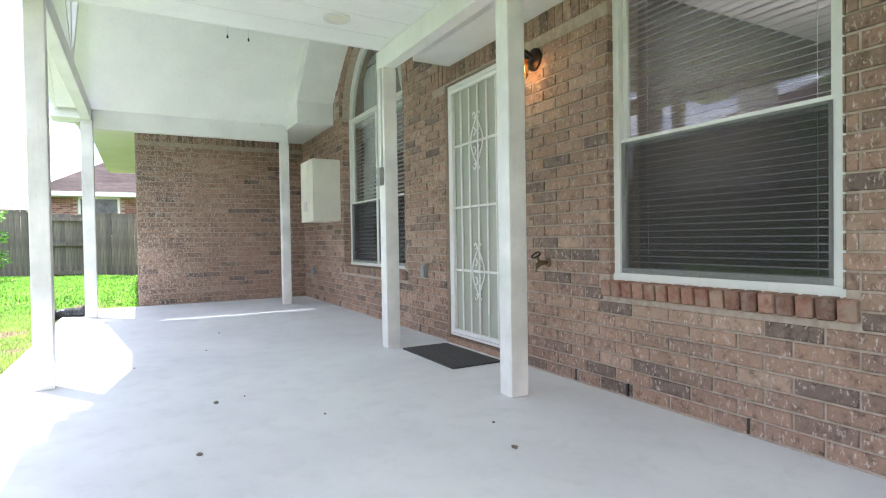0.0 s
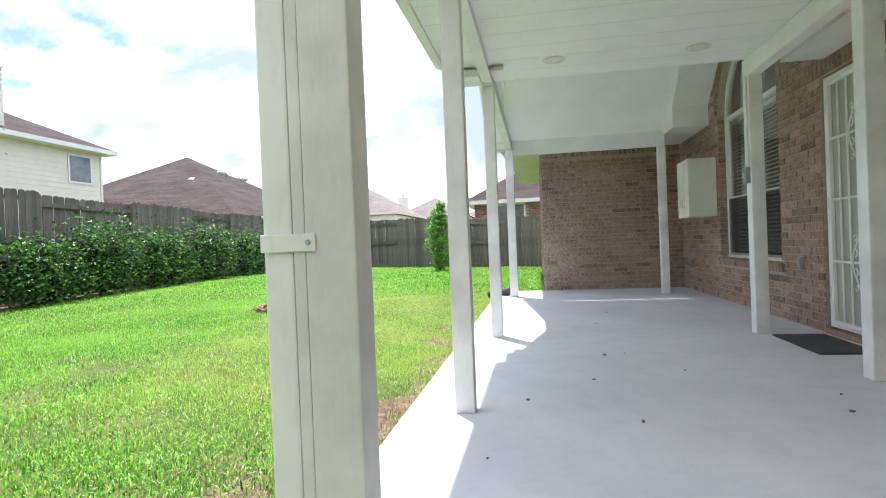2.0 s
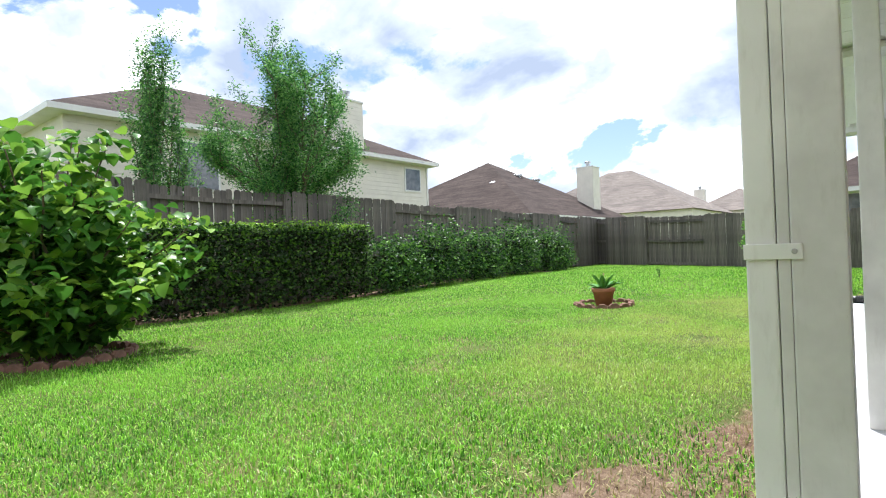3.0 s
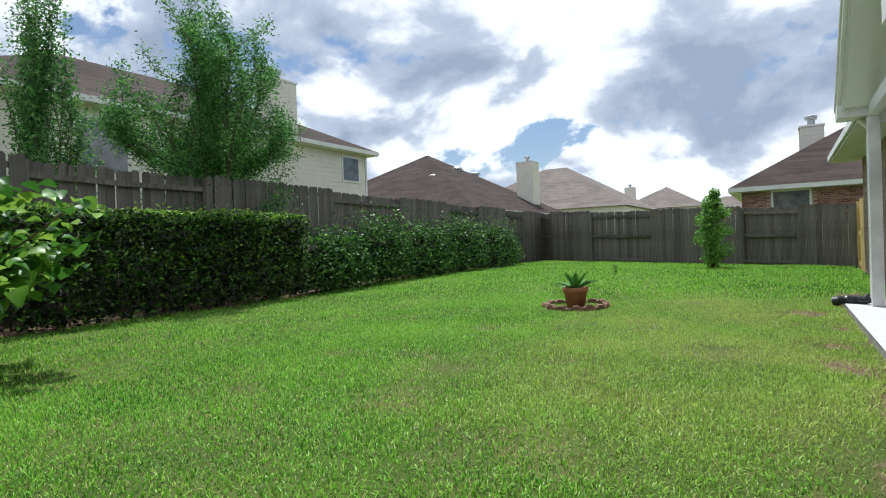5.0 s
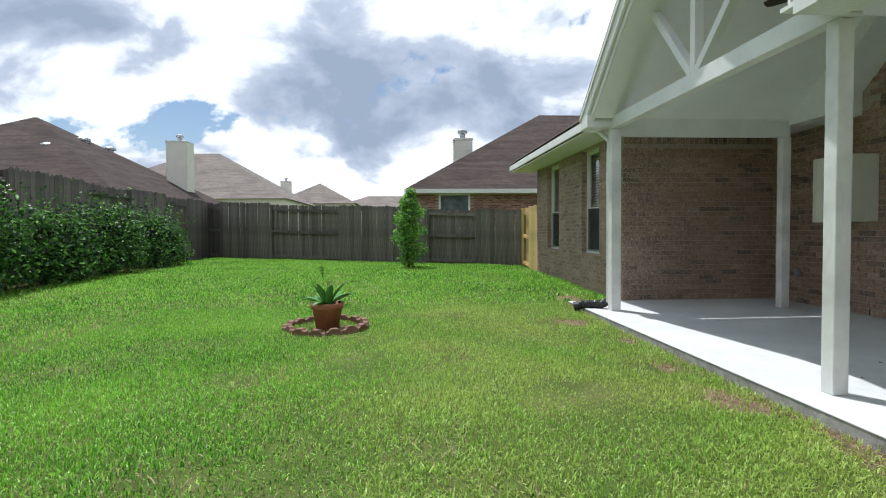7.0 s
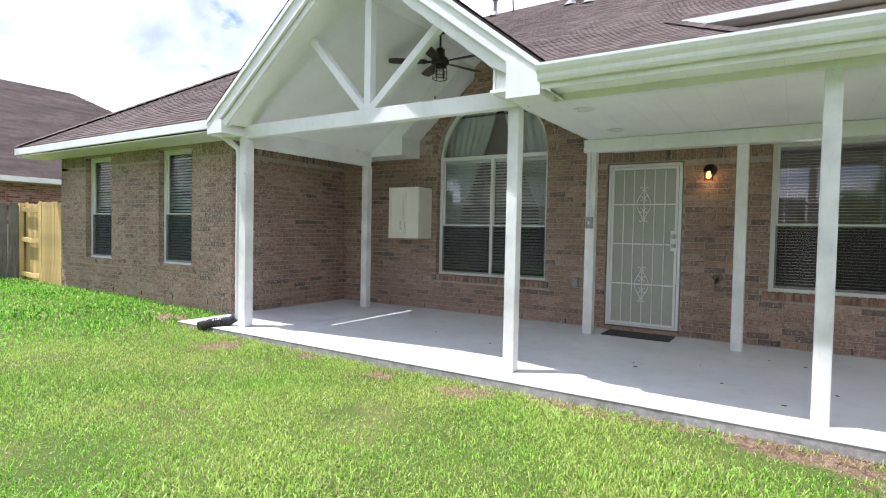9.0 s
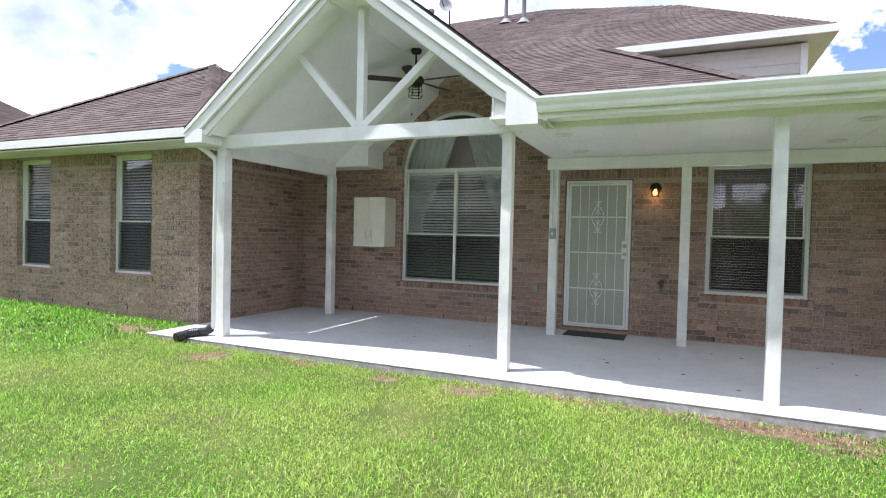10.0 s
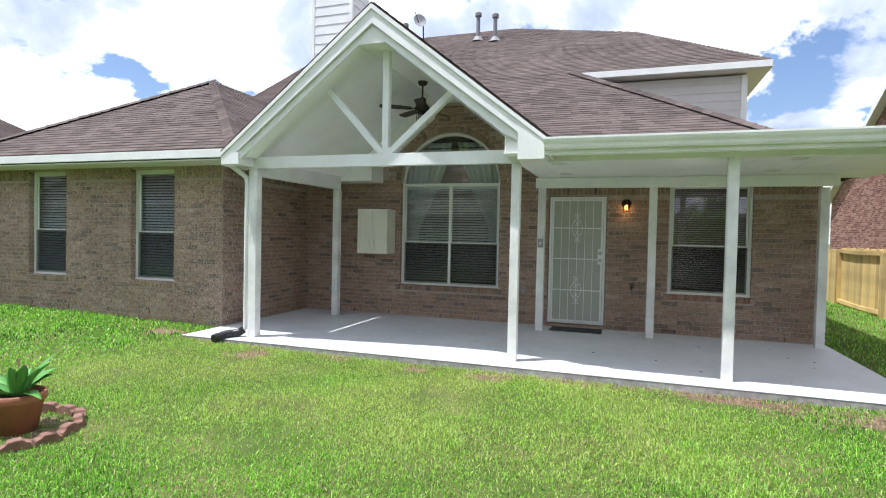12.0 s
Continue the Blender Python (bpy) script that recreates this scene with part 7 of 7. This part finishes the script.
# ---- grass ----
def bare(x, y):
    """How bare the lawn is, 0 to 1."""
    b = np.zeros(len(x))
    for cx, cy, rx, ry in PATCHES:
        d = np.sqrt(((x - cx) / rx) ** 2 + ((y - cy) / ry) ** 2)
        b = np.maximum(b, np.clip(1.25 - d, 0, 1) * 0.85)
    for cx, cy, rx, ry in THIN:
        d = np.sqrt(((x - cx) / rx) ** 2 + ((y - cy) / ry) ** 2)
        b = np.maximum(b, np.clip(1.3 - d, 0, 1) * 0.75)
    strip = np.clip(1 - (FX - x - 0.03) / 0.22, 0, 1) * 0.35
    b = np.maximum(b, np.where((y > FY0) & (y < FY1), strip, 0))
    wob = np.array([noise.noise((p * 3.1, q * 3.1, 2.0)) for p, q in zip(x, y)])
    worn = np.array([noise.noise((p * 1.45, q * 1.45, 8.0)) + 0.5 * noise.noise((p * 5.3, q * 5.3, 4.0)) for p, q in zip(x, y)])
    thin = np.clip((x + 4.6) / 2.6, 0.25, 1) * np.clip((worn - 0.18) * 1.5, 0, 0.5) * (y < 5.2) * (y > -4.3)
    return np.clip(b * (0.85 + 0.9 * wob) + thin, 0, 1)


def build_grass(name, x0, x1, y0, y1, per_m2, length, width, seed, mat, only_bare=False, lie=0.7):
    rng = np.random.default_rng(seed)
    n = int((x1 - x0) * (y1 - y0) * per_m2)
    x, y = rng.uniform(x0, x1, n), rng.uniform(y0, y1, n)
    keep = ~((x > FX - 0.012) & (y > FY0 - 0.01) & (y < FY1 + 0.01)) & ~((x > GX - 0.02) & (y > GY)) & ~((x > WX - 0.02) & (y > -4.08) & (y < GY))
    b = bare(x, y)
    dens = np.array([noise.noise((p * 1.1, q * 1.1, 5.0)) for p, q in zip(x[::1], y[::1])])
    r = rng.random(n)
    keep &= (r < b * 0.8 + 0.06 + 0.22 * (dens > 0.25)) if only_bare else (r > b * 0.96) & (r < 0.95 + dens * 0.6)
    x, y, dens = x[keep], y[keep], dens[keep]
    n = len(x)
    z = ground_z(x, y) - 0.006
    a = rng.uniform(0, 2 * np.pi, n)
    L = length * rng.uniform(0.55, 1.25, n) * (1 + 0.35 * np.clip(dens, -1, 1))
    tilt = np.abs(rng.normal(0, lie, n)).clip(0, 1.45)
    dx, dy, dz = np.cos(a) * np.sin(tilt), np.sin(a) * np.sin(tilt), np.cos(tilt)
    sx, sy = -np.sin(a + rng.normal(0, 0.5, n)), np.cos(a)
    w = width * rng.uniform(0.7, 1.3, n)
    base = np.stack((x, y, z), 1)
    s = np.stack((sx, sy, np.zeros(n)), 1) * w[:, None] / 2
    midp = base + np.stack((dx * 0.5, dy * 0.5, dz * 0.62), 1) * L[:, None]
    tip = base + np.stack((dx * 1.15, dy * 1.15, dz * 0.85), 1) * L[:, None]
    V = np.stack((base - s, base + s, midp + s * 0.8, midp - s * 0.8, tip), 1).reshape(-1, 3)
    i = np.arange(n)[:, None] * 5
    F4, F3 = i + [[0, 1, 2, 3]], i + [[3, 2, 4]]
    me = bpy.data.meshes.new(name)
    me.from_pydata(V.tolist(), [], F4.tolist() + F3.tolist())
    me.update()
    ob = finish(name, me, mat)
    return ob


tagged(build_grass("lawn_grass", -6.2, 0.3, -6.2, 4.6, 6600, 0.044, 0.0066, 1, GRASS, False, 0.95), "short bright green lawn grass near the patio", "grass", kind="stuff")
tagged(build_grass("lawn_grass", -9.6, -6.2, -6.5, 5.0, 1700, 0.05, 0.009, 2, GRASS, False, 0.85), "short bright green lawn grass towards the hedge", "grass", kind="stuff")
tagged(build_grass("lawn_grass", -10.2, 0.6, 4.6, 18.6, 1150, 0.055, 0.015, 3, GRASS, False, 0.8), "short bright green lawn grass at the back", "grass", kind="stuff")
tagged(build_grass("lawn_grass", 0.4, 14.0, -6.3, -4.0, 500, 0.06, 0.011, 6, GRASS), "short green lawn grass beside the house", "grass", kind="stuff")
tagged(build_grass("dry_grass", -6.5, 0.3, -6.0, 5.4, 1300, 0.05, 0.006, 4, STRAW, True, 1.1), "scattered dry straw in the lawn", "grass", kind="stuff")
tagged(build_grass("dry_grass", -1.9, -0.3, -5.2, -1.2, 800, 0.05, 0.006, 14, STRAW, True, 1.2), "trampled dry straw on bare earth by the slab", "grass", kind="stuff")
